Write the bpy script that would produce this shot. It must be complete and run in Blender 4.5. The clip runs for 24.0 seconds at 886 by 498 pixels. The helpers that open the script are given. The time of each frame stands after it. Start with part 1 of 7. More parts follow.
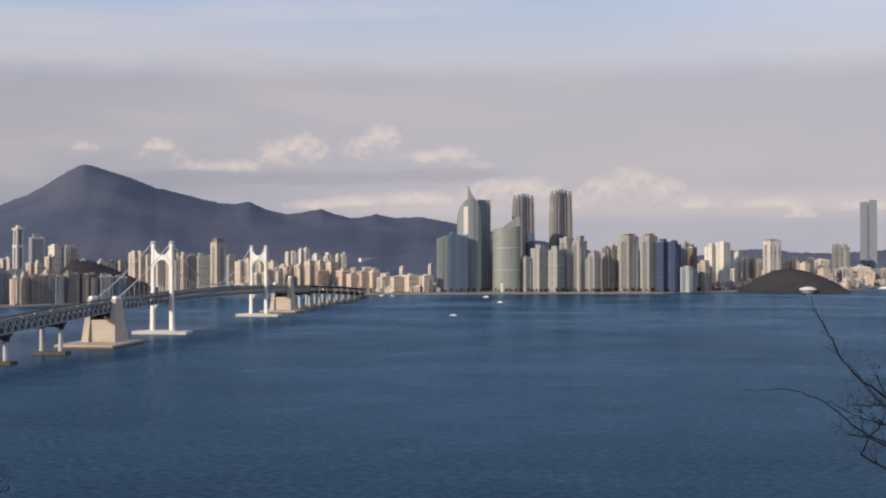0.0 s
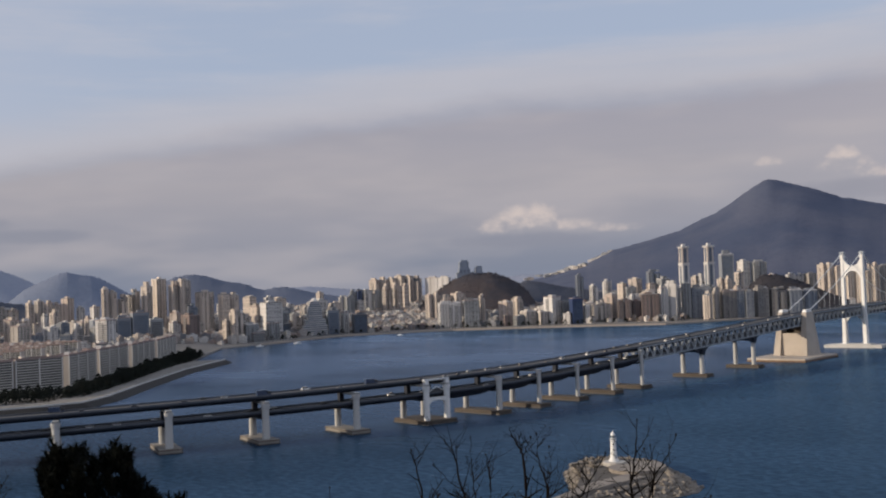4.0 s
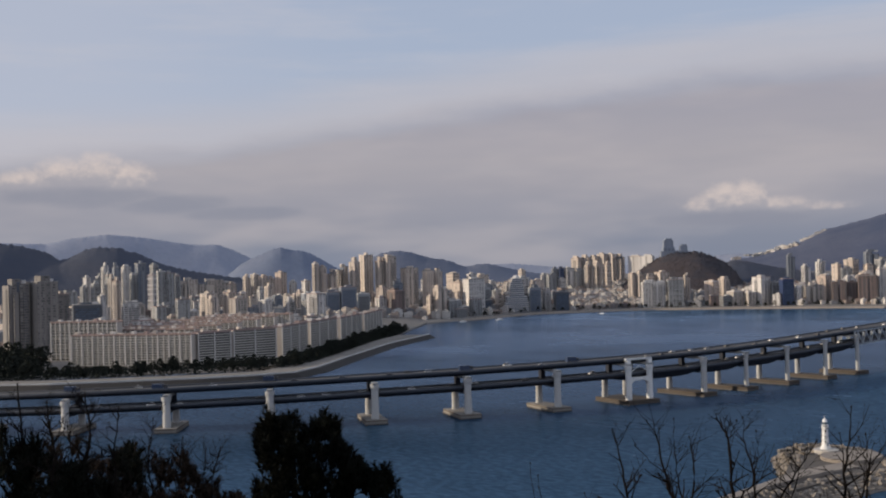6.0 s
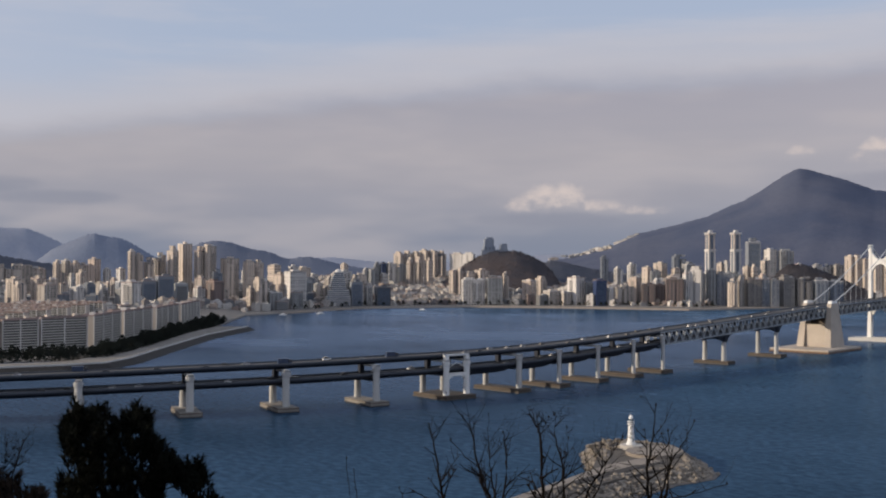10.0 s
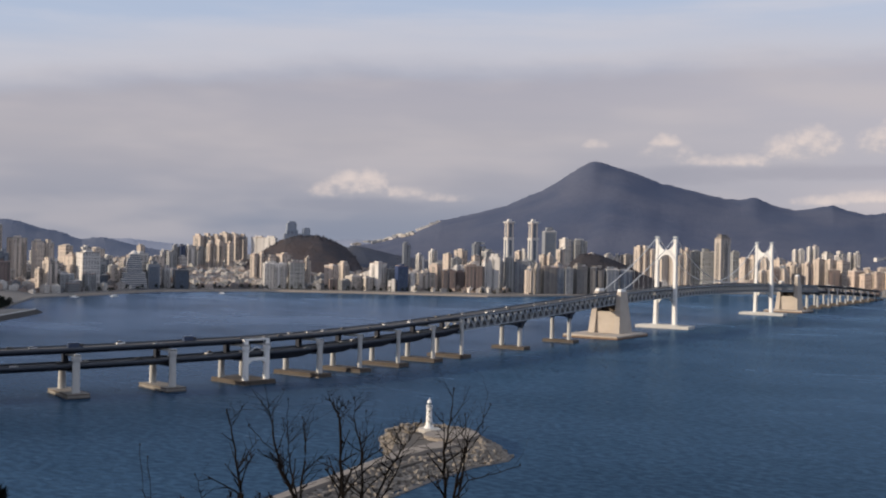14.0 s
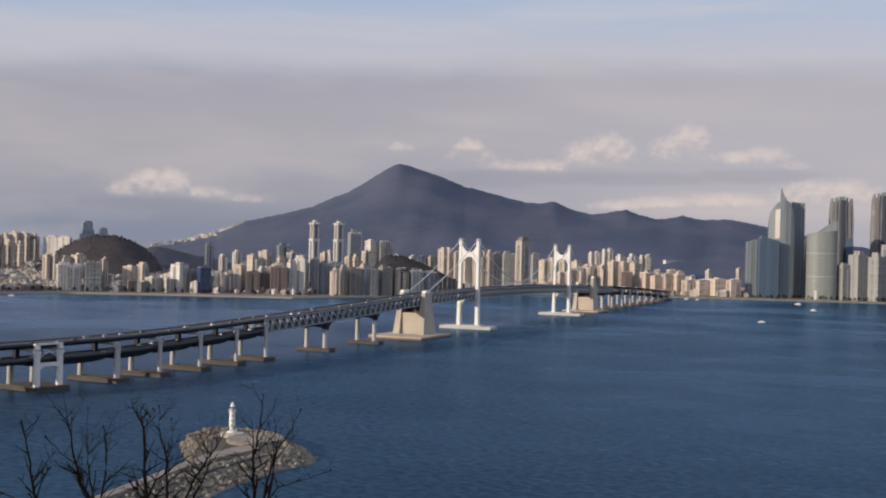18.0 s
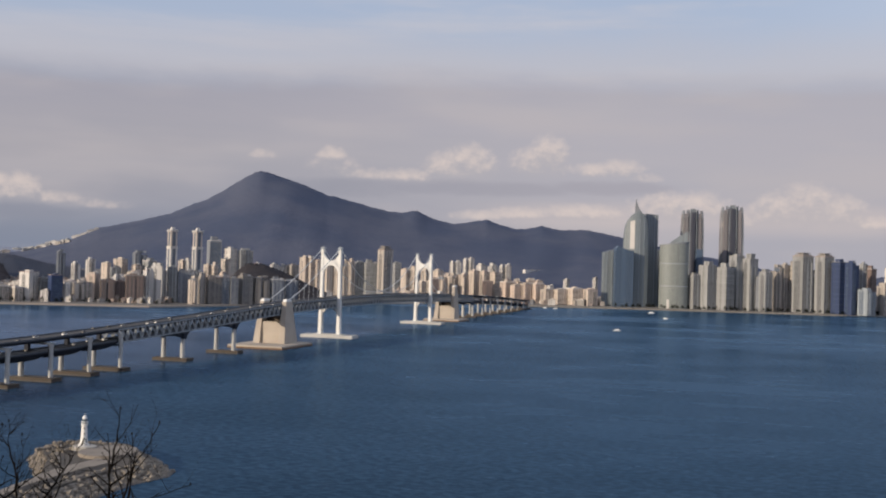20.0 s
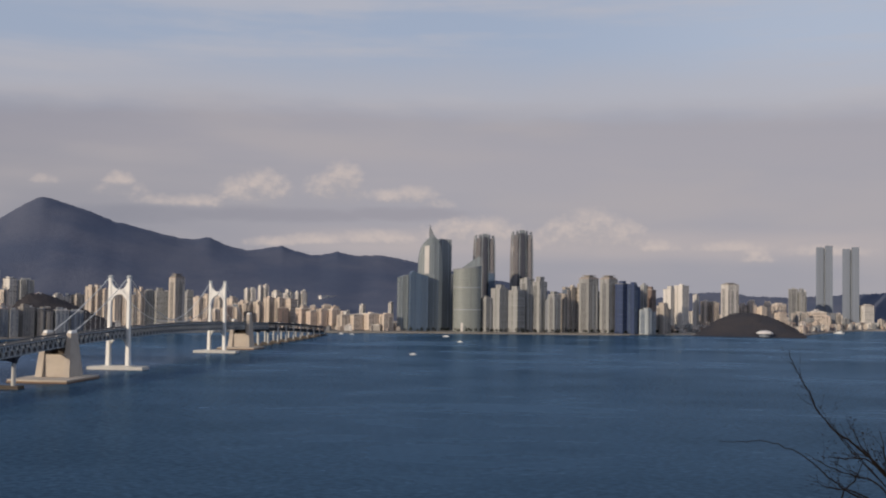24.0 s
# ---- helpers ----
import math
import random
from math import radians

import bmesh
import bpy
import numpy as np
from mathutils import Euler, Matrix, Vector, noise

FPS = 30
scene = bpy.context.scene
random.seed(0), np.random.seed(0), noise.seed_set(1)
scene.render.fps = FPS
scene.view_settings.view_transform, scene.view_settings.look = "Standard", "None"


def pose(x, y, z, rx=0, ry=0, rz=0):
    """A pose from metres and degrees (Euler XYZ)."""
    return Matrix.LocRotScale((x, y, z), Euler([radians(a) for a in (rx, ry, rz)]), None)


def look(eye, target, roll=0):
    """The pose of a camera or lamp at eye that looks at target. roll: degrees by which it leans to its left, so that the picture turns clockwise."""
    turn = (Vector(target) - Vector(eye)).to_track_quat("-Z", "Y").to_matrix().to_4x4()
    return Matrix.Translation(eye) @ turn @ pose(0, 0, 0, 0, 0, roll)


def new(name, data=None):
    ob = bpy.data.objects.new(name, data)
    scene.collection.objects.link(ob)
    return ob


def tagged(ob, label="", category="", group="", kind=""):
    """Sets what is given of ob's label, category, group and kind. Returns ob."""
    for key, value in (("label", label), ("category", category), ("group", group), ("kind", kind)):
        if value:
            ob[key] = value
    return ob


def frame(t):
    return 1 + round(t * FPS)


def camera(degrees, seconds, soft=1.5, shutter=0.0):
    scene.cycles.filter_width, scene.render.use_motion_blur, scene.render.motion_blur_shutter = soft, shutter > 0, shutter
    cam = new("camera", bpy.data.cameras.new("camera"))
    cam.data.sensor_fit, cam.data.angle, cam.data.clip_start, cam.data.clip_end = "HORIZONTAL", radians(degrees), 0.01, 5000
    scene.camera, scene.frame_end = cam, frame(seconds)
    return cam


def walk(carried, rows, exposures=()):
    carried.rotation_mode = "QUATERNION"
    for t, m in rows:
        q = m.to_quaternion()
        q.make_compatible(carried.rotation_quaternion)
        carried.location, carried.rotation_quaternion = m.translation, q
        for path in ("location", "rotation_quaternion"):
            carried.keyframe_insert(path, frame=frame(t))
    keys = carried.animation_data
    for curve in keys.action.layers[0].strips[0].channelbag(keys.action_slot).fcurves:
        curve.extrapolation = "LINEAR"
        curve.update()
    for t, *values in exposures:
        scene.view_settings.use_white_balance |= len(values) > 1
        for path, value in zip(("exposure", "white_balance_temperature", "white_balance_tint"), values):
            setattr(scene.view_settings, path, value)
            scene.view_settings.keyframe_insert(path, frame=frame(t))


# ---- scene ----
# A hillside lookout over a bay: long two-deck suspension bridge, harbour city, mountains.
# Bearings are degrees to the left of +y as seen from the lookout.
EYE = 92.0
cam = camera(42.91, 24.0, soft=2.1)
# seconds, bearing, pitch, roll
ROWS = [
    (0.0, -1.767, 0.454, -0.024),
    (0.5, -0.473, 0.525, 0.210),
    (1.0, 1.351, 0.217, 0.118),
    (1.5, 5.795, -0.423, 0.360),
    (2.0, 13.542, 1.955, -1.334),
    (2.5, 18.964, 2.932, -1.827),
    (3.0, 22.573, 2.028, -1.120),
    (3.5, 26.962, 1.864, -1.664),
    (5.5, 42.657, 0.995, -1.910),
    (6.0, 42.402, 0.981, -1.500),
    (6.5, 41.987, 0.649, -1.597),
    (7.0, 40.871, 0.672, -1.660),
    (7.5, 39.762, 1.125, -0.818),
    (8.0, 38.780, 1.042, -0.305),
    (8.5, 36.873, 1.552, 0.317),
    (9.0, 36.960, 1.156, 0.455),
    (9.5, 34.963, 0.525, 0.659),
    (10.0, 33.434, 0.595, 0.222),
    (10.5, 32.169, 0.639, 0.224),
    (12.5, 27.914, 0.163, 0.949),
    (13.0, 26.668, -0.328, 0.879),
    (13.5, 25.305, -0.670, 1.311),
    (14.0, 23.431, -0.037, 1.247),
    (14.5, 21.794, -1.167, 1.694),
    (15.0, 20.608, -0.588, 1.421),
    (15.5, 18.246, -0.258, 1.528),
    (16.0, 16.944, 0.188, 1.465),
    (16.5, 15.755, 0.198, 1.744),
    (17.0, 13.745, -0.389, 1.804),
    (17.5, 13.804, -0.142, 1.581),
    (19.5, 9.388, 1.178, 1.394),
    (20.0, 6.591, 0.912, 1.728),
    (20.5, 5.025, 1.367, 1.422),
    (21.0, 4.312, 0.903, 1.665),
    (21.5, 2.310, 1.526, 1.245),
    (22.0, 0.805, 1.620, 1.141),
    (22.5, -0.823, 1.448, 0.731),
    (23.0, -2.298, 2.051, 0.962),
    (23.5, -4.006, 2.246, 0.873),
    (24.0, -3.744, 2.448, 0.826),
]
# the lookout shifts its weight a little to the left as it turns back
walk(cam, [(t, pose(-0.15 * max(0.0, min(1.0, (t - 14.0) / 9.0)), 0, EYE + 0.06 * max(0.0, min(1.0, (t - 14.0) / 9.0)), 90 + pitch, 0, yaw) @ pose(0, 0, 0, 0, 0, roll)) for t, yaw, pitch, roll in ROWS],
     [(0.0, 0.13), (1.0, 0.04), (2.0, 0.0), (3.0, -0.05), (6.0, -0.05), (7.0, -0.02), (9.0, -0.02), (10.0, 0.0), (13.0, 0.12), (15.0, 0.16), (17.0, 0.08), (20.0, 0.0), (22.0, -0.13), (24.0, -0.24)])

# ---- world, sun ----
SUN_BEARING, SUN_HEIGHT = 134.0, 15.0  # bearing of the sun, behind the lookout to the left


def spot(bearing, distance, z=0.0):
    a = radians(bearing)
    return Vector((-distance * math.sin(a), distance * math.cos(a), z))


sun = new("sun", bpy.data.lights.new("sun", "SUN"))
sun.data.energy, sun.data.angle, sun.data.color = 4.2, radians(1.0), (1.0, 0.83, 0.63)
to_sun = spot(SUN_BEARING, math.cos(radians(SUN_HEIGHT)), math.sin(radians(SUN_HEIGHT)))
sun.matrix_world = look((0, 0, 400), Vector((0, 0, 400)) - to_sun * 10)


class Nodes:
    """Short hand for building node trees."""

    def __init__(self, tree):
        self.tree = tree
        tree.nodes.clear()

    def add(self, kind, ins=None):
        node = self.tree.nodes.new(kind)
        for name, v in (ins or {}).items():
            self.put(node, name, v)
        return node

    def put(self, node, name, v):
        socket = node.inputs[name]
        if isinstance(v, bpy.types.NodeSocket):
            self.tree.links.new(v, socket)
        else:
            socket.default_value = v

    def math(self, op, a, b=0.0):
        n = self.tree.nodes.new("ShaderNodeMath")
        n.operation = op
        self.put(n, 0, a)
        self.put(n, 1, b)
        return n.outputs[0]

    def mix(self, f, a, b, mode="MIX"):
        n = self.tree.nodes.new("ShaderNodeMix")
        n.data_type, n.blend_type = "RGBA", mode
        for i, v in ((0, f), (6, a), (7, b)):
            self.put(n, i, v)
        return n.outputs[2]

    def vector(self, op, a, b=(0, 0, 0)):
        n = self.tree.nodes.new("ShaderNodeVectorMath")
        n.operation = op
        self.put(n, 0, a)
        self.put(n, 1, b)
        return n.outputs[0]

    def smooth(self, v, lo, hi):
        n = self.tree.nodes.new("ShaderNodeMapRange")
        n.interpolation_type = "SMOOTHSTEP"
        for i, x in enumerate((v, lo, hi, 0.0, 1.0)):
            self.put(n, i, x)
        return n.outputs[0]

    def noise(self, vec, scale, detail=4.0, rough=0.55, distort=0.0):
        return self.add("ShaderNodeTexNoise", {"Vector": vec, "Scale": scale, "Detail": detail, "Roughness": rough, "Distortion": distort}).outputs[0]

    def ramp(self, v, stops):
        n = self.add("ShaderNodeValToRGB", {0: v})
        e = n.color_ramp.elements
        while len(e) < len(stops):
            e.new(0.5)
        for el, (p, c) in zip(e, stops):
            el.position, el.color = p, (*c, 1.0)
        return n.outputs[0]


world = bpy.data.worlds.new("sky")
scene.world = world
world.use_nodes = True
N = Nodes(world.node_tree)
sky = N.add("ShaderNodeTexSky")
sky.sky_type, sky.sun_disc, sky.sun_elevation, sky.sun_rotation = "NISHITA", False, radians(SUN_HEIGHT), radians(-SUN_BEARING)
sky.air_density, sky.dust_density, sky.ozone_density = 1.0, 1.5, 1.5
co = N.add("ShaderNodeTexCoord").outputs["Generated"]
xyz = N.add("ShaderNodeSeparateXYZ", {0: co})
SX, SY, SZ = xyz.outputs
bear = N.math("MULTIPLY", N.math("ARCTAN2", N.math("MULTIPLY", SX, -1.0), SY), 57.2958)  # degrees to the left of +y
elev = N.math("MULTIPLY", N.math("ARCSINE", SZ), 57.2958)


def sky_vec(kb, ke, seed):
    return N.add("ShaderNodeCombineXYZ", {0: N.math("MULTIPLY", bear, kb), 1: N.math("MULTIPLY", elev, ke), 2: seed}).outputs[0]


# clear sky above a sheet of stratus; the sheet's upper edge sinks to the left
east = N.smooth(bear, 24.0, -4.0)
blue = N.mix(0.75, N.mix(1.0, sky.outputs[0], (0.13, 0.115, 0.115, 1), "MULTIPLY"), (0.445, 0.525, 0.705, 1))
blue = N.mix(N.math("MULTIPLY", N.smooth(bear, 44.0, 62.0), 0.5), blue, (0.50, 0.53, 0.64, 1))
blue = N.mix(N.math("MULTIPLY", N.smooth(bear, -6.0, -24.0), 0.5), blue, (0.56, 0.625, 0.765, 1))
wide = N.noise(sky_vec(0.035, 0.16, 3.0), 1.0, 5.0, 0.5)
streak = N.noise(sky_vec(0.045, 0.50, 11.0), 1.0, 4.0, 0.55)
patchy = N.noise(sky_vec(0.09, 0.34, 17.0), 1.0, 3.0, 0.5)
fine = N.noise(sky_vec(0.3, 0.9, 7.0), 1.0, 5.0, 0.6)
line = N.ramp(N.math("DIVIDE", N.math("ADD", bear, 30.0), 100.0), [(0.0, (0.92,) * 3), (0.15, (0.955,) * 3), (0.26, (0.985,) * 3), (0.39, (0.95,) * 3), (0.50, (0.90,) * 3), (0.60, (0.87,) * 3), (0.68, (0.80,) * 3), (0.75, (0.72,) * 3), (0.83, (0.62,) * 3), (1.0, (0.50,) * 3)])
over = N.math("SUBTRACT", elev, N.math("MULTIPLY", line, 10.0))
over = N.math("ADD", over, N.math("ADD", N.math("MULTIPLY", N.math("SUBTRACT", wide, 0.5), 2.6), N.math("MULTIPLY", N.math("SUBTRACT", fine, 0.5), 0.7)))
sheet = N.math("SUBTRACT", 1.0, N.smooth(over, -0.9, 0.9))
fringe = N.math("MULTIPLY", N.smooth(over, -0.7, 0.3), N.math("SUBTRACT", 1.0, N.smooth(over, 0.4, 3.4)))
veil = N.math("MULTIPLY", N.smooth(N.math("ADD", streak, N.math("MULTIPLY", N.math("SUBTRACT", fine, 0.5), 0.25)), 0.42, 0.72), N.math("ADD", 0.45, N.math("MULTIPLY", east, 0.3)))
col = N.mix(veil, blue, (0.555, 0.56, 0.635, 1))
col = N.mix(N.math("MULTIPLY", fringe, 0.62), col, (0.54, 0.515, 0.555, 1))
stratus = N.ramp(N.math("DIVIDE", elev, 12.0), [(0.0, (0.205, 0.238, 0.325)), (0.10, (0.228, 0.255, 0.335)), (0.24, (0.315, 0.318, 0.38)), (0.45, (0.40, 0.383, 0.425)), (0.65, (0.375, 0.365, 0.425)), (0.82, (0.355, 0.352, 0.425)), (1.0, (0.37, 0.37, 0.45))])
stratus = N.mix(N.math("MULTIPLY", east, 0.75), stratus, (0.462, 0.446, 0.502, 1))
stratus = N.mix(N.math("MULTIPLY", N.smooth(patchy, 0.42, 0.70), 0.55), stratus, (0.50, 0.462, 0.485, 1))
stratus = N.mix(N.math("MULTIPLY", N.smooth(streak, 0.58, 0.34), N.math("SUBTRACT", 0.24, N.math("MULTIPLY", east, 0.17))), stratus, (0.335, 0.34, 0.405, 1))
col = N.mix(N.math("MULTIPLY", sheet, 0.94), col, stratus)
# bearing, height, half width, half height, weight of each heap
PUFFS = [(29.3, 2.7, 0.8, 0.45, 0.8), (28.3, 2.95, 0.7, 0.55, 1.1), (27.3, 3.0, 0.7, 0.55, 1.1), (25.9, 2.7, 1.5, 0.4, 0.5), (23.9, 2.5, 1.8, 0.3, 0.3),
         (12.35, 5.4, 0.5, 0.45, 0.9), (12.3, 4.95, 1.1, 0.5, 0.55), (10.9, 4.55, 1.5, 0.35, 0.5), (15.9, 5.35, 0.6, 0.3, 0.4),
         (6.3, 4.95, 0.95, 0.6, 1.1), (5.3, 5.05, 0.8, 0.7, 1.2), (8.2, 4.5, 1.9, 0.4, 0.7),
         (2.0, 5.25, 0.8, 0.6, 1.1), (1.4, 5.75, 0.6, 0.6, 1.2), (0.9, 5.2, 0.5, 0.6, 1.0), (-0.9, 4.95, 0.8, 0.45, 0.8), (-2.2, 5.05, 0.9, 0.5, 0.8), (-3.3, 4.7, 0.9, 0.3, 0.5),
         (4.6, 2.62, 1.3, 0.3, 0.7), (2.9, 2.75, 1.3, 0.35, 0.8), (-0.4, 2.85, 1.6, 0.45, 0.8), (-4.6, 3.1, 1.2, 0.6, 1.1), (-6.1, 3.2, 1.0, 0.55, 1.1), (-8.4, 2.6, 1.5, 0.45, 0.7),
         (-10.1, 3.0, 1.0, 0.7, 1.1), (-11.3, 3.15, 1.1, 0.8, 1.2), (-12.5, 2.95, 1.0, 0.65, 1.1), (-14.0, 2.6, 1.2, 0.4, 0.7), (-19.2, 2.1, 0.7, 0.32, 1.0), (-18.2, 2.6, 1.4, 0.35, 0.6), (-22.5, 2.4, 1.6, 0.4, 0.6),
         (61.0, 5.0, 0.9, 0.5, 1.0), (59.4, 5.05, 0.9, 0.6, 1.1), (58.1, 4.75, 0.9, 0.55, 1.0), (62.6, 4.7, 1.2, 0.5, 0.8)]
BANKS = [(60.0, 3.9, 4.0, 0.55), (55.8, 3.5, 2.8, 0.5), (52.5, 3.0, 3.0, 0.4), (5.5, 4.05, 6.5, 0.42), (-1.8, 4.2, 3.5, 0.4), (28.0, 2.1, 4.0, 0.4), (12.0, 3.9, 4.0, 0.5)]
# a warm lit band low over the waterfront
band_w = N.math("MULTIPLY", N.math("MULTIPLY", N.smooth(elev, 1.6, 2.6), N.math("SUBTRACT", 1.0, N.smooth(elev, 2.9, 3.8))), N.math("MULTIPLY", N.smooth(bear, 8.0, 0.0), N.smooth(bear, -34.0, -22.0)))
col = N.mix(N.math("MULTIPLY", band_w, N.math("ADD", 0.25, N.math("MULTIPLY", fine, 0.6))), col, (0.585, 0.52, 0.525, 1))


def heap(lift):
    """Density of the heaped clouds, looked up a little higher for shading."""
    e2 = N.math("ADD", elev, lift)
    v0 = N.add("ShaderNodeCombineXYZ", {0: N.math("MULTIPLY", bear, 1.1), 1: N.math("MULTIPLY", e2, 1.5), 2: 2.0}).outputs[0]
    bend = N.noise(v0, 1.0, 3.0, 0.55)
    b2 = N.math("ADD", bear, N.math("MULTIPLY", N.math("SUBTRACT", bend, 0.5), 1.1))
    v2 = N.add("ShaderNodeCombineXYZ", {0: N.math("MULTIPLY", bear, 2.0), 1: N.math("MULTIPLY", e2, 2.6), 2: 9.0}).outputs[0]
    lump = N.noise(v2, 1.0, 5.0, 0.55)
    body = None
    for b, e, wb, we, gain in PUFFS:
        u = N.math("DIVIDE", N.math("SUBTRACT", b2, b), wb * 1.5)
        v = N.math("DIVIDE", N.math("SUBTRACT", e2, e), we * (1.6 if gain > 0.95 else 1.3))
        v = N.math("ADD", v, N.math("MULTIPLY", N.math("MINIMUM", v, 0.0), 0.5))
        g = N.math("SUBTRACT", gain, N.math("ADD", N.math("MULTIPLY", u, u), N.math("MULTIPLY", v, v)))
        body = g if body is None else N.math("MAXIMUM", body, g)
    return N.math("ADD", N.math("MAXIMUM", body, -1.2), N.math("MULTIPLY", N.math("SUBTRACT", lump, 0.5), 1.3))


# grey cloud banks that the heaps stand on
bank = None
for b, e, wb, we in BANKS:
    u = N.math("DIVIDE", N.math("SUBTRACT", bear, b), wb)
    v = N.math("DIVIDE", N.math("SUBTRACT", elev, e), we)
    g = N.math("MAXIMUM", N.math("SUBTRACT", 1.0, N.math("ADD", N.math("MULTIPLY", u, u), N.math("MULTIPLY", v, v))), -1.5)
    bank = g if bank is None else N.math("MAXIMUM", bank, g)
bank = N.math("ADD", bank, N.math("MULTIPLY", N.math("SUBTRACT", N.noise(sky_vec(0.4, 1.1, 21.0), 1.0, 4.0, 0.55), 0.5), 1.8))
col = N.mix(N.math("MULTIPLY", N.smooth(bank, -0.4, 1.0), 0.68), col, N.mix(east, (0.265, 0.282, 0.355, 1), (0.37, 0.36, 0.42, 1)))
shape, above = heap(0.0), heap(0.5)
rise = N.math("SUBTRACT", shape, above)
lit = N.smooth(rise, -0.35, 1.25)
dense = N.math("MULTIPLY", N.math("MULTIPLY", N.smooth(shape, -0.5, 1.25), 0.78), N.math("ADD", 0.35, N.math("MULTIPLY", N.smooth(rise, -0.6, 0.7), 0.65)))
puffcol = N.mix(lit, (0.47, 0.445, 0.475, 1), (0.72, 0.62, 0.585, 1))
col = N.mix(dense, col, puffcol)
below_h = N.smooth(elev, -3.0, -0.2)
col = N.mix(below_h, (0.05, 0.07, 0.10, 1), col)
col = N.mix(1.0, col, (1.0, 0.985, 0.96, 1), "MULTIPLY")
bg = N.add("ShaderNodeBackground", {"Color": col, "Strength": 1.0})
N.add("ShaderNodeOutputWorld", {"Surface": bg.outputs[0]})


# ---- materials ----
MATS = {}


def material(name, color, rough=0.8, metal=0.0, vary=0.12, scale=0.05, stain=0.25, bump=0.0, bump_scale=1.0, spec=0.5, random_tint=0.0):
    """A surface with variation at two scales: slow stains and fine grain."""
    m = bpy.data.materials.new(name)
    m.use_nodes = True
    n = Nodes(m.node_tree)
    pos = n.add("ShaderNodeTexCoord").outputs["Object"]
    slow = n.noise(pos, scale, 5.0, 0.6)
    grain = n.noise(pos, scale * 14, 4.0, 0.6)
    c = n.mix(n.math("MULTIPLY", n.smooth(slow, 0.35, 0.7), stain), (*color, 1), (*[x * 0.55 for x in color], 1))
    c = n.mix(n.math("MULTIPLY", grain, vary), c, (*[min(1, x * 1.5) for x in color], 1))
    if random_tint:
        r = n.add("ShaderNodeObjectInfo").outputs["Random"]
        c = n.mix(n.math("MULTIPLY", r, random_tint), c, (*[x * 0.5 for x in color], 1))
    b = n.add("ShaderNodeBsdfPrincipled", {"Base Color": c, "Roughness": rough, "Metallic": metal, "Specular IOR Level": spec})
    if bump:
        bn = n.add("ShaderNodeBump", {"Height": n.noise(pos, bump_scale, 6.0, 0.6), "Strength": bump, "Distance": 1.0 / bump_scale * 0.4})
        n.put(b, "Normal", bn.outputs[0])
    n.add("ShaderNodeOutputMaterial", {"Surface": b.outputs[0]})
    MATS[name] = m
    return m


def facade(name, wall, glass, storey=3.0, share=0.5, bay=0.0, rough=0.35, tint=0.35):
    """Storeys of glass and spandrel for far bays: the local height tells the floor."""
    m = bpy.data.materials.new(name)
    m.use_nodes = True
    n = Nodes(m.node_tree)
    pos = n.add("ShaderNodeTexCoord").outputs["Object"]
    s = n.add("ShaderNodeSeparateXYZ", {0: pos})
    fz = n.math("FRACT", n.math("DIVIDE", s.outputs[2], storey))
    is_glass = n.smooth(fz, share - 0.04, share + 0.04)
    if bay:
        fx = n.math("FRACT", n.math("DIVIDE", n.math("ADD", s.outputs[0], s.outputs[1]), bay))
        is_glass = n.math("MULTIPLY", is_glass, n.smooth(fx, 0.12, 0.2))
    cell = n.add("ShaderNodeTexWhiteNoise", {"Vector": n.vector("FLOOR", n.vector("DIVIDE", pos, (2.6, 2.6, storey)))}).outputs[0]
    r = n.add("ShaderNodeObjectInfo").outputs["Random"]
    g = n.mix(n.math("MULTIPLY", cell, 0.6 if storey < 3.5 else 0.16), (*glass, 1), (*[min(1, x * 2.2 + 0.03) for x in glass], 1))
    w = n.mix(n.math("MULTIPLY", n.noise(pos, 0.05, 4.0), 0.35), (*wall, 1), (*[x * 0.6 for x in wall], 1))
    w = n.mix(n.math("MULTIPLY", r, tint), w, (*[x * 0.6 for x in wall], 1))
    if storey >= 3.5:
        # tall glass fronts: broad upright panels of differing tint
        lane = n.math("FLOOR", n.math("DIVIDE", n.math("ADD", s.outputs[0], n.math("MULTIPLY", s.outputs[1], 0.7)), 5.5))
        hue = n.add("ShaderNodeTexWhiteNoise", {"Vector": n.add("ShaderNodeCombineXYZ", {0: lane, 1: r}).outputs[0]}).outputs[0]
        g = n.mix(n.math("MULTIPLY", hue, 0.55), g, (*[x * 0.5 for x in glass], 1))
        w = n.mix(n.math("MULTIPLY", hue, 0.30), w, (*[x * 0.6 for x in wall], 1))
    c = n.mix(is_glass, w, g)
    ro = n.math("SUBTRACT", 0.75, n.math("MULTIPLY", is_glass, 0.75 - rough))
    b = n.add("ShaderNodeBsdfPrincipled", {"Base Color": c, "Roughness": ro})
    n.add("ShaderNodeOutputMaterial", {"Surface": b.outputs[0]})
    MATS[name] = m
    return m


material("concrete", (0.42, 0.40, 0.37), 0.85, scale=0.08, stain=0.4)
material("pale_concrete", (0.46, 0.46, 0.455), 0.85, scale=0.06, stain=0.3)
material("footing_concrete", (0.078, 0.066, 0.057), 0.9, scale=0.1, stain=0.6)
material("tide_stain", (0.16, 0.10, 0.06), 0.8, scale=0.1, stain=0.5)
material("white_paint", (0.70, 0.70, 0.69), 0.55, scale=0.1, stain=0.12)
material("steel_grey", (0.27, 0.30, 0.33), 0.5, scale=0.1, stain=0.3)
material("pale_steel", (0.55, 0.57, 0.58), 0.5, scale=0.1, stain=0.2)
material("quay_stone", (0.19, 0.175, 0.155), 0.9, scale=0.12, stain=0.75)
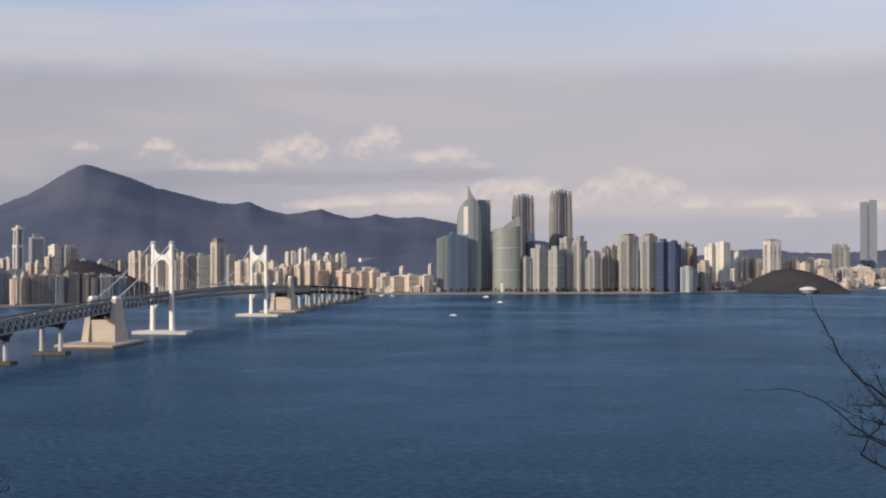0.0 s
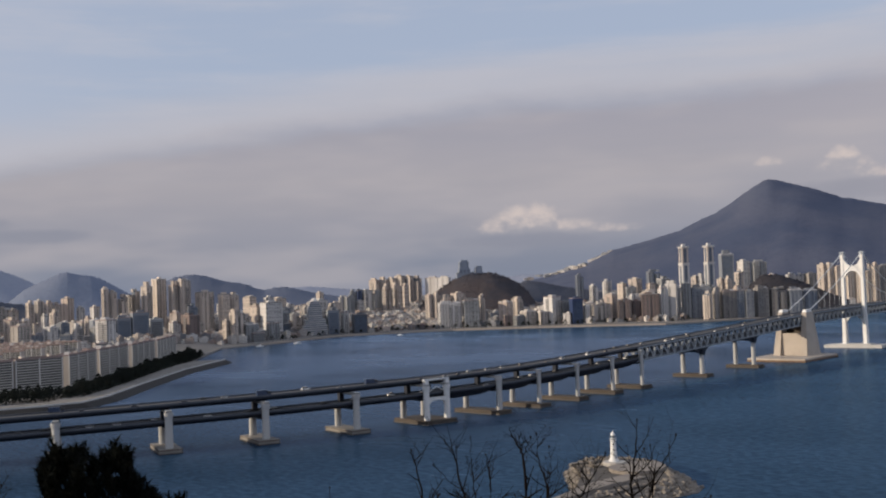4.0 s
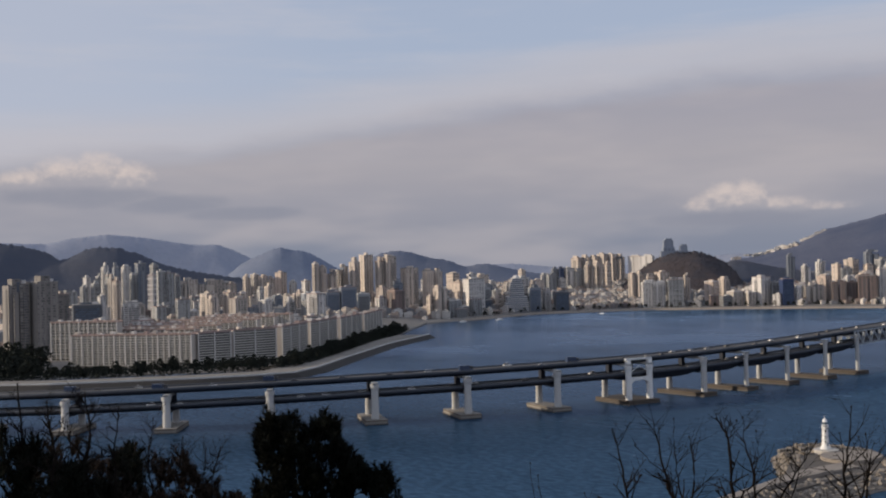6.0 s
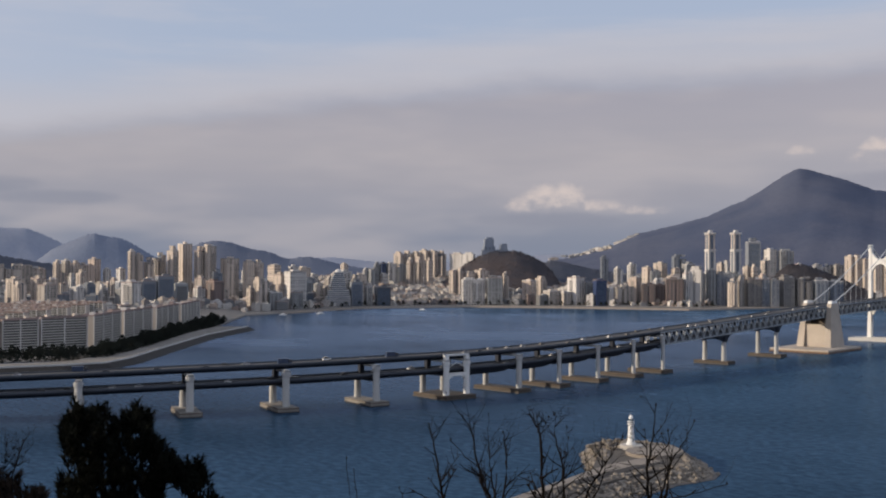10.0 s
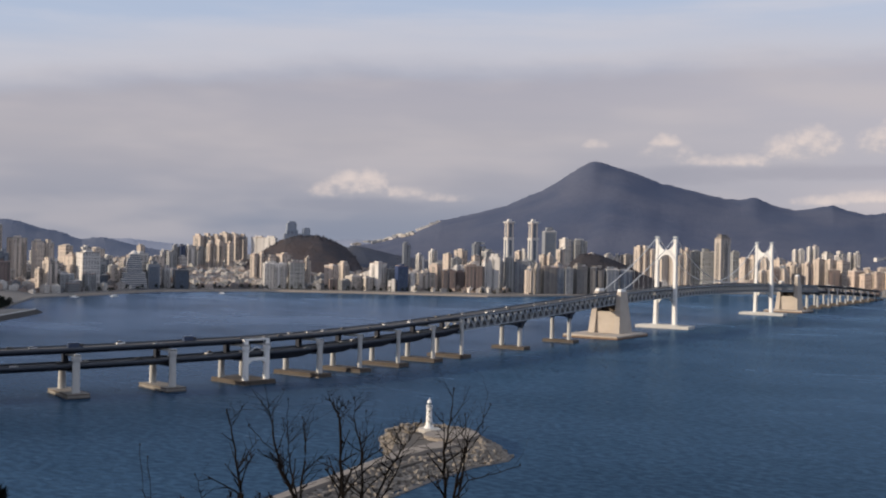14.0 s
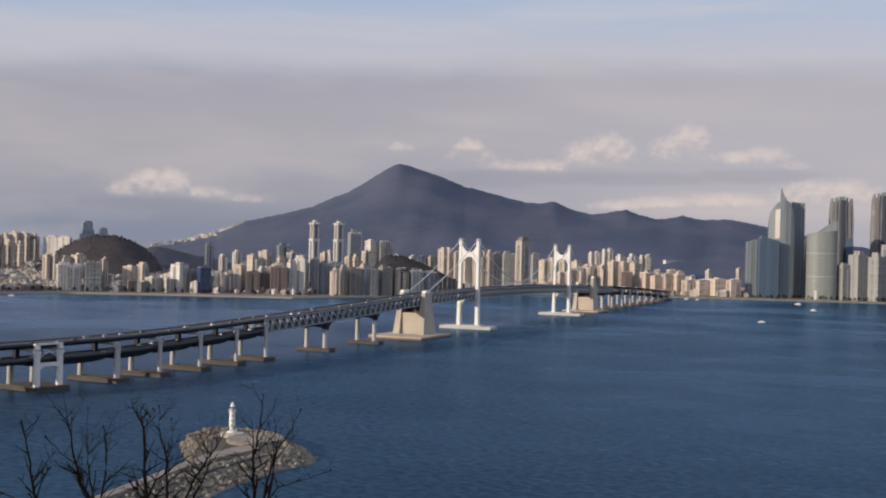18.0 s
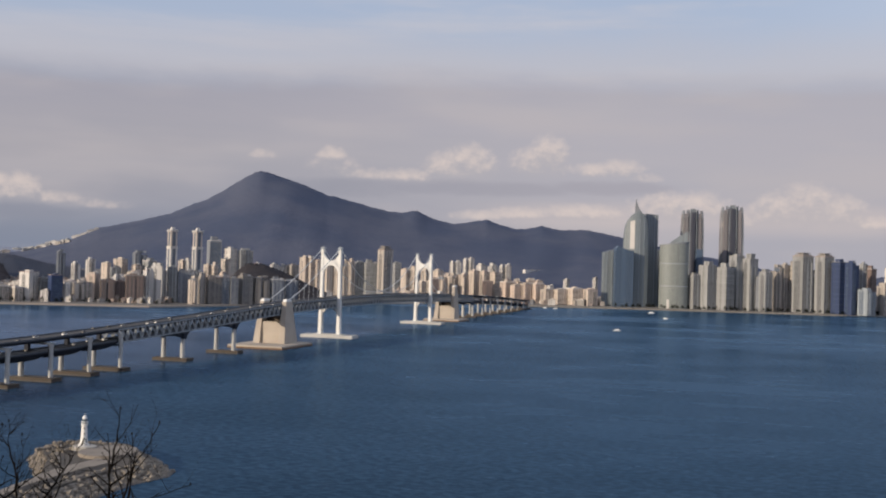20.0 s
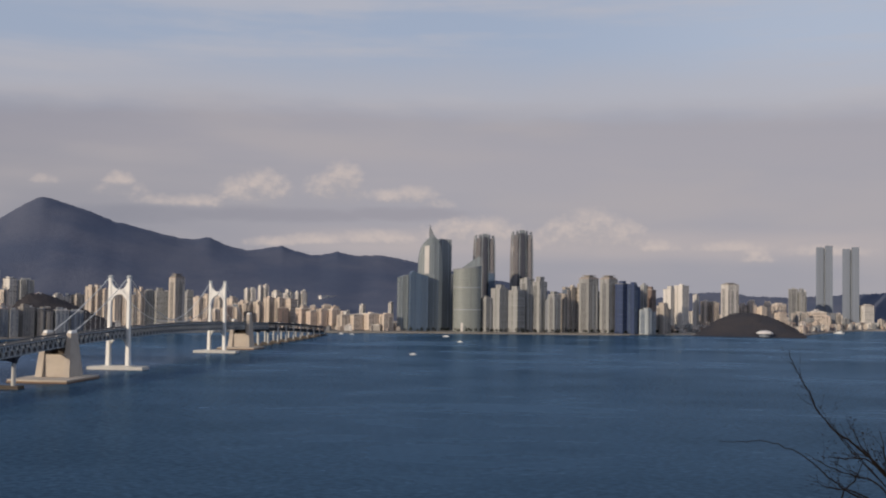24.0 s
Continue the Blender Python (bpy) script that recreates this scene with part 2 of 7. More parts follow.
material("dark_rubble", (0.025, 0.023, 0.022), 0.95, scale=0.3, stain=0.6)
material("deck_edge", (0.07, 0.08, 0.10), 0.7, scale=0.1)
material("footing_grey", (0.24, 0.225, 0.205), 0.9, scale=0.12, stain=0.7)
material("rust_streak", (0.105, 0.080, 0.060), 0.9, scale=0.15, stain=0.7)
material("anchor_concrete", (0.43, 0.38, 0.33), 0.85, scale=0.05, stain=0.45)
material("mole_stone", (0.24, 0.21, 0.18), 0.9, scale=0.15, stain=0.6)
material("truss_steel", (0.32, 0.345, 0.37), 0.55, scale=0.1, stain=0.2)
material("asphalt", (0.055, 0.055, 0.058), 0.9, scale=0.1)
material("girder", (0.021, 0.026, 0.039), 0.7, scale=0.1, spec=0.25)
material("sand", (0.25, 0.215, 0.185), 0.95, scale=0.02)
material("packed_rubble", (0.085, 0.075, 0.066), 0.95, scale=0.3, stain=0.6)
material("rock", (0.255, 0.225, 0.19), 0.95, scale=0.2, stain=0.6, random_tint=0.5)
material("wet_rock", (0.07, 0.06, 0.05), 0.6, scale=0.2)
material("bark", (0.008, 0.0065, 0.006), 0.95, scale=3.0, spec=0.1)
material("pine_leaf", (0.005, 0.0065, 0.0045), 0.9, scale=2.0, random_tint=0.3, spec=0.08)
material("hedge_leaf", (0.026, 0.031, 0.026), 0.9, scale=0.2, random_tint=0.4, spec=0.1)
material("shrub_leaf", (0.018, 0.012, 0.009), 0.9, scale=2.0, spec=0.1)
material("soil", (0.10, 0.085, 0.06), 0.95, scale=0.6, stain=0.6, vary=0.5, bump=0.6, bump_scale=6.0)
material("city_ground", (0.16, 0.15, 0.14), 0.95, scale=0.02, stain=0.5)
material("roof_grey", (0.33, 0.32, 0.31), 0.9, scale=0.1, random_tint=0.4)
material("roof_pink", (0.36, 0.28, 0.26), 0.9, scale=0.1, random_tint=0.4)
material("black_metal", (0.03, 0.03, 0.035), 0.5)
material("tyre", (0.02, 0.02, 0.02), 0.9)
def frontage(name, wall, glass, rough=0.4):
    """A housing front: piers, sills and window rows on the long sides, near blank gables with one stair slot."""
    m = bpy.data.materials.new(name)
    m.use_nodes = True
    n = Nodes(m.node_tree)
    tex = n.add("ShaderNodeTexCoord")
    pos = tex.outputs["Object"]
    s = n.add("ShaderNodeSeparateXYZ", {0: pos})
    nx = n.math("ABSOLUTE", n.add("ShaderNodeSeparateXYZ", {0: tex.outputs["Normal"]}).outputs[0])
    gable = n.smooth(nx, 0.6, 0.8)
    r = n.add("ShaderNodeObjectInfo").outputs["Random"]
    u = n.math("ADD", n.math("MULTIPLY", s.outputs[0], n.math("SUBTRACT", 1.0, gable)), n.math("MULTIPLY", s.outputs[1], gable))
    unit = n.math("ADD", n.math("DIVIDE", u, n.math("ADD", 5.0, n.math("MULTIPLY", r, 5.0))), n.math("MULTIPLY", r, 7.0))
    fu = n.math("FRACT", unit)
    col = n.math("MULTIPLY", n.smooth(fu, 0.26, 0.32), n.math("SUBTRACT", 1.0, n.smooth(fu, 0.86, 0.92)))
    fz = n.math("FRACT", n.math("DIVIDE", s.outputs[2], 3.0))
    row = n.smooth(fz, 0.42, 0.5)
    slot = n.math("SUBTRACT", 1.0, n.smooth(n.math("ABSOLUTE", n.math("SUBTRACT", s.outputs[1], n.math("MULTIPLY", r, 3.0))), 1.3, 1.6))
    is_glass = n.math("MULTIPLY", row, n.math("ADD", n.math("MULTIPLY", col, n.math("SUBTRACT", 1.0, gable)), n.math("MULTIPLY", slot, gable)))
    colno = n.add("ShaderNodeTexWhiteNoise", {"Vector": n.add("ShaderNodeCombineXYZ", {0: n.math("FLOOR", unit), 1: r}).outputs[0]}).outputs[0]
    cell = n.add("ShaderNodeTexWhiteNoise", {"Vector": n.vector("FLOOR", n.vector("DIVIDE", pos, (3.1, 3.1, 3.0)))}).outputs[0]
    w = n.mix(n.math("MULTIPLY", n.smooth(n.noise(pos, 0.035, 5.0, 0.6), 0.4, 0.7), 0.3), (*wall, 1), (*[x * 0.6 for x in wall], 1))
    w = n.mix(n.math("MULTIPLY", n.smooth(colno, 0.35, 0.8), 0.45), w, (*[x * 0.45 for x in wall], 1))
    w = n.mix(n.math("MULTIPLY", r, 0.28), w, (wall[0] * 0.62, wall[1] * 0.60, wall[2] * 0.60, 1))
    g = n.mix(n.math("POWER", cell, 2.6), (*glass, 1), (*[0.5 * x + (0.10 if wall[0] > 0.2 else 0.015) for x in wall], 1))
    c = n.mix(is_glass, w, g)
    ro = n.math("SUBTRACT", 0.8, n.math("MULTIPLY", is_glass, 0.8 - rough))
    b = n.add("ShaderNodeBsdfPrincipled", {"Base Color": c, "Roughness": ro})
    n.add("ShaderNodeOutputMaterial", {"Surface": b.outputs[0]})
    MATS[name] = m


for key, c in dict(white=(0.61, 0.59, 0.575), cream=(0.58, 0.505, 0.445), ash=(0.315, 0.325, 0.335), beige=(0.46, 0.42, 0.385), grey=(0.315, 0.325, 0.335), taupe=(0.235, 0.22, 0.21), dark=(0.09, 0.10, 0.12),
                   brown=(0.20, 0.155, 0.145), pink=(0.54, 0.445, 0.385), blueglass=(0.038, 0.06, 0.135), silver=(0.32, 0.36, 0.40), slate=(0.22, 0.24, 0.275)).items():
    material("wall_" + key, c, 0.8 if key not in ("blueglass", "silver") else 0.35, scale=0.03, stain=0.3, random_tint=0.25)
    g = (0.045, 0.048, 0.055) if key not in ("blueglass", "silver", "dark", "slate") else (0.035, 0.055, 0.09)
    frontage("front_" + key, c, g)
    facade("bay_" + key, [x * 0.85 for x in c], [x * 1.15 for x in g], share=0.46, rough=0.35, tint=0.25)
facade("glass_pale", (0.235, 0.265, 0.285), (0.15, 0.185, 0.215), 3.6, 0.35, 3.0, 0.25, 0.1)
facade("glass_blue", (0.10, 0.14, 0.20), (0.05, 0.085, 0.15), 3.6, 0.3, 3.0, 0.25, 0.1)
facade("glass_dark", (0.25, 0.275, 0.30), (0.14, 0.165, 0.19), 3.6, 0.3, 3.0, 0.25, 0.1)
facade("glass_brown", (0.30, 0.28, 0.285), (0.11, 0.11, 0.125), 3.6, 0.35, 3.0, 0.3, 0.1)
facade("glass_ink", (0.075, 0.08, 0.105), (0.03, 0.035, 0.055), 3.6, 0.35, 3.0, 0.3, 0.1)
facade("glass_green", (0.28, 0.30, 0.29), (0.15, 0.175, 0.18), 3.6, 0.4, 2.5, 0.25, 0.1)
# both glass tints below have distance haze mixed into wall and pane colour
facade("glass_pale_haze", (0.25, 0.285, 0.35), (0.20, 0.235, 0.30), 4.0, 0.4, 4.0, 0.35, 0.1)
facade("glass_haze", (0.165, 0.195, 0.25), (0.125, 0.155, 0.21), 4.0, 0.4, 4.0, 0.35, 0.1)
facade("bay_dim", (0.44, 0.43, 0.40), (0.030, 0.034, 0.034), 2.5, 0.40, 3.0, 0.35, 0.1)
facade("bay_banded", (0.36, 0.34, 0.31), (0.034, 0.038, 0.038), 2.5, 0.35, 0.0, 0.35, 0.1)
material("balcony_paint", (0.50, 0.48, 0.45), 0.8, scale=0.06, stain=0.3)



def house_mix():
    """Small houses, each island with a colour of its own, and window rows."""
    m = bpy.data.materials.new("house_mix")
    m.use_nodes = True
    n = Nodes(m.node_tree)
    r = n.add("ShaderNodeNewGeometry").outputs["Random Per Island"]
    pos = n.add("ShaderNodeTexCoord").outputs["Object"]
    s = n.add("ShaderNodeSeparateXYZ", {0: pos})
    wall = n.ramp(r, [(0.0, (0.62, 0.60, 0.57)), (0.22, (0.50, 0.43, 0.37)), (0.38, (0.66, 0.64, 0.62)), (0.52, (0.26, 0.19, 0.16)), (0.66, (0.42, 0.33, 0.28)), (0.80, (0.13, 0.14, 0.16)), (0.92, (0.24, 0.25, 0.27)), (1.0, (0.58, 0.56, 0.52))])
    band = n.smooth(n.math("FRACT", n.math("DIVIDE", s.outputs[2], 3.0)), 0.5, 0.6)
    pane = n.smooth(n.math("FRACT", n.math("DIVIDE", n.math("ADD", s.outputs[0], s.outputs[1]), 3.3)), 0.4, 0.5)
    c = n.mix(n.math("MULTIPLY", n.math("MULTIPLY", band, pane), 0.8), wall, (0.09, 0.10, 0.12, 1))
    c = n.mix(n.math("MULTIPLY", n.noise(pos, 0.06, 4.0), 0.3), c, (0.2, 0.19, 0.18, 1))
    p = n.add("ShaderNodeBsdfPrincipled", {"Base Color": c, "Roughness": 0.85})
    n.add("ShaderNodeOutputMaterial", {"Surface": p.outputs[0]})
    MATS["house_mix"] = m


house_mix()


def forest(name, a, b, scale):
    m = bpy.data.materials.new(name)
    m.use_nodes = True
    n = Nodes(m.node_tree)
    pos = n.add("ShaderNodeTexCoord").outputs["Object"]
    slow = n.noise(pos, scale, 6.0, 0.6)
    fine_n = n.noise(pos, scale * 18, 5.0, 0.7)
    c = n.mix(n.smooth(slow, 0.35, 0.65), (*a, 1), (*b, 1))
    c = n.mix(n.math("MULTIPLY", n.smooth(fine_n, 0.4, 0.7), 0.28), c, (*[x * 0.7 for x in a], 1))
    bn = n.add("ShaderNodeBump", {"Height": fine_n, "Strength": 0.3, "Distance": 12.0})
    p = n.add("ShaderNodeBsdfPrincipled", {"Base Color": c, "Roughness": 1.0, "Specular IOR Level": 0.1, "Normal": bn.outputs[0]})
    n.add("ShaderNodeOutputMaterial", {"Surface": p.outputs[0]})
    MATS[name] = m


# range tints carry distance haze in their colour, paler and bluer further off
forest("hazed_winter_forest", (0.064, 0.081, 0.132), (0.092, 0.104, 0.150), 0.0035)
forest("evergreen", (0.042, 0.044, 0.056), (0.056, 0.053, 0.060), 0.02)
forest("hazed_far_forest", (0.255, 0.285, 0.365), (0.275, 0.30, 0.37), 0.003)
forest("hazed_blue_forest", (0.165, 0.198, 0.272), (0.18, 0.205, 0.272), 0.003)
forest("hazed_slate_forest", (0.118, 0.140, 0.198), (0.13, 0.148, 0.198), 0.003)
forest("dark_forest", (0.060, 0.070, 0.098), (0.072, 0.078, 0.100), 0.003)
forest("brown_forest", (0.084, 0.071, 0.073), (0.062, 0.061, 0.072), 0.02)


def sea_material():
    m = bpy.data.materials.new("sea")
    m.use_nodes = True
    n = Nodes(m.node_tree)
    pos = n.add("ShaderNodeTexCoord").outputs["Object"]

    def stretched(sx, sy):
        return n.add("ShaderNodeMapping", {"Vector": pos, "Rotation": (0, 0, 0.5), "Scale": (sx, sy, 1.0)}).outputs[0]

    swell = n.noise(stretched(0.03, 0.08), 1.0, 4.0, 0.55)
    chop = n.noise(stretched(0.20, 0.30), 1.0, 3.0, 0.5)
    ripple = n.noise(stretched(0.6, 1.0), 1.0, 3.0, 0.6)
    patch = n.noise(stretched(0.0030, 0.0042), 1.0, 5.0, 0.6)
    gust = n.noise(stretched(0.016, 0.034), 1.0, 4.0, 0.6)
    h = n.math("ADD", n.math("MULTIPLY", swell, 1.5), n.math("ADD", chop, n.math("MULTIPLY", ripple, 0.35)))
    bn = n.add("ShaderNodeBump", {"Height": h, "Strength": 0.35, "Distance": 1.8})
    foam = n.math("MULTIPLY", n.smooth(chop, 0.68, 0.75), n.smooth(gust, 0.52, 0.64))
    tone = n.math("ADD", n.math("MULTIPLY", patch, 0.75), n.math("MULTIPLY", gust, 0.25))
    # sheltered water on the bay side of the bridge line: straight first, then round the curve of the approach
    o = n.add("ShaderNodeSeparateXYZ", {0: pos}).outputs
    rx, ry = n.math("SUBTRACT", o[0], -374.0), n.math("SUBTRACT", o[1], 881.0)
    across = n.math("SUBTRACT", n.math("MULTIPLY", rx, 0.98884), n.math("MULTIPLY", ry, 0.149))
    on = n.math("ADD", n.math("MULTIPLY", rx, 0.149), n.math("MULTIPLY", ry, 0.98884))
    cx, cy = n.math("SUBTRACT", o[0], -374.0 - 0.149 * 150 - 600 * 0.98884), n.math("SUBTRACT", o[1], 881.0 - 0.98884 * 150 + 600 * 0.149)
    bent = n.math("SUBTRACT", n.math("SQRT", n.math("ADD", n.math("MULTIPLY", cx, cx), n.math("MULTIPLY", cy, cy))), 600.0)
    curve = n.math("LESS_THAN", on, -150.0)
    across = n.math("ADD", n.math("MULTIPLY", across, n.math("SUBTRACT", 1.0, curve)), n.math("MULTIPLY", bent, curve))
    across = n.math("ADD", across, n.math("MULTIPLY", n.math("SUBTRACT", gust, 0.5), 40.0))
    width = n.math("ADD", 30.0, n.math("MULTIPLY", n.smooth(on, 0.0, -330.0), 250.0))
    calm = n.math("MULTIPLY", n.math("SUBTRACT", 1.0, n.smooth(n.math("DIVIDE", n.math("SUBTRACT", across, 6.0), width), 0.0, 1.0)), n.math("SUBTRACT", 1.0, n.smooth(on, 350.0, 1250.0)))
    c = n.mix(n.smooth(tone, 0.30, 0.68), (0.016, 0.040, 0.076, 1), (0.028, 0.064, 0.115, 1))
    # ripple light and dark is put into the colour: crests paler, troughs darker
    crest = n.smooth(n.math("ADD", n.math("MULTIPLY", chop, 0.8), n.math("MULTIPLY", ripple, 0.2)), 0.38, 0.64)
    c = n.mix(crest, n.mix(0.34, c, (0.004, 0.012, 0.026, 1)), n.mix(0.22, c, (0.06, 0.125, 0.20, 1)))
    c = n.mix(n.math("MULTIPLY", foam, 0.25), c, (0.45, 0.47, 0.5, 1))
    c = n.mix(n.math("MULTIPLY", calm, 0.30), c, (0.010, 0.020, 0.036, 1))
    soft = n.add("ShaderNodeBump", {"Height": h, "Strength": 0.16, "Distance": 1.8})
    water = n.add("ShaderNodeBsdfDiffuse", {"Color": c, "Normal": bn.outputs[0]})
    gloss = n.add("ShaderNodeBsdfGlossy", {"Color": n.mix(calm, (0.49, 0.69, 0.91, 1), (0.58, 0.68, 0.86, 1)), "Roughness": n.math("ADD", 0.16, n.math("MULTIPLY", n.smooth(tone, 0.35, 0.65), 0.14)), "Normal": soft.outputs[0]})
    grazing = n.add("ShaderNodeFresnel", {"IOR": 1.33}).outputs[0]
    open_fr = n.math("MULTIPLY", n.math("POWER", grazing, 1.25), n.math("ADD", 0.32, n.math("MULTIPLY", n.smooth(tone, 0.34, 0.66), 0.10)))
    calm_fr = n.math("MULTIPLY", n.math("POWER", grazing, 2.4), n.math("ADD", 0.84, n.math("MULTIPLY", n.smooth(tone, 0.34, 0.66), 0.2)))
    fr = n.math("ADD", n.math("MULTIPLY", open_fr, n.math("SUBTRACT", 1.0, calm)), n.math("MULTIPLY", calm_fr, calm))
    both = n.add("ShaderNodeMixShader", {0: fr, 1: water.outputs[0], 2: gloss.outputs[0]})
    n.add("ShaderNodeOutputMaterial", {"Surface": both.outputs[0]})
    MATS["sea"] = m


sea_material()


# ---- mesh helpers ----
class Geo:
    """Collects boxes, prisms and tubes for one mesh."""

    def __init__(self):
        self.v, self.f = [], []

    def box(self, x0, x1, y0, y1, z0, z1, top=1.0):
        cx, cy = (x0 + x1) / 2, (y0 + y1) / 2
        lo = [(x0, y0, z0), (x1, y0, z0), (x1, y1, z0), (x0, y1, z0)]
        hi = [(cx + (x - cx) * top, cy + (y - cy) * top, z1) for x, y, _ in lo]
        return self.hull(lo, hi)

    def hull(self, lo, hi):
        """A closed solid between two rings of the same count."""
        b, k = len(self.v), len(lo)
        self.v += [tuple(p) for p in lo] + [tuple(p) for p in hi]
        self.f += [tuple(b + i for i in reversed(range(k))), tuple(b + k + i for i in range(k))]
        self.f += [(b + i, b + (i + 1) % k, b + k + (i + 1) % k, b + k + i) for i in range(k)]
        return self

    def prism(self, poly, z0, z1):
        return self.hull([(x, y, z0) for x, y in poly], [(x, y, z1) for x, y in poly])

    def loft(self, rings):
        b, k = len(self.v), len(rings[0])
        for r in rings:
            self.v += [tuple(p) for p in r]
        for j in range(len(rings) - 1):
            self.f += [(b + j * k + i, b + j * k + (i + 1) % k, b + (j + 1) * k + (i + 1) % k, b + (j + 1) * k + i) for i in range(k)]
        self.f += [tuple(b + i for i in reversed(range(k))), tuple(b + (len(rings) - 1) * k + i for i in range(k))]
        return self

    def tube(self, points, radii, sides=6):
        rings = []
        for i, p in enumerate(points):
            p = Vector(p)
            d = Vector(points[min(i + 1, len(points) - 1)]) - Vector(points[max(i - 1, 0)])
            q = d.to_track_quat("Z", "Y")
            rings.append([p + q @ Vector((math.cos(a) * radii[i], math.sin(a) * radii[i], 0)) for a in (2 * math.pi * k / sides for k in range(sides))])
        return self.loft(rings)

    def grid(self, pts):
        """A sheet from rows of points."""
        b, k = len(self.v), len(pts[0])
        for r in pts:
            self.v += [tuple(p) for p in r]
        for j in range(len(pts) - 1):
            self.f += [(b + j * k + i, b + j * k + i + 1, b + (j + 1) * k + i + 1, b + (j + 1) * k + i) for i in range(k - 1)]
        return self

    def mesh(self, name, mat, smooth=False):
        me = bpy.data.meshes.new(name)
        me.from_pydata(self.v, [], self.f)
        me.materials.append(MATS[mat])
        if smooth:
            me.polygons.foreach_set("use_smooth", [True] * len(me.polygons))
        me.update()
        return me


def part(name, geo, mat, parent=None, label="", m=None, smooth=False):
    """One mesh object; geo is a Geo or a ready mesh to be shared."""
    ob = new(name, geo if isinstance(geo, bpy.types.Mesh) else geo.mesh(name, mat, smooth))
    if parent is not None:
        ob.parent = parent
    if m is not None:
        ob.matrix_basis = m
    return tagged(ob, label)


def thing(name, m, label, category, group="", kind=""):
    ob = new(name)
    ob.matrix_basis = m
    return tagged(ob, label, category, group, kind)


def lerp_table(x, xs, ys):
    return float(np.interp(x, xs, ys))


# ---- sea, land, mountains ----
sea = Geo()
sea.grid([[(x, y, 0.0) for x in np.linspace(-9000, 9000, 13)] for y in np.linspace(-6000, 9000, 11)])
tagged(part("water", sea, "sea"), "deep blue choppy sea water of the bay", "sea", kind="structure")

SHORE_B = (-60, -40, -30, -24.3, -23.1, -21.6, -15.2, -12.5, -7, -1.4, 2, 5, 12, 15, 17.8, 21, 27, 32.4, 37.6, 40.5, 43.4, 43.9, 44.5, 47.4, 49.7, 54.6, 62, 90)
SHORE_D = (4600, 4500, 4300, 4010, 3780, 3300, 3060, 2960, 2900, 2850, 2820, 2860, 2600, 2400, 2290, 2180, 2215, 2235, 2155, 1990, 1871, 1740, 1605, 1290, 1070, 1075, 1085, 1000)


def shore(b):
    return lerp_table(b, SHORE_B, SHORE_D)


def ground_at(b, d):
    """Height of the land at a bearing and distance."""
    inland = d - shore(b)
    slope = lerp_table(b, (-20, -5, 5, 15, 20, 34, 42, 50, 62), (0.004, 0.004, 0.02, 0.04, 0.055, 0.055, 0.03, 0.012, 0.012))
    return 3.0 + slope * max(0.0, min(inland - 70, 900))


def ground_xy(x, y):
    return ground_at(math.degrees(math.atan2(-x, y)), math.hypot(x, y))


land = Geo()
land_rows = []
for b in np.linspace(88, -58, 220):
    s = shore(b)
    ds = [s, s + 6, s + 14, s + 70] + [s + 70 + (5600 - s - 70) * k / 14 for k in range(1, 15)]
    zs = [-2.0, 1.2, 2.6] + [ground_at(b, d) for d in ds[3:]]
    land_rows.append([spot(b, d, z) for d, z in zip(ds, zs)])
land.grid(land_rows)
tagged(part("ground", land, "city_ground"), "grey built-up city ground behind the shore", "ground", kind="structure")


def strip_along(b0, b1, offset0, offset1, z0, z1, step=0.5):
    """A low band that follows the shore."""
    g = Geo()
    bs = np.linspace(b0, b1, max(2, int(abs(b1 - b0) / step)))
    rings = []
    for b in bs:
        s = shore(b)
        rings.append([spot(b, s + offset0, z0), spot(b, s + offset1, z0), spot(b, s + offset1, z1), spot(b, s + offset0 + 3, z1)])
    g.loft(rings)
    return g


tagged(part("beach", strip_along(41.5, 15, -12, 16, -1, 2.9), "sand"), "pale sand beach along the bay shore", "beach", kind="structure")
tagged(part("quay", strip_along(3.2, -13.2, -10, 6, -2, 3.4), "quay_stone"), "grey stone sea wall below the waterfront towers", "sea wall", kind="structure")
tagged(part("beach", strip_along(-20.5, -30, -16, 60, -1, 3.2), "sand"), "pale sand beach beside the wooded islet", "beach", kind="structure")


def woods(rows, count, mat, seed):
    """Countless tree crowns set over a slope."""
    r, g = random.Random(int(seed * 10)), Geo()
    for _ in range(count):
        i, k = r.randrange(len(rows) - 1), r.randrange(19)
        p = rows[i][k].lerp(rows[i + 1][k + 1], r.random())
        if p.z < 2:
            continue
        s, t = r.uniform(0.9, 1.9), r.uniform(0, 6.28)
        ring = [Vector((math.cos(t + 1.2566 * j), math.sin(t + 1.2566 * j), 0)) * s * r.uniform(0.7, 1.1) for j in range(5)]
        g.loft([[p + v * 0.6 + Vector((0, 0, -1)) for v in ring], [p + v + Vector((0, 0, s * 0.12)) for v in ring], [p + v * 0.5 + Vector((0, 0, s * r.uniform(0.25, 0.5))) for v in ring]])
    ob = thing("woods", Matrix.Identity(4), "dense dark tree crowns covering the slope", "trees", kind="stuff")
    tagged(part("crowns", g, mat, ob), kind="stuff")


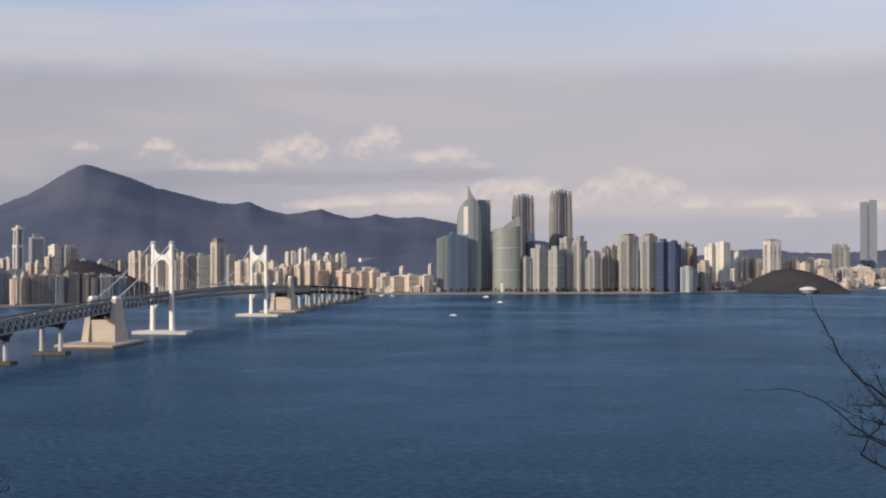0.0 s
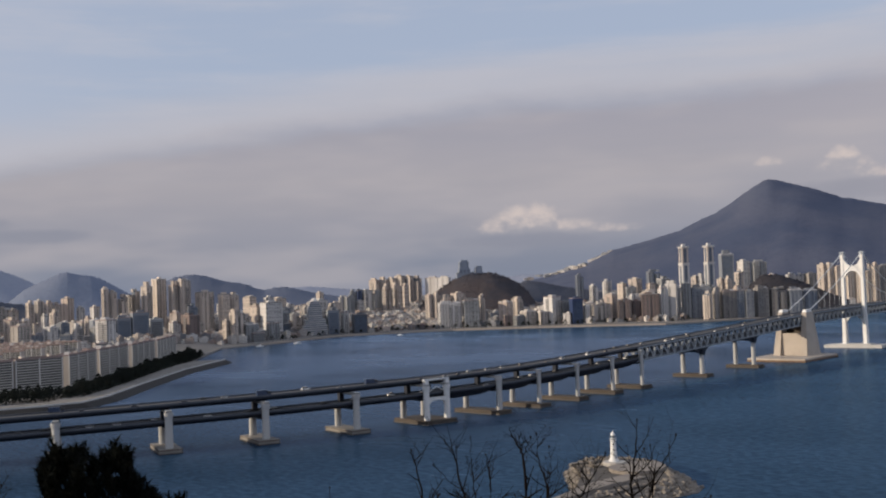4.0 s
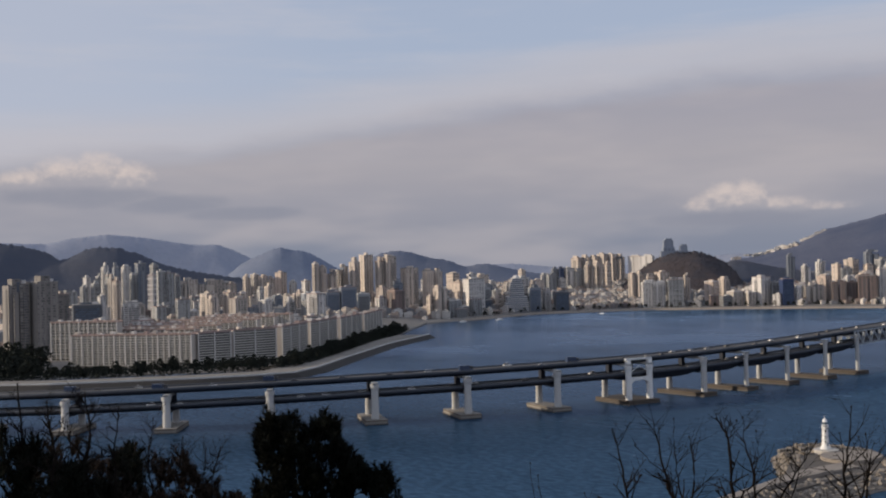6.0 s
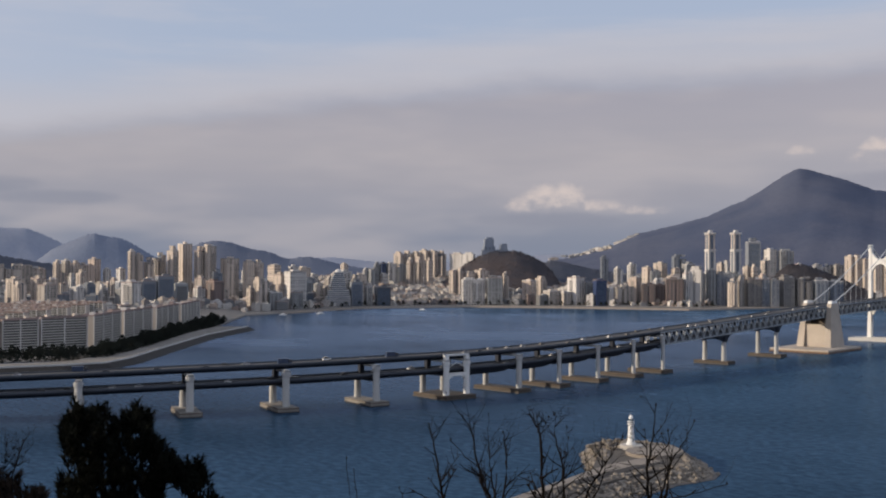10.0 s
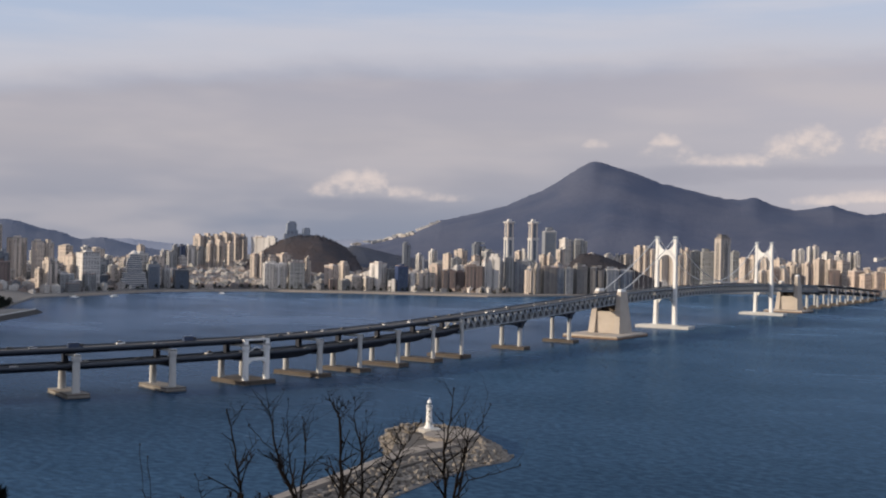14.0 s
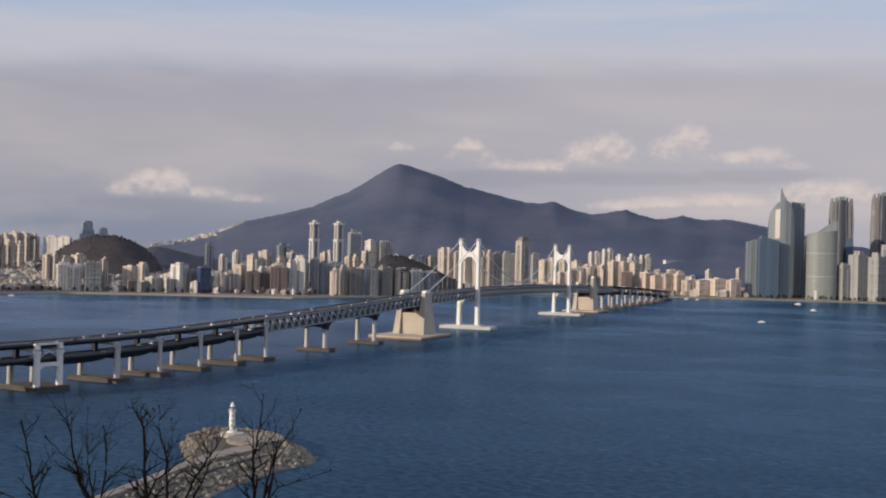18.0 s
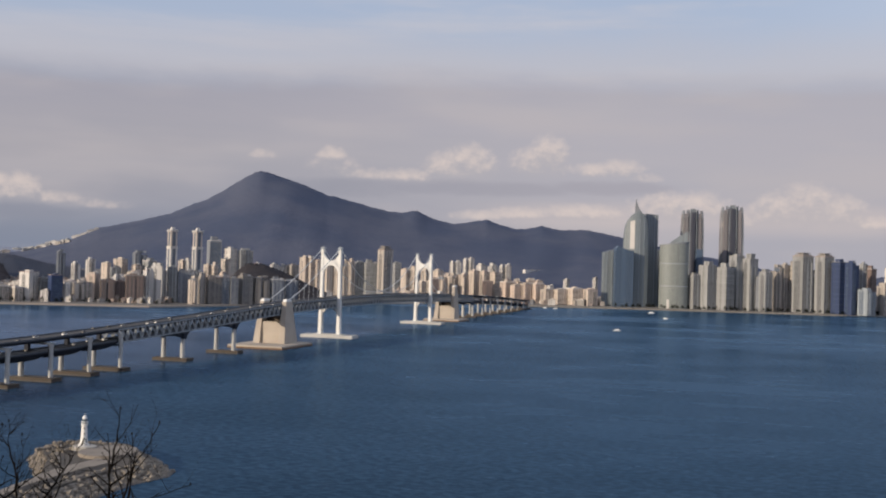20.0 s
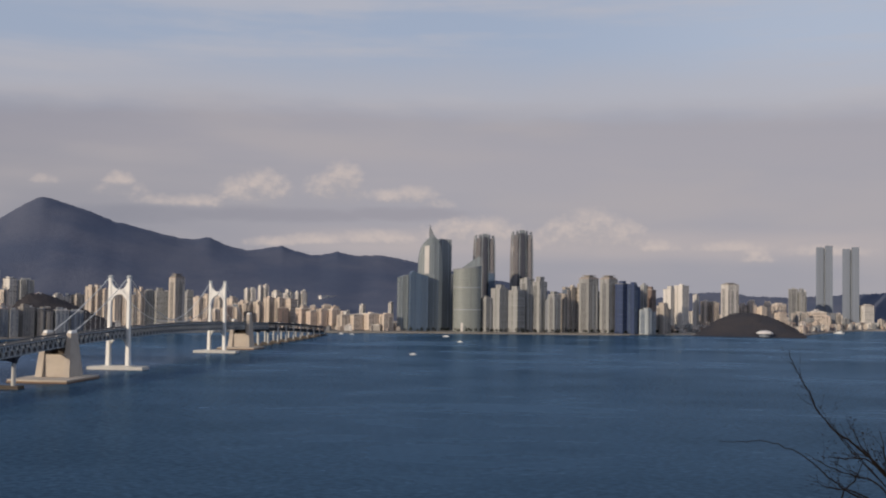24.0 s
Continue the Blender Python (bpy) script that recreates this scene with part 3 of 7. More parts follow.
def mountain(name, profile, foot, ridge, mat, label, rough=1.0, seed=0.0, trees=0):
    """A range whose skyline is given as bearings and angles of height from the lookout."""
    bs, es = [p[0] for p in profile], [p[1] for p in profile]
    g, rows = Geo(), []
    n = 320
    for i in range(n + 1):
        b = bs[0] + (bs[-1] - bs[0]) * i / n
        e = float(np.interp(b, bs if bs[0] < bs[-1] else bs[::-1], es if bs[0] < bs[-1] else es[::-1]))
        up = lambda q: float(np.interp(q, bs if bs[0] < bs[-1] else bs[::-1], es if bs[0] < bs[-1] else es[::-1]))
        wide_e = sum(up(b + abs(bs[-1] - bs[0]) * 0.012 * k) for k in range(-6, 7)) / 13
        crest, broad = EYE + ridge * math.tan(radians(e)), EYE + ridge * math.tan(radians(wide_e))
        row = []
        for k in range(25):
            u = k / 18
            d = foot + (ridge - foot) * u
            top = broad + (crest - broad) * min(1.0, u) ** 3
            if u <= 1:
                h = top * (0.35 * u + 0.65 * u * u * (3 - 2 * u))
            else:
                h = top * (1 - (u - 1) * 1.6)
            w = noise.fractal(Vector((b * 0.35 + seed, u * 2.2, seed)), 1.0, 2.0, 2)
            spur = noise.fractal(Vector((b * 0.5 + u * 0.9 + seed, 1.1 * u, 3 + seed)), 1.0, 2.0, 2)
            fade = u * (1.02 - u) * 4 if u < 1 else 0.2
            h += rough * top * 0.035 * max(fade, 0.0) * (w + spur) + rough * 2.0 * noise.noise(Vector((b * 1.2, u * 9, seed)))
            if abs(u - 1) < 0.08:  # tree tops on the skyline
                h += rough * 7.0 * noise.noise(Vector((b * 11.0, u * 40, seed + 3)))
            row.append(spot(b, d, max(h, -5.0)))
        rows.append(row)
    g.grid(rows)
    tagged(part(name, g, mat, smooth=True), label, "mountain", kind="structure")
    if trees:
        woods(rows, trees, mat, seed)



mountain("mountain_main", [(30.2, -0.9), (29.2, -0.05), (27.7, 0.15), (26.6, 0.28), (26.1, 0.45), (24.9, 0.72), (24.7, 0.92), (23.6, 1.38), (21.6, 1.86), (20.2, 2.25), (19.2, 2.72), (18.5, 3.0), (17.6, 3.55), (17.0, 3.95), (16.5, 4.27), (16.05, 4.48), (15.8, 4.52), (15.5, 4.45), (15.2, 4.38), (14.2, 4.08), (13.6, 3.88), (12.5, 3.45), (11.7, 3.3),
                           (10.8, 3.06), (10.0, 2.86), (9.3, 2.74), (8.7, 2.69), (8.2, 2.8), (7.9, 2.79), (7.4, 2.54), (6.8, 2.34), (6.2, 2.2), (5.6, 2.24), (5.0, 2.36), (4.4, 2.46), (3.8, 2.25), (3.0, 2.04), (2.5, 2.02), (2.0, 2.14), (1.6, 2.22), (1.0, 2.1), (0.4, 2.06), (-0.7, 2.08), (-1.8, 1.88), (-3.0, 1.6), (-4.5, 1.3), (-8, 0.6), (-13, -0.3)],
         3250, 4780, "hazed_winter_forest", "dark wooded mountain with a long ridge behind the city", rough=0.55, seed=1.7)
mountain("mountain_east", [(-11, -0.5), (-13.8, -0.04), (-16.0, 0.35), (-18.2, 0.44), (-19.0, 0.25), (-21.1, 0.2), (-22.4, 0.3), (-24.4, 0.43), (-28, 0.7), (-40, 0.2)],
         4420, 4800, "hazed_winter_forest", "low wooded hills behind the beach district", seed=4.2)
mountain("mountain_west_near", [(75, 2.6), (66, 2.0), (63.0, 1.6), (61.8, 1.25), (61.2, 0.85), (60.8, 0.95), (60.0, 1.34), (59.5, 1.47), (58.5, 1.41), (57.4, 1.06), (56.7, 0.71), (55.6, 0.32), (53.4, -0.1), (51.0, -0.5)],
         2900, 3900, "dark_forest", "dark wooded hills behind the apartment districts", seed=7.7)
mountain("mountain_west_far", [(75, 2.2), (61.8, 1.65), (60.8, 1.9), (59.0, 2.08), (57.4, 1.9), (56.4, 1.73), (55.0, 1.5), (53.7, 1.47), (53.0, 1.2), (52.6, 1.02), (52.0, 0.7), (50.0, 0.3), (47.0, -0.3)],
         4450, 4900, "hazed_far_forest", "hazy blue mountain range far behind the city", 0.6, seed=9.1)
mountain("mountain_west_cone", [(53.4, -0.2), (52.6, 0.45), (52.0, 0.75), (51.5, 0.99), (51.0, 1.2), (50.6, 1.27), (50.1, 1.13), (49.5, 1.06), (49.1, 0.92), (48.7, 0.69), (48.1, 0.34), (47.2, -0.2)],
         4250, 4650, "hazed_blue_forest", "blue cone-shaped mountain in the haze", 0.6, seed=11.0)
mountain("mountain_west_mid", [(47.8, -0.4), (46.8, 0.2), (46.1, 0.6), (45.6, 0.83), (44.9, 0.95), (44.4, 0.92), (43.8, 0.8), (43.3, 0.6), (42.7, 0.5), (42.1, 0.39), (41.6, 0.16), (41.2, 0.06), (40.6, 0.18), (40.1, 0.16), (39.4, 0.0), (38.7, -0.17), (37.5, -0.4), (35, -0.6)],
         3700, 4200, "hazed_slate_forest", "hazy slate blue wooded hills behind the shore district", 0.6, seed=12.3)
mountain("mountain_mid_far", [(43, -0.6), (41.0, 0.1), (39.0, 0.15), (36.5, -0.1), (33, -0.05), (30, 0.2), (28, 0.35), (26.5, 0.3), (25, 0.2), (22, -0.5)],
         4300, 4700, "hazed_far_forest", "hazy hills on the horizon", 0.6, seed=13.9)
mountain("hill_town", [(33.6, -1.3), (32.8, -0.52), (32.25, -0.15), (31.4, 0.38), (30.7, 0.54), (29.7, 0.50), (29.0, 0.27), (28.4, -0.04), (27.9, -0.5), (27.6, -1.0), (27.2, -1.4)],
         2480, 2800, "brown_forest", "small brown wooded hill within the city", 0.9, seed=15.0, trees=9000)
mountain("hill_town_shoulder", [(30.4, -1.2), (28.6, -0.2), (28.02, 0.03), (27.4, -0.03), (26.87, -0.16), (25.71, -0.42), (24.85, -0.54), (23.41, -0.83), (21.97, -1.0), (20.5, -1.3)],
         2720, 3060, "dark_forest", "dark wooded slope below the white terraces", 0.5, seed=16.0, trees=4000)
mountain("islet", [(-16.05, -1.8), (-16.65, -1.5), (-17.35, -0.97), (-18.05, -0.64), (-18.75, -0.52), (-19.45, -0.6), (-20.35, -0.88), (-21.05, -1.25), (-21.65, -1.65)],
         3020, 3170, "evergreen", "dark wooded islet at the edge of the bay", 0.6, seed=18.0, trees=3500)
mountain("hill_knoll", [(17.4, -1.2), (16.9, -0.5), (16.4, -0.1), (15.6, -0.12), (14.8, -0.42), (14.0, -0.75), (13.2, -1.15), (12.4, -1.5)],
         2450, 2530, "evergreen", "small dark wooded knoll behind the shore apartments", 0.5, seed=21.0, trees=3000)


# ---- the bridge ----
# s runs along the axis; 0 where the truss begins, negative on the curved approach
BX, BY = -374.0, 881.0
UX, UY = 0.149, 0.98884
ARC_AT, ARC_R = -150.0, 600.0
HEAD = math.atan2(UX, UY)


def axis(s):
    """Place on the axis and heading (clockwise from +y)."""
    if s >= ARC_AT:
        return BX + UX * s, BY + UY * s, HEAD
    x, y = BX + UX * ARC_AT, BY + UY * ARC_AT
    a = HEAD + (ARC_AT - s) / ARC_R
    return x - ARC_R * (math.cos(HEAD) - math.cos(a)), y - ARC_R * (math.sin(a) - math.sin(HEAD)), a


def deck_z(s):
    return lerp_table(s, (-900, -547, -427, -310, -190, -95, 0, 109, 214, 305, 400, 505, 613, 738, 830, 920, 1055, 1260, 1511, 1627, 1900),
                      (17, 24.8, 27.4, 28.6, 29.4, 30.9, 33.6, 37.3, 41.3, 45.0, 47.6, 49.2, 50.0, 49.8, 48.8, 47.2, 44.6, 39.6, 31.3, 26.0, 14.0))


def at_axis(s, z=0.0, across=0.0):
    x, y, a = axis(s)
    return Matrix.Translation((x + across * math.cos(a), y - across * math.sin(a), z)) @ Matrix.Rotation(-a, 4, "Z")


def point_on(s, across, z):
    x, y, a = axis(s)
    return Vector((x + across * math.cos(a), y - across * math.sin(a), z))


def swept(s0, s1, section, step=14.0, dz=0.0):
    """Sweeps a cross-section of (across, up from the deck) along the axis."""
    n = max(1, int(abs(s1 - s0) / step))
    rings = [[point_on(s, u, deck_z(s) + dz + w) for u, w in section] for s in (s0 + (s1 - s0) * k / n for k in range(n + 1))]
    return Geo().loft(rings)


bridge = thing("bridge", Matrix.Identity(4), "long two-deck suspension bridge on concrete piers over the bay", "bridge")
HALF = 9.6
SLAB = [(-HALF, 0), (-HALF, -0.9), (-HALF + 2.5, -1.2), (-5.5, -2.7), (5.5, -2.7), (HALF - 2.5, -1.2), (HALF, -0.9), (HALF, 0)]
approach_s = [0, -45, -95, -145, -190, -248, -310, -370, -427, -488, -547, -606, -665, -724, -783, -842]
far_truss_s = [1150, 1222]
far_s = [1290 + 68.0 * k for k in range(0, 8)]

# decks, one piece from pier to pier
joints = sorted(approach_s) + [109, 214, 330, 505, 713, 922, 1075] + far_truss_s + far_s
for a, b in zip(joints[:-1], joints[1:]):
    on_truss = a >= 0 and b <= 1223
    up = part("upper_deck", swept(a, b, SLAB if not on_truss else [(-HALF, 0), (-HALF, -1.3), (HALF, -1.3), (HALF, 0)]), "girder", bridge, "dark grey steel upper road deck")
    part("road_surface", swept(a, b, [(-HALF + 0.7, 0.08), (-HALF + 0.7, 0.0), (HALF - 0.7, 0.0), (HALF - 0.7, 0.08)]), "asphalt", up, "dark asphalt road")
    for side in (-1, 1):
        e = side * (HALF - 0.25)
        part("parapet", swept(a, b, [(e - 0.2, 1.0), (e - 0.25, 0.0), (e + 0.25, 0.0), (e + 0.2, 1.0)]), "deck_edge", up)
    mid = (a + b) / 2
    if on_truss:
        low_section = [(-HALF, -10.2), (-HALF, -11.4), (HALF, -11.4), (HALF, -10.2)]
        low = part("lower_deck", swept(a, b, low_section), "girder", bridge, "dark steel lower road deck")
    else:
        # fish-bellied girders: deepest between the piers
        n = 8
        rings = []
        for k in range(n + 1):
            s = a + (b - a) * k / n
            sag = 5.2 - 2.6 * (2 * k / n - 1) ** 4 if a > -300 else 2.8
            z = deck_z(s) - 9.6
            rings.append([point_on(s, u, z + w) for u, w in [(-HALF, 0), (-HALF, -0.8), (-6, -sag), (6, -sag), (HALF, -0.8), (HALF, 0)]])
        low = part("lower_deck", Geo().loft(rings), "girder", bridge, "dark steel lower road deck")
        for side in (-1, 1):
            e = side * (HALF - 0.25)
            part("parapet", swept(a, b, [(e - 0.2, -8.6), (e - 0.25, -9.6), (e + 0.25, -9.6), (e + 0.2, -8.6)]), "deck_edge", low)


def pier(s, kind):
    """A frame pier on a footing: two columns, caps under both decks."""
    zt = deck_z(s)
    p = new("pier")
    p.parent, p.matrix_basis = bridge, at_axis(s)
    tagged(p, {"truss": "pale concrete portal pier with an arched steel cap", "gantry": "broad pale concrete portal pier with a gantry over the road"}.get(kind, "pale concrete frame pier on a long footing"))
    back = {-248: -13.0, -190: -20.0}.get(s, -12.5)
    half = 12.5 if kind == "gantry" else 6.5
    r0, r1 = (back - 5.5, 17.5) if kind != "truss" else (-17.0, 17.0)
    base = [(r0, -half), (r1, -half), (r1, half), (r0, half)]
    grey = kind == "frame" and s < -300
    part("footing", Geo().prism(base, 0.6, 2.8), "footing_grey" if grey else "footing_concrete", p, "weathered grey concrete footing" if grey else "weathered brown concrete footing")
    part("footing_rim", Geo().prism([(u * 1.012, v * 1.03) for u, v in base], 2.0, 2.5), "rust_streak", p, "rust-stained edge beam")
    part("footing_skirt", Geo().prism([(u * 1.0 + (0.4 if u > 0 else -0.4), v * 1.06) for u, v in base], -4, 0.6), "wet_rock", p, "dark wet tide band")
    top_low = zt - 12.4

    def column(x, z1, r=2.0, mat="pale_concrete", y=0.0):
        ring = [(r * math.cos(t) , 1.25 * r * math.sin(t)) for t in (2 * math.pi * (k + 0.5) / 12 for k in range(12))]
        part("column", Geo().hull([(x + u, y + v, 2.8) for u, v in ring], [(x + u * 0.9, y + v * 0.9, z1) for u, v in ring]), mat, p)

    if kind == "truss":
        for x in (-9.5, 9.5):
            column(x, zt - 17.5, 2.1)
        # arched steel cap under the truss
        n = 8
        lo = [(-11.5 + 23 * k / n, zt - 17.5 + 2.6 * (1 - (2 * k / n - 1) ** 2)) for k in range(n + 1)]
        hi = [(12.5, zt - 12.3), (-12.5, zt - 12.3)]
        ring = lo + hi
        part("arched_cap", Geo().hull([(u, -3, w) for u, w in ring][::-1], [(u, 3, w) for u, w in ring][::-1]), "girder", p)
        h = [(-14, 0), (-5, -4.3), (5, -4.3), (14, 0)]
        for x in (-9.2, 9.2):
            part("haunch", Geo().hull([(x - 0.5, u, zt - 11.4 + w) for u, w in h], [(x + 0.5, u, zt - 11.4 + w) for u, w in h]), "girder", p)
        return p
    # the seaward column stands free beside the lower deck and carries the upper one; the other stops below
    for v in ((-8.8, 8.8) if kind == "gantry" else (0,)):
        column(12.2, zt - 3.6, 1.9 if s < -150 else 1.5, "pale_concrete" if kind != "gantry" else "white_paint", v)
        r = 1.9 if s < -150 else 1.5
        rings = [[(12.2 + q * r * math.cos(t), v + 1.25 * q * r * math.sin(t), z) for t in (2 * math.pi * (j + 0.5) / 12 for j in range(12))] for q, z in ((0.94, zt - 7.4), (1.2, zt - 5.6), (1.25, zt - 4.2))]
        part("capital", Geo().loft(rings), "pale_concrete" if kind != "gantry" else "white_paint", p, "flared column head")
        column(back, top_low - 0.3, 1.9, "pale_concrete", v)
        part("lower_cap", Geo().hull([(back - 2.5, v - 1.8, top_low - 1.2), (9, v - 1.8, top_low - 1.2), (9, v + 1.8, top_low - 1.2), (back - 2.5, v + 1.8, top_low - 1.2)],
                                     [(back - 3.5, v - 1.8, top_low + 0.4), (10, v - 1.8, top_low + 0.4), (10, v + 1.8, top_low + 0.4), (back - 3.5, v + 1.8, top_low + 0.4)]), "girder", p)
        part("upper_column", Geo().box(-9.6, -6.4, v - 1.6, v + 1.6, zt - 9.6, zt - 2.7), "girder", p)
        part("upper_cap", Geo().hull([(-2, v - 1.7, zt - 4.2), (13.4, v - 1.7, zt - 4.2), (13.4, v + 1.7, zt - 4.2), (-2, v + 1.7, zt - 4.2)],
                                     [(-8, v - 1.7, zt - 2.75), (15, v - 1.7, zt - 2.75), (15, v + 1.7, zt - 2.75), (-8, v + 1.7, zt - 2.75)]), "pale_concrete", p)
    if kind == "gantry":
        for v in (-8.8, 8.8):
            part("gantry_post", Geo().box(11.0, 13.4, v - 1.5, v + 1.5, zt - 3.6, zt - 0.4), "white_paint", p)
        part("gantry_beam", Geo().box(11.2, 13.2, -11.0, 10.4, zt - 0.4, zt + 0.7), "pale_steel", p)
        for v0, v1 in ((-7.6, 0), (7.6, 0)):
            q = [(v0 - 0.4, zt - 8.4), (v0 + 0.4, zt - 8.4), (v1 + 0.4, zt - 4.4), (v1 - 0.4, zt - 4.4)]
            part("brace", Geo().hull([(12.2, v, w) for v, w in q], [(12.8, v, w) for v, w in q]), "white_paint", p)
        n = 8
        z1 = zt - 11.6
        arch = [(-7.2 + 14.4 * k / n, z1 - 4.2 + 2.2 * (1 - (2 * k / n - 1) ** 4)) for k in range(n + 1)] + [(7.2, z1), (-7.2, z1)]
        part("cross_beam", Geo().hull([(10.8, v, w) for v, w in arch], [(13.6, v, w) for v, w in arch]), "white_paint", p)
    return p


for s in approach_s:
    pier(s, "gantry" if s == -248 else "frame")
for s in [109, 214] + far_truss_s:
    pier(s, "truss")
for s in far_s:
    pier(s, "frame")

# stiffening truss: alike panels on both sides
PANEL = 11.9
tg = Geo()
DEPTH = 10.2


def bar(g, y0, z0, y1, z1, t):
    d = Vector((0, y1 - y0, z1 - z0)).normalized()
    nrm = Vector((0, -d.z, d.y)) * t
    a, b = Vector((0, y0, z0)), Vector((0, y1, z1))
    lo = [a + nrm + Vector((-0.4, 0, 0)), a - nrm + Vector((-0.4, 0, 0)), a - nrm + Vector((0.4, 0, 0)), a + nrm + Vector((0.4, 0, 0))]
    g.hull(lo, [p + (b - a) for p in lo])


# one zigzag of diagonals is one piece
T = 0.46
zig = [(0, -DEPTH), (PANEL / 2, -0.9), (PANEL, -DEPTH), (PANEL - 2 * T, -DEPTH), (PANEL / 2, -0.9 - 2.6 * T), (2 * T, -DEPTH)]
tg.hull([(0.4, u, w) for u, w in zig], [(-0.4, u, w) for u, w in zig])
zig_mesh = tg.mesh("truss_diagonal", "truss_steel")
pg = Geo()
bar(pg, 0, -1.0, 0, -DEPTH, 0.3)
post_mesh = pg.mesh("truss_post", "truss_steel")
fg = Geo()
for sx in (-1, 1):
    fg.hull([(sx * HALF, -0.25, -1.3), (sx * 2.0, -0.25, -1.3), (sx * HALF, -0.25, -5.0)][::sx], [(sx * HALF, 0.25, -1.3), (sx * 2.0, 0.25, -1.3), (sx * HALF, 0.25, -5.0)][::sx])
fg.box(-HALF, HALF, -0.35, 0.35, -2.6, -1.3)
frame_mesh = fg.mesh("cross_frame", "girder")
k = 0
while k * PANEL < 1214:
    s = k * PANEL
    pitch = math.atan2(deck_z(s + PANEL) - deck_z(s), PANEL)
    for side in (-1, 1):
        m = at_axis(s, deck_z(s), side * (HALF + 0.3)) @ Matrix.Rotation(pitch, 4, "X")
        part("truss_diagonal", zig_mesh, "", bridge, m=m)
        part("truss_post", post_mesh, "", bridge, m=m)
    part("cross_frame", frame_mesh, "", bridge, m=at_axis(s, deck_z(s)))
    k += 1
for a, b in zip(joints[:-1], joints[1:]):
    if a >= 0 and b <= 1223:
        for side in (-1, 1):
            e = side * (HALF - 0.5)
            part("lower_parapet", swept(a, b, [(e - 0.15, -8.7), (e - 0.2, -10.2), (e + 0.2, -10.2), (e + 0.15, -8.7)]), "deck_edge", bridge)
        for side in (-1, 1):
            x = side * (HALF + 0.3)
            for z, t in ((-0.5, 0.5), (-DEPTH - 0.6, 0.55)):
                part("truss_chord", swept(a, b, [(x - 0.45, z + t), (x - 0.45, z - t), (x + 0.45, z - t), (x + 0.45, z + t)]), "steel_grey", bridge)


def bridge_tower(s):
    """Two tapered legs joined by a saddle-shaped beam, standing on a wide footing."""
    t = new("tower")
    t.parent, t.matrix_basis = bridge, at_axis(s)
    tagged(t, "white portal tower with two legs and a curved beam")
    zt, zd = 110.5, deck_z(s)
    part("footing", Geo().box(-34, 34, -12, 12, -5, 3.6), "pale_concrete", t, "broad pale concrete tower footing")
    part("footing_step", Geo().box(-20, 20, -8, 8, 3.6, 4.6), "pale_concrete", t)
    for side in (-1, 1):
        rings = []
        for z, x, w, d in ((4.6, 12.2, 2.6, 3.3), (zd - 12, 11.9, 2.3, 3.0), (zd + 2, 11.7, 2.2, 2.8), (92, 11.5, 2.0, 2.6), (104, 11.5, 2.0, 2.5), (106.5, 11.5, 2.4, 2.9), (zt, 11.5, 2.1, 2.6)):
            c = 0.7
            ring = [(-w + c, -d), (w - c, -d), (w, -d + c), (w, d - c), (w - c, d), (-w + c, d), (-w, d - c), (-w, -d + c)]
            rings.append([(side * x + u, v, z) for u, v in ring])
        part("leg", Geo().loft(rings), "white_paint", t)
        part("leg_cap", Geo().box(side * 11.5 - 2.9, side * 11.5 + 2.9, -3.2, 3.2, zt, zt + 2.2, 0.7), "steel_grey", t, "grey cable saddle housing")
        # flared bracket under the deck
        q = [(side * 10.4, zd - 22), (side * 10.4, zd - 12.2), (side * 2.0, zd - 12.2), (side * 6.5, zd - 15)]
        if side > 0:
            q = q[::-1]
        part("bracket", Geo().hull([(u, -1.6, w) for u, w in q], [(u, 1.6, w) for u, w in q]), "white_paint", t)
    n = 14
    up = [(-10 + 20 * k / n, 96.0 + 8.5 * abs(2 * k / n - 1) ** 2.6) for k in range(n + 1)]
    dn = [(-10 + 20 * k / n, 80.0 + 10.0 * (1 - abs(2 * k / n - 1) ** 2.4)) for k in range(n + 1)]
    g = Geo()
    lo = [[(up[k][0], -1.9, up[k][1]), (up[k][0], 1.9, up[k][1]), (dn[k][0], 1.9, dn[k][1]), (dn[k][0], -1.9, dn[k][1])] for k in range(n + 1)]
    g.loft(lo)
    part("saddle_beam", g, "white_paint", t, "white curved beam between the legs")
    return zt


TOWER_A, TOWER_B, ANCHOR_A, ANCHOR_B = 505.0, 922.0, 330.0, 1062.0
bridge_tower(TOWER_A)
bridge_tower(TOWER_B)


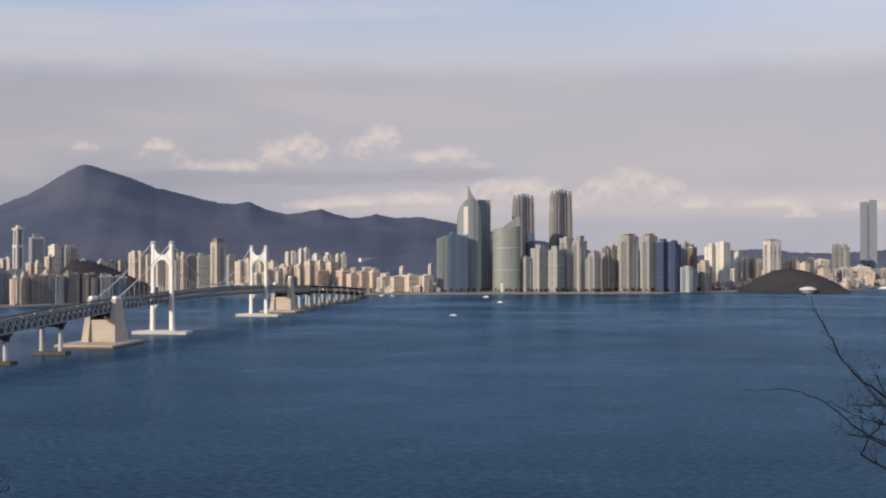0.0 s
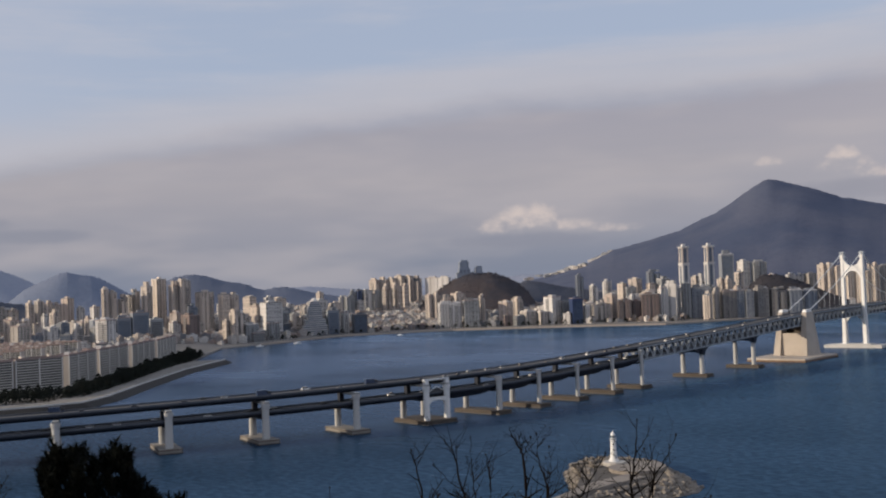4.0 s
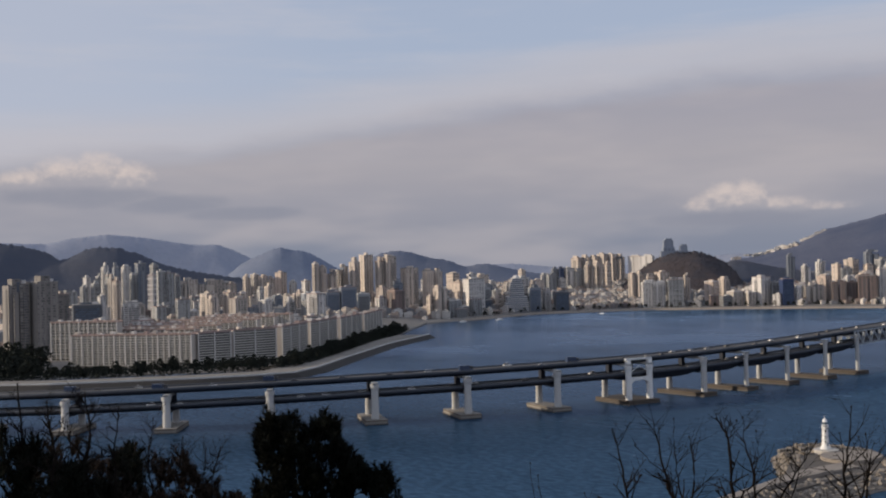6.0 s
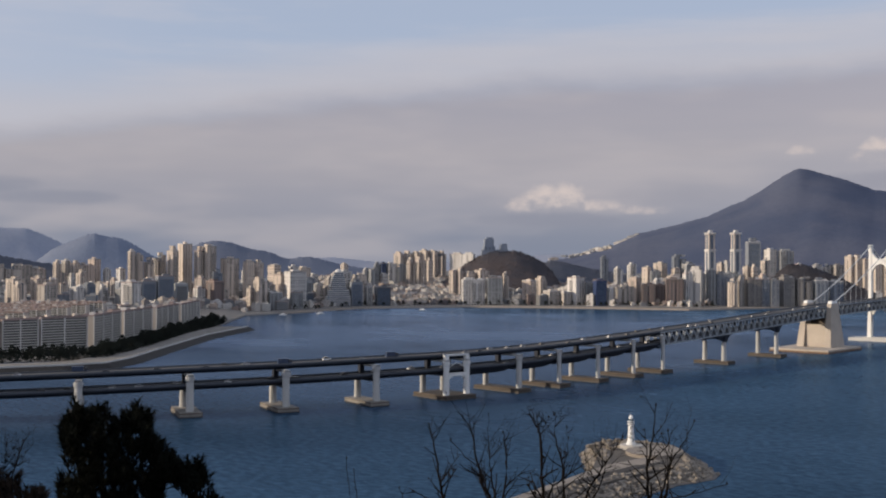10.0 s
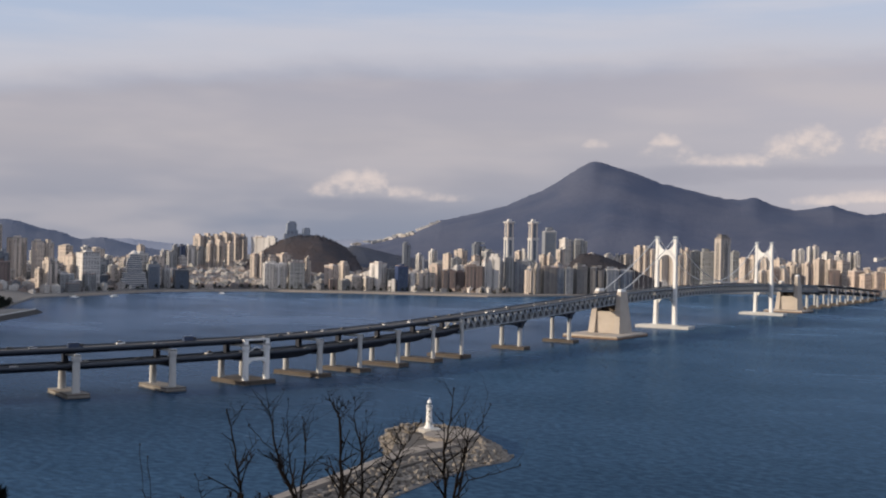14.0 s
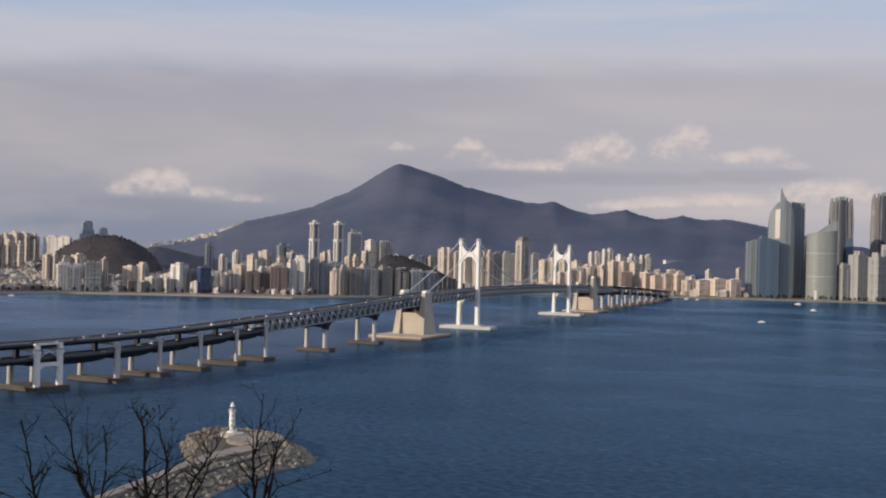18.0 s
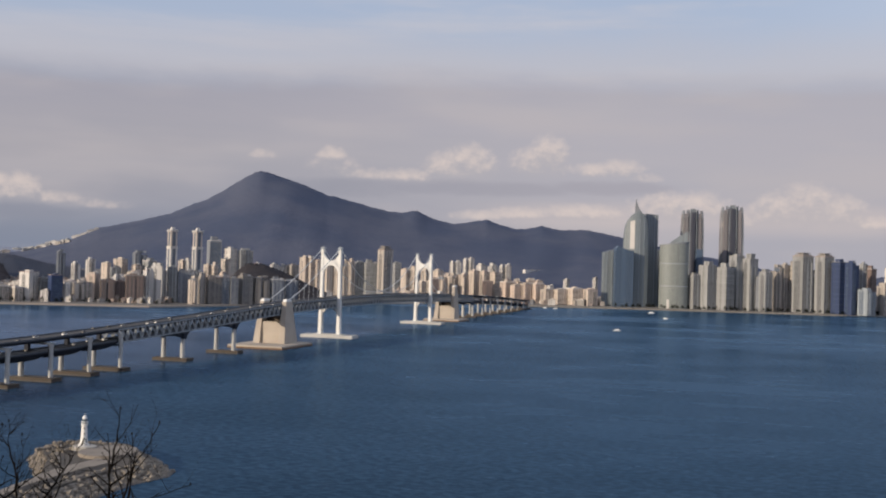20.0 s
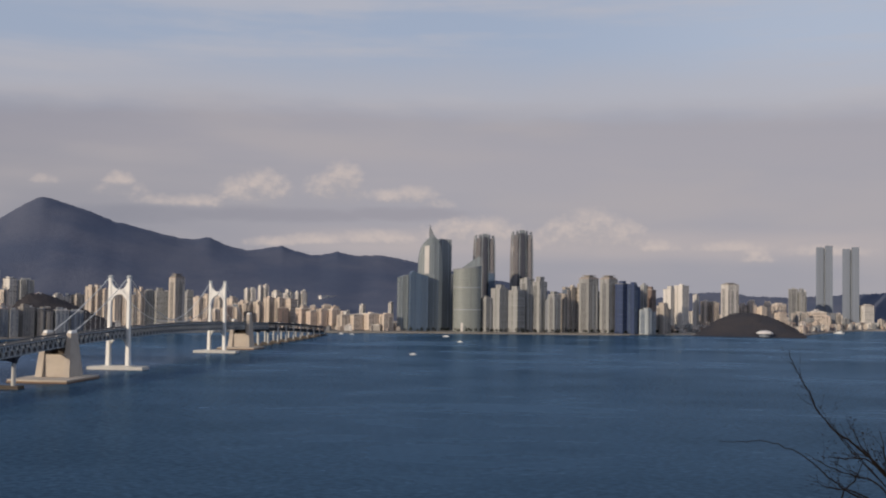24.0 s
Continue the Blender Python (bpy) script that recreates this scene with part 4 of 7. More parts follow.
def anchorage(s, face):
    """A battered concrete block with two tall side walls that take the cables."""
    a = new("anchorage")
    a.parent, a.matrix_basis = bridge, at_axis(s)
    tagged(a, "massive battered concrete cable anchorage")
    zd = deck_z(s)
    part("footing", Geo().box(-29, 33, -50 if face > 0 else -36, 34, 1.7, 3.4), "anchor_concrete", a, "pale concrete foundation slab")
    part("footing_skirt", Geo().box(-29.5, 33.5, -50.5 if face > 0 else -36.5, 34.5, -4, 1.7), "tide_stain", a, "brown stained tide band")
    part("base_block", Geo().hull([(-15, -6, 3.4), (15, -6, 3.4), (15, 24, 3.4), (-15, 24, 3.4)],
                                  [(-14, -4, zd - 19), (14, -4, zd - 19), (14, 22, zd - 19), (-14, 22, zd - 19)]), "anchor_concrete", a)
    # recess shade is put into the dark brown of this inner wall
    part("inner_wall", Geo().box(-10.6, 10.6, 8, 26, zd - 19, zd - 12.5), "footing_concrete", a, "stained brown recessed inner wall, darkened for shade")
    for side in (-1, 1):
        over = 3.0 if face > 0 or side < 0 else 14.0
        x0, x1 = side * 10.9, side * 18.5
        lo = [(x0, -10, 3.4), (x1, -10, 3.4), (x1, 26, 3.4), (x0, 26, 3.4)]
        x1 = side * 15.5
        hi = [(x0, -1, zd + over), (x1, -1, zd + over), (x1, 16, zd + over), (x0, 16, zd + over)]
        if side < 0:
            lo, hi = lo[::-1], hi[::-1]
        part("side_wall", Geo().hull(lo, hi), "anchor_concrete", a, "tall sloping pale concrete side wall")
        part("cable_house", Geo().box(side * 13.2 - 2.2, side * 13.2 + 2.2, 0, 15, zd + over, zd + over + 2.6, 0.85), "white_paint", a, "white cable housing")


anchorage(ANCHOR_A, 1)
anchorage(ANCHOR_B, -1)

# main cables and hangers in two planes
for side in (-1, 1):
    x = side * 11.5

    def cable_z(s):
        if s < TOWER_A:
            u = (s - ANCHOR_A - 15) / (TOWER_A - ANCHOR_A - 15)
            return (deck_z(ANCHOR_A) + 4) * (1 - u) + 112 * u - 14 * u * (1 - u)
        if s > TOWER_B:
            u = (ANCHOR_B - 15 - s) / (ANCHOR_B - 15 - TOWER_B)
            return (deck_z(ANCHOR_B) + 4) * (1 - u) + 112 * u - 14 * u * (1 - u)
        u = (s - TOWER_A) / (TOWER_B - TOWER_A)
        return 112 - (112 - deck_z(713) - 3.5) * 4 * u * (1 - u)

    for s0, s1 in ((ANCHOR_A + 15, TOWER_A), (TOWER_A, TOWER_B), (TOWER_B, ANCHOR_B - 15)):
        n = 24
        pts = [point_on(s0 + (s1 - s0) * k / n, x, cable_z(s0 + (s1 - s0) * k / n)) for k in range(n + 1)]
        part("main_cable", Geo().tube(pts, [0.55] * (n + 1), 8), "pale_steel", bridge, "pale grey main cable")
        m = int(abs(s1 - s0) / 14)
        for k in range(1, m):
            s = s0 + (s1 - s0) * k / m
            zc, zd = cable_z(s), deck_z(s)
            if zc - zd > 4:
                p = point_on(s, x, 0)
                part("hanger", Geo().tube([(p.x, p.y, zd), (p.x, p.y, zc)], [0.09, 0.09], 4), "pale_steel", bridge)


# ---- the city ----
WORDS = dict(white="white", cream="cream", beige="beige", grey="grey", dark="dark", brown="brown", pink="pinkish", blueglass="blue glass", silver="silver glass", slate="slate grey", taupe="taupe grey", ash="ash grey")


def tower(key, x, y, turn, w, d, top, crown=0, group="", kind="apartment tower"):
    """A high block: walls, glazed bays, roof slab and roof houses."""
    z0 = ground_xy(x, y) - 1.0
    h = max(top - z0, 8.0)
    storeys = max(2, round(h / 3))
    size = "tall" if h > 90 else "mid-rise" if h > 35 else "low"
    name = "apartment_tower" if kind == "apartment tower" else "office_building"
    ob = thing(name, pose(x, y, z0, 0, 0, turn), f"{size} {WORDS[key]} {kind} with glazed bays, about {storeys} storeys", "building", group or "city blocks")
    r = random.Random(round(x * 3 + y * 5))
    office = name == "office_building"
    hb = h * r.uniform(0.9, 0.965) if h > 40 and r.random() < 0.5 and not crown else h
    z1 = 3.0 if h > 12 else 1.0
    front = "front_" + key
    style = "band" if office else "bays" if crown else r.choice(("bays", "bays", "wings", "wings", "plain", "tiers"))
    if style == "tiers":
        part("wall", Geo().box(-w / 2, w / 2, -d / 2, d / 2, 0, hb), front, ob)
        n = max(2, min(9, round(hb / 9)))
        me = Geo().box(-w / 2 - 0.9, w / 2 + 0.4, -d / 2 - 0.9, d / 2 + 0.4, 0, 2.2).mesh("floor_band", "wall_" + key)
        for k in range(n):
            part("floor_band", me, "", ob, m=Matrix.Translation((0, 0, hb * (k + r.uniform(0.2, 0.8)) / n)))
    elif style == "band":
        part("wall", Geo().box(-w / 2, w / 2, -d / 2, d / 2, 0, hb), "bay_" + key, ob)
        part("frame", Geo().box(-w / 2 - 0.5, -w / 2 + w * 0.07, -d / 2 - 0.5, d / 2 + 0.4, 0, hb), "wall_" + key, ob)
        part("frame", Geo().box(w / 2 - w * 0.07, w / 2 + 0.5, -d / 2 - 0.5, d / 2 + 0.4, 0, hb), "wall_" + key, ob)
        part("top_band", Geo().box(-w * 0.43, w * 0.43, -d / 2 - 0.5, -d / 2, hb - 4.5, hb), "wall_" + key, ob)
    elif style == "wings":
        cut = r.uniform(-0.14, 0.14) * w
        back, low = r.uniform(0.10, 0.24) * d, r.uniform(0.90, 1.0)
        a, b = (0.0, back) if r.random() < 0.5 else (back, 0.0)
        part("wall", Geo().box(-w / 2, cut, -d / 2 + a, d / 2 - b, 0, hb * (low if a else 1.0)), front, ob)
        part("wall", Geo().box(cut, w / 2, -d / 2 + b, d / 2 - a, 0, hb * (low if b else 1.0)), front, ob)
        # dark stair slot; its tone also stands for shade between the wings
        part("stair_slot", Geo().box(cut - w * 0.05, cut + w * 0.05, -d / 2 + back * 0.45, d / 2 - back * 0.45, 0, hb + 1.5), "bay_slate", ob)
    else:
        part("wall", Geo().box(-w / 2, w / 2, -d / 2, d / 2, 0, hb), front, ob)
    if style in ("bays", "wings"):
        xs = sorted(r.uniform(-0.42, 0.42) for _ in range(2 if w < 18 else 3))
        for x0 in xs:
            bw = w * r.uniform(0.05, 0.11)
            part("window_bay", Geo().box(x0 * w - bw, x0 * w + bw, -d / 2 - r.uniform(0.5, 1.1), -d / 2 + d * 0.3, z1, hb * 0.88), r.choice(("bay_" + key, "wall_" + key, "bay_" + key)), ob)
        part("window_bay", Geo().box(-w / 2 - 0.7, -w / 2 + 1.0, -d * r.uniform(0.05, 0.3), d * r.uniform(0.05, 0.3), z1, hb * 0.92), "bay_" + key, ob)
    roof = r.choice(("roof_grey", "roof_grey", "wall_white", "roof_pink"))
    if style != "wings":
        part("roof", Geo().box(-w / 2 - 0.3, w / 2 + 0.3, -d / 2 - 0.3, d / 2 + 0.3, hb, hb + 1.2), roof, ob)
    if hb < h:
        u0 = r.uniform(-0.42, -0.1)
        part("upper_wall", Geo().box(w * u0, w * (u0 + r.uniform(0.4, 0.55)), -d * 0.30, d * 0.26, hb - 1.0, h + 0.5), front, ob)
        part("roof_house", Geo().box(w * 0.2, w * 0.42, -d * 0.22, d * 0.2, hb - 1.0, hb + 4.0), "wall_white", ob)
    else:
        part("roof_house", Geo().box(-w * r.uniform(0.1, 0.35), w * r.uniform(0.1, 0.3), -d * 0.22, d * 0.2, h - 1.0, h + 3.5 + h * 0.012), "wall_" + key, ob)
    if crown:
        part("crown", Geo().box(-w * 0.4, w * 0.4, -d * 0.4, d * 0.4, h + 1.2, h + 1.2 + crown * 0.45).box(-w * 0.24, w * 0.24, -d * 0.24, d * 0.24, h + 1.2 + crown * 0.45, h + 1.2 + crown * 0.8).box(-w * 0.36, w * 0.36, -d * 0.36, d * 0.36, h + 1.2 + crown * 0.8, h + 1.2 + crown), "wall_taupe", ob, "stepped roof crown")
    return ob


# taupe puts shade into the colour of these three pale grey towers
tower("taupe", -1219, 616, 86, 22.2, 22.2, 92.0)
tower("taupe", -1208, 642, 90, 25.5, 25.5, 94.8)
tower("taupe", -1234, 680, 84, 13.2, 13.2, 72.9)
tower("grey", -1653, 950, 88, 9.0, 9.0, 76.1)
tower("white", -1737, 1004, 94, 9.0, 9.0, 91.3)
tower("grey", -1644, 965, 88, 9.0, 9.0, 86.3)
tower("grey", -1727, 1022, 93, 9.0, 9.0, 98.2)
tower("white", -1679, 1004, 93, 9.0, 9.0, 111.7)
tower("grey", -1633, 984, 87, 9.0, 9.0, 99.2)
tower("slate", -1756, 1071, 82, 9.0, 9.0, 117.1)
tower("beige", -1588, 961, 92, 9.0, 9.0, 96.3)
tower("cream", -1542, 941, 104, 9.0, 9.0, 91.6)
tower("white", -1663, 1034, 81, 12.1, 12.1, 107.9)
tower("grey", -1613, 1016, 81, 9.0, 9.0, 94.4)
tower("slate", -1610, 1028, 76, 14.4, 14.4, 112.3)
tower("white", -1513, 986, 113, 9.0, 9.0, 96.0)
tower("grey", -1680, 1099, 91, 10.4, 10.4, 109.8)
tower("grey", -1549, 1026, 71, 11.8, 11.8, 98.4)
tower("grey", -1543, 1038, 70, 13.3, 13.3, 95.3)
tower("grey", -1616, 1102, 70, 9.0, 9.0, 91.3)
tower("beige", -1952, 1356, 62, 38.2, 38.2, 82.5)
tower("beige", -1928, 1391, 61, 39.4, 39.4, 78.9)
tower("beige", -1970, 1452, 60, 38.6, 38.6, 80.0)
tower("beige", -1887, 1419, 67, 16.1, 16.1, 76.2)
tower("dark", -1408, 813, 63, 36.0, 36.0, 57.3, kind="office building")
tower("cream", -1430, 1031, 88, 18.5, 18.5, 66.0)
tower("cream", -1368, 993, 88, 14.8, 14.8, 57.0)
tower("cream", -1409, 1055, 87, 14.8, 14.8, 67.5)
tower("cream", -1395, 1068, 81, 9.5, 9.5, 65.1)
tower("white", -1424, 846, 82, 9.0, 9.0, 64.0)
tower("cream", -1828, 1412, 81, 13.3, 13.3, 86.9)
tower("beige", -1857, 1455, 86, 13.3, 13.3, 88.6)
tower("cream", -1807, 1438, 85, 13.1, 13.1, 89.2)
tower("beige", -1835, 1481, 74, 11.5, 11.5, 85.2)
tower("pink", -1787, 1467, 96, 16.9, 16.9, 91.5)
tower("white", -1769, 1483, 84, 12.3, 12.3, 72.6)
tower("white", -1676, 1438, 83, 12.6, 12.6, 73.7)
tower("cream", -1683, 1353, 85, 13.8, 13.8, 73.1)
tower("white", -1574, 1245, 85, 9.2, 9.2, 68.1)
tower("white", -1351, 1125, 84, 11.2, 11.2, 51.4)
tower("slate", -1484, 1207, 85, 17.6, 17.6, 54.4)
tower("cream", -1530, 1298, 95, 9.0, 9.0, 60.9)
tower("cream", -1625, 1419, 72, 10.6, 10.6, 106.6)
tower("cream", -1616, 1429, 94, 10.6, 10.6, 104.1)
tower("cream", -1606, 1443, 87, 12.9, 12.9, 96.1)
tower("beige", -1634, 1494, 71, 19.2, 19.2, 101.1)
tower("cream", -1578, 1476, 92, 15.2, 15.2, 117.3)
tower("cream", -1587, 1515, 75, 20.1, 20.1, 121.3)
tower("cream", -1544, 1509, 91, 12.1, 12.1, 117.0)
tower("cream", -1535, 1526, 79, 20.1, 20.1, 120.7)
tower("cream", -1510, 1556, 72, 25.4, 25.4, 93.7)
tower("cream", -1479, 1575, 77, 15.5, 15.5, 88.3)
tower("cream", -1485, 1609, 76, 13.4, 13.4, 92.1)
tower("cream", -1647, 1833, 87, 20.0, 20.0, 82.5)
tower("slate", -1491, 1295, 59, 35.9, 35.9, 54.1, kind="office building")
tower("slate", -1462, 1314, 54, 22.0, 22.0, 59.8, kind="office building")
tower("slate", -1446, 1335, 57, 26.0, 26.0, 63.8, kind="office building")
tower("grey", -1448, 1372, 61, 21.2, 21.2, 50.7, kind="office building")
tower("cream", -1457, 1428, 102, 13.9, 13.9, 63.7)
tower("brown", -1422, 1429, 84, 22.7, 22.7, 58.4)
tower("cream", -1406, 1501, 88, 9.4, 9.4, 41.2)
tower("white", -1392, 1531, 76, 12.7, 12.7, 36.9)
tower("cream", -1414, 1592, 87, 13.5, 13.5, 69.6)
tower("white", -1383, 1597, 62, 31.6, 31.6, 70.2)
tower("dark", -1388, 1635, 54, 21.1, 21.1, 29.6, kind="office building")
tower("slate", -1358, 1749, 48, 20.9, 20.9, 54.4, kind="office building")
tower("dark", -1331, 1800, 46, 25.9, 25.9, 39.2, kind="office building")
tower("grey", -1400, 1654, 63, 10.7, 10.7, 53.5, kind="office building")
tower("cream", -1409, 1699, 63, 10.1, 10.1, 43.3)
tower("beige", -1523, 1868, 73, 14.7, 14.7, 58.7)
tower("white", -1396, 1758, 72, 21.7, 21.7, 69.2)
tower("grey", -1381, 1737, 62, 27.7, 27.7, 36.5)
tower("white", -1354, 1783, 71, 12.9, 12.9, 47.6)
tower("grey", -1652, 2212, 51, 14.7, 14.7, 84.8)
tower("blueglass", -1639, 2218, 60, 11.5, 11.5, 88.5)
tower("white", -1627, 2235, 59, 20.9, 20.9, 83.8)
tower("grey", -1608, 2249, 50, 21.5, 21.5, 80.3)
for k, top in enumerate((115.5, 117.5, 116.0, 118.0, 116.5, 117.5)):
    p = spot(35.68 - 0.43 * k, 2985)
    tower("cream", p.x, p.y, 84, 14.0, 24.0, top, group="row of cream towers")
tower("white", -1612, 2508, 96, 13.0, 36.0, 113.4)
tower("white", -1578, 2512, 94, 13.0, 34.0, 113.7)
tower("cream", -1570, 2233, 80, 15.4, 13.4, 99.0)
tower("cream", -1552, 2244, 80, 14.5, 13.5, 101.0)
tower("cream", -1532, 2258, 78, 15.7, 14.7, 98.0)
tower("white", -1216, 1953, 38, 43.8, 43.8, 57.7)
tower("grey", -1175, 1970, 37, 30.0, 30.0, 62.1)
tower("cream", -1178, 2019, 53, 10.6, 10.6, 66.3)
tower("cream", -1336, 2063, 78, 12.0, 12.0, 72.3)
tower("cream", -1324, 2072, 78, 12.9, 12.9, 71.4)
tower("cream", -1309, 2087, 66, 19.3, 19.3, 69.4)
tower("cream", -1287, 2103, 65, 22.8, 22.8, 71.2)
tower("pink", -1124, 2023, 85, 20.7, 20.7, 51.5)
tower("cream", -1122, 2069, 73, 19.0, 19.0, 60.6)
tower("beige", -1076, 2028, 62, 23.0, 23.0, 31.1)
tower("beige", -1050, 2038, 61, 17.3, 17.3, 29.3)
tower("white", -1037, 2062, 72, 25.1, 25.1, 58.2)
tower("grey", -1016, 2076, 49, 15.8, 15.8, 50.5)
tower("white", -966, 2072, 59, 9.0, 9.0, 36.9)
tower("beige", -957, 2118, 38, 35.2, 35.2, 41.6)
tower("pink", -937, 2127, 80, 20.0, 20.0, 60.4)
tower("blueglass", -984, 2062, 44, 20.7, 20.7, 53.8, kind="office building")
tower("brown", -902, 2115, 29, 26.9, 26.9, 49.9)
tower("brown", -885, 2135, 29, 16.7, 16.7, 44.3)
tower("brown", -857, 2138, 28, 34.1, 34.1, 56.7)
tower("white", -837, 2150, 66, 9.8, 9.8, 74.2)
tower("white", -822, 2169, 92, 28.2, 28.2, 82.7)
tower("grey", -799, 2190, 34, 16.3, 16.3, 75.1)
tower("slate", -781, 2204, 30, 26.0, 26.0, 72.1)
tower("cream", -753, 2183, 75, 13.3, 13.3, 57.8)
tower("beige", -744, 2206, 52, 11.7, 11.7, 64.8)
tower("taupe", -725, 2225, 36, 28.4, 28.4, 60.7)
tower("slate", -703, 2233, 32, 15.3, 15.3, 63.5)
tower("slate", -686, 2238, 31, 15.3, 15.3, 55.7)
tower("taupe", -668, 2259, 40, 23.1, 23.1, 66.6)
tower("taupe", -643, 2283, 34, 30.5, 30.5, 61.4)
tower("slate", -612, 2297, 29, 25.1, 25.1, 60.8)
tower("slate", -589, 2324, 28, 25.2, 25.2, 53.0)
tower("cream", -1028, 2399, 80, 15.0, 15.0, 80.4)
tower("cream", -1002, 2416, 79, 22.6, 22.6, 87.6)
tower("cream", -968, 2424, 55, 15.0, 15.0, 77.9)
tower("grey", -944, 2439, 55, 21.6, 21.6, 91.5)
tower("cream", -875, 2457, 76, 12.2, 12.2, 90.5)
tower("white", -863, 2462, 76, 13.1, 13.1, 94.7)
tower("cream", -822, 2476, 75, 12.2, 12.2, 83.9)
tower("cream", -808, 2481, 63, 12.8, 12.8, 86.8)
tower("cream", -814, 2586, 74, 15.5, 15.5, 96.6)
tower("white", -880, 2833, 62, 23.9, 23.9, 122.3)
tower("grey", -846, 2851, 31, 33.9, 33.9, 120.1)
tower("white", -811, 2847, 61, 14.5, 14.5, 85.6)
tower("white", -757, 2811, 60, 16.3, 16.3, 85.2)
tower("white", -736, 2817, 60, 16.3, 16.3, 84.2)
tower("beige", -713, 2827, 48, 21.7, 21.7, 84.7)
tower("slate", -1114, 2811, 36, 33.5, 33.5, 110.5)
tower("slate", -1244, 2633, 39, 18.0, 18.0, 103.0)
tower("white", -1140, 2570, 58, 16.2, 16.2, 85.8)
tower("white", -1150, 2511, 58, 16.9, 16.9, 75.5)
tower("slate", -921, 2825, 32, 30.3, 30.3, 152.3, kind="office building")
tower("cream", -660, 2734, 70, 17.9, 17.9, 105.0)
tower("cream", -644, 2735, 58, 14.7, 14.7, 109.5)
tower("cream", -627, 2742, 47, 17.9, 17.9, 101.6)
tower("cream", -603, 2749, 46, 20.9, 20.9, 100.7)
tower("cream", -578, 2750, 46, 14.9, 14.9, 101.2)
tower("cream", -560, 2753, 45, 12.9, 12.9, 103.0)
tower("cream", -547, 2756, 56, 13.6, 13.6, 106.0)
tower("grey", -531, 2783, 29, 19.6, 19.6, 96.9)
tower("grey", -501, 2777, 24, 30.4, 30.4, 104.3)
tower("grey", -513, 3274, 32, 19.5, 19.5, 103.3)
tower("beige", -459, 2741, 43, 27.1, 27.1, 129.0, crown=9)
tower("cream", -466, 3128, 65, 17.6, 17.6, 85.0)
tower("cream", -441, 3135, 53, 22.6, 22.6, 91.7)
tower("cream", -409, 3143, 52, 27.9, 27.9, 92.4)
tower("cream", -375, 3143, 52, 22.5, 22.5, 85.6)
tower("cream", -346, 3147, 51, 22.4, 22.4, 75.7)
tower("white", -366, 3440, 51, 12.8, 12.8, 107.4)
tower("white", -350, 3443, 29, 15.1, 15.1, 109.4)
tower("white", -327, 3444, 50, 14.0, 14.0, 116.5)
tower("white", -310, 3446, 39, 14.2, 14.2, 120.1)
tower("white", -280, 3456, 50, 24.3, 24.3, 106.0)
tower("white", -243, 3458, 49, 23.1, 23.1, 108.4)
tower("white", -215, 3453, 49, 13.8, 13.8, 100.9)
tower("white", -197, 3457, 26, 17.3, 17.3, 104.5)
tower("cream", -407, 3035, 53, 17.7, 17.7, 52.4)
tower("cream", -383, 3043, 52, 23.9, 23.9, 51.6)
tower("cream", -353, 3047, 52, 24.8, 24.8, 64.1)
tower("cream", -323, 3050, 51, 23.7, 23.7, 75.0)
tower("cream", -294, 3051, 50, 21.6, 21.6, 72.8)
tower("cream", -266, 3053, 50, 21.5, 21.5, 83.7)
tower("cream", -239, 3056, 49, 22.5, 22.5, 81.4)
tower("cream", -209, 3061, 49, 25.5, 25.5, 79.3)
tower("brown", -225, 3011, 11, 27.0, 27.0, 57.7)
tower("brown", -364, 2992, 13, 19.6, 19.6, 59.8)
tower("pink", -172, 2994, 37, 27.3, 27.3, 60.7)
tower("pink", -141, 2994, 36, 25.2, 25.2, 58.7)
tower("pink", -148, 2971, 37, 20.3, 20.3, 52.4)
tower("pink", -121, 2973, 36, 21.4, 21.4, 57.6)
tower("pink", -91, 2977, 35, 25.6, 25.6, 55.4)
tower("cream", -65, 2946, 35, 24.3, 24.3, 43.2)
tower("cream", -33, 2950, 34, 28.5, 28.5, 44.0)
tower("cream", 6, 2952, 34, 31.7, 31.7, 46.5)
tower("cream", 45, 2951, 33, 30.6, 30.6, 44.7)
tower("white", 63, 3156, 44, 10.0, 10.0, 76.1)
tower("white", -16, 3159, 45, 12.2, 12.2, 66.2)
tower("ash", 311, 2961, 36, 23.9, 23.9, 96.5)
tower("beige", 565, 3006, 39, 12.4, 12.4, 133.9)
tower("ash", 614, 2999, 40, 15.7, 15.7, 113.0)
tower("grey", 345, 2962, 39, 31.9, 31.9, 126.5)
tower("grey", 390, 2956, 43, 31.0, 31.0, 123.2)
tower("ash", 487, 2936, 34, 23.0, 23.0, 111.0)
tower("silver", 732, 2923, 36, 34.0, 34.0, 67.3)
tower("ash", 422, 2990, 36, 26.8, 26.8, 143.3)
tower("ash", 454, 2986, 39, 30.2, 30.2, 149.9)
tower("slate", 477, 2970, 37, 12.1, 12.1, 97.7)
tower("beige", 522, 2989, 34, 20.1, 20.1, 123.8)
tower("beige", 545, 3003, 35, 17.0, 17.0, 128.9)
tower("ash", 758, 3068, 38, 15.1, 15.1, 133.2)
tower("brown", 777, 3067, 38, 19.8, 19.8, 129.1)
tower("beige", 788, 2980, 36, 32.0, 32.0, 85.3)
tower("ash", 586, 2978, 34, 36.5, 36.5, 147.0, crown=8)
tower("ash", 637, 2966, 35, 33.1, 33.1, 146.7, crown=8)
tower("blueglass", 668, 2944, 40, 26.1, 26.1, 141.5)
tower("blueglass", 698, 2940, 35, 30.9, 30.9, 133.5)
tower("white", 879, 3251, 40, 25.7, 25.7, 134.3)
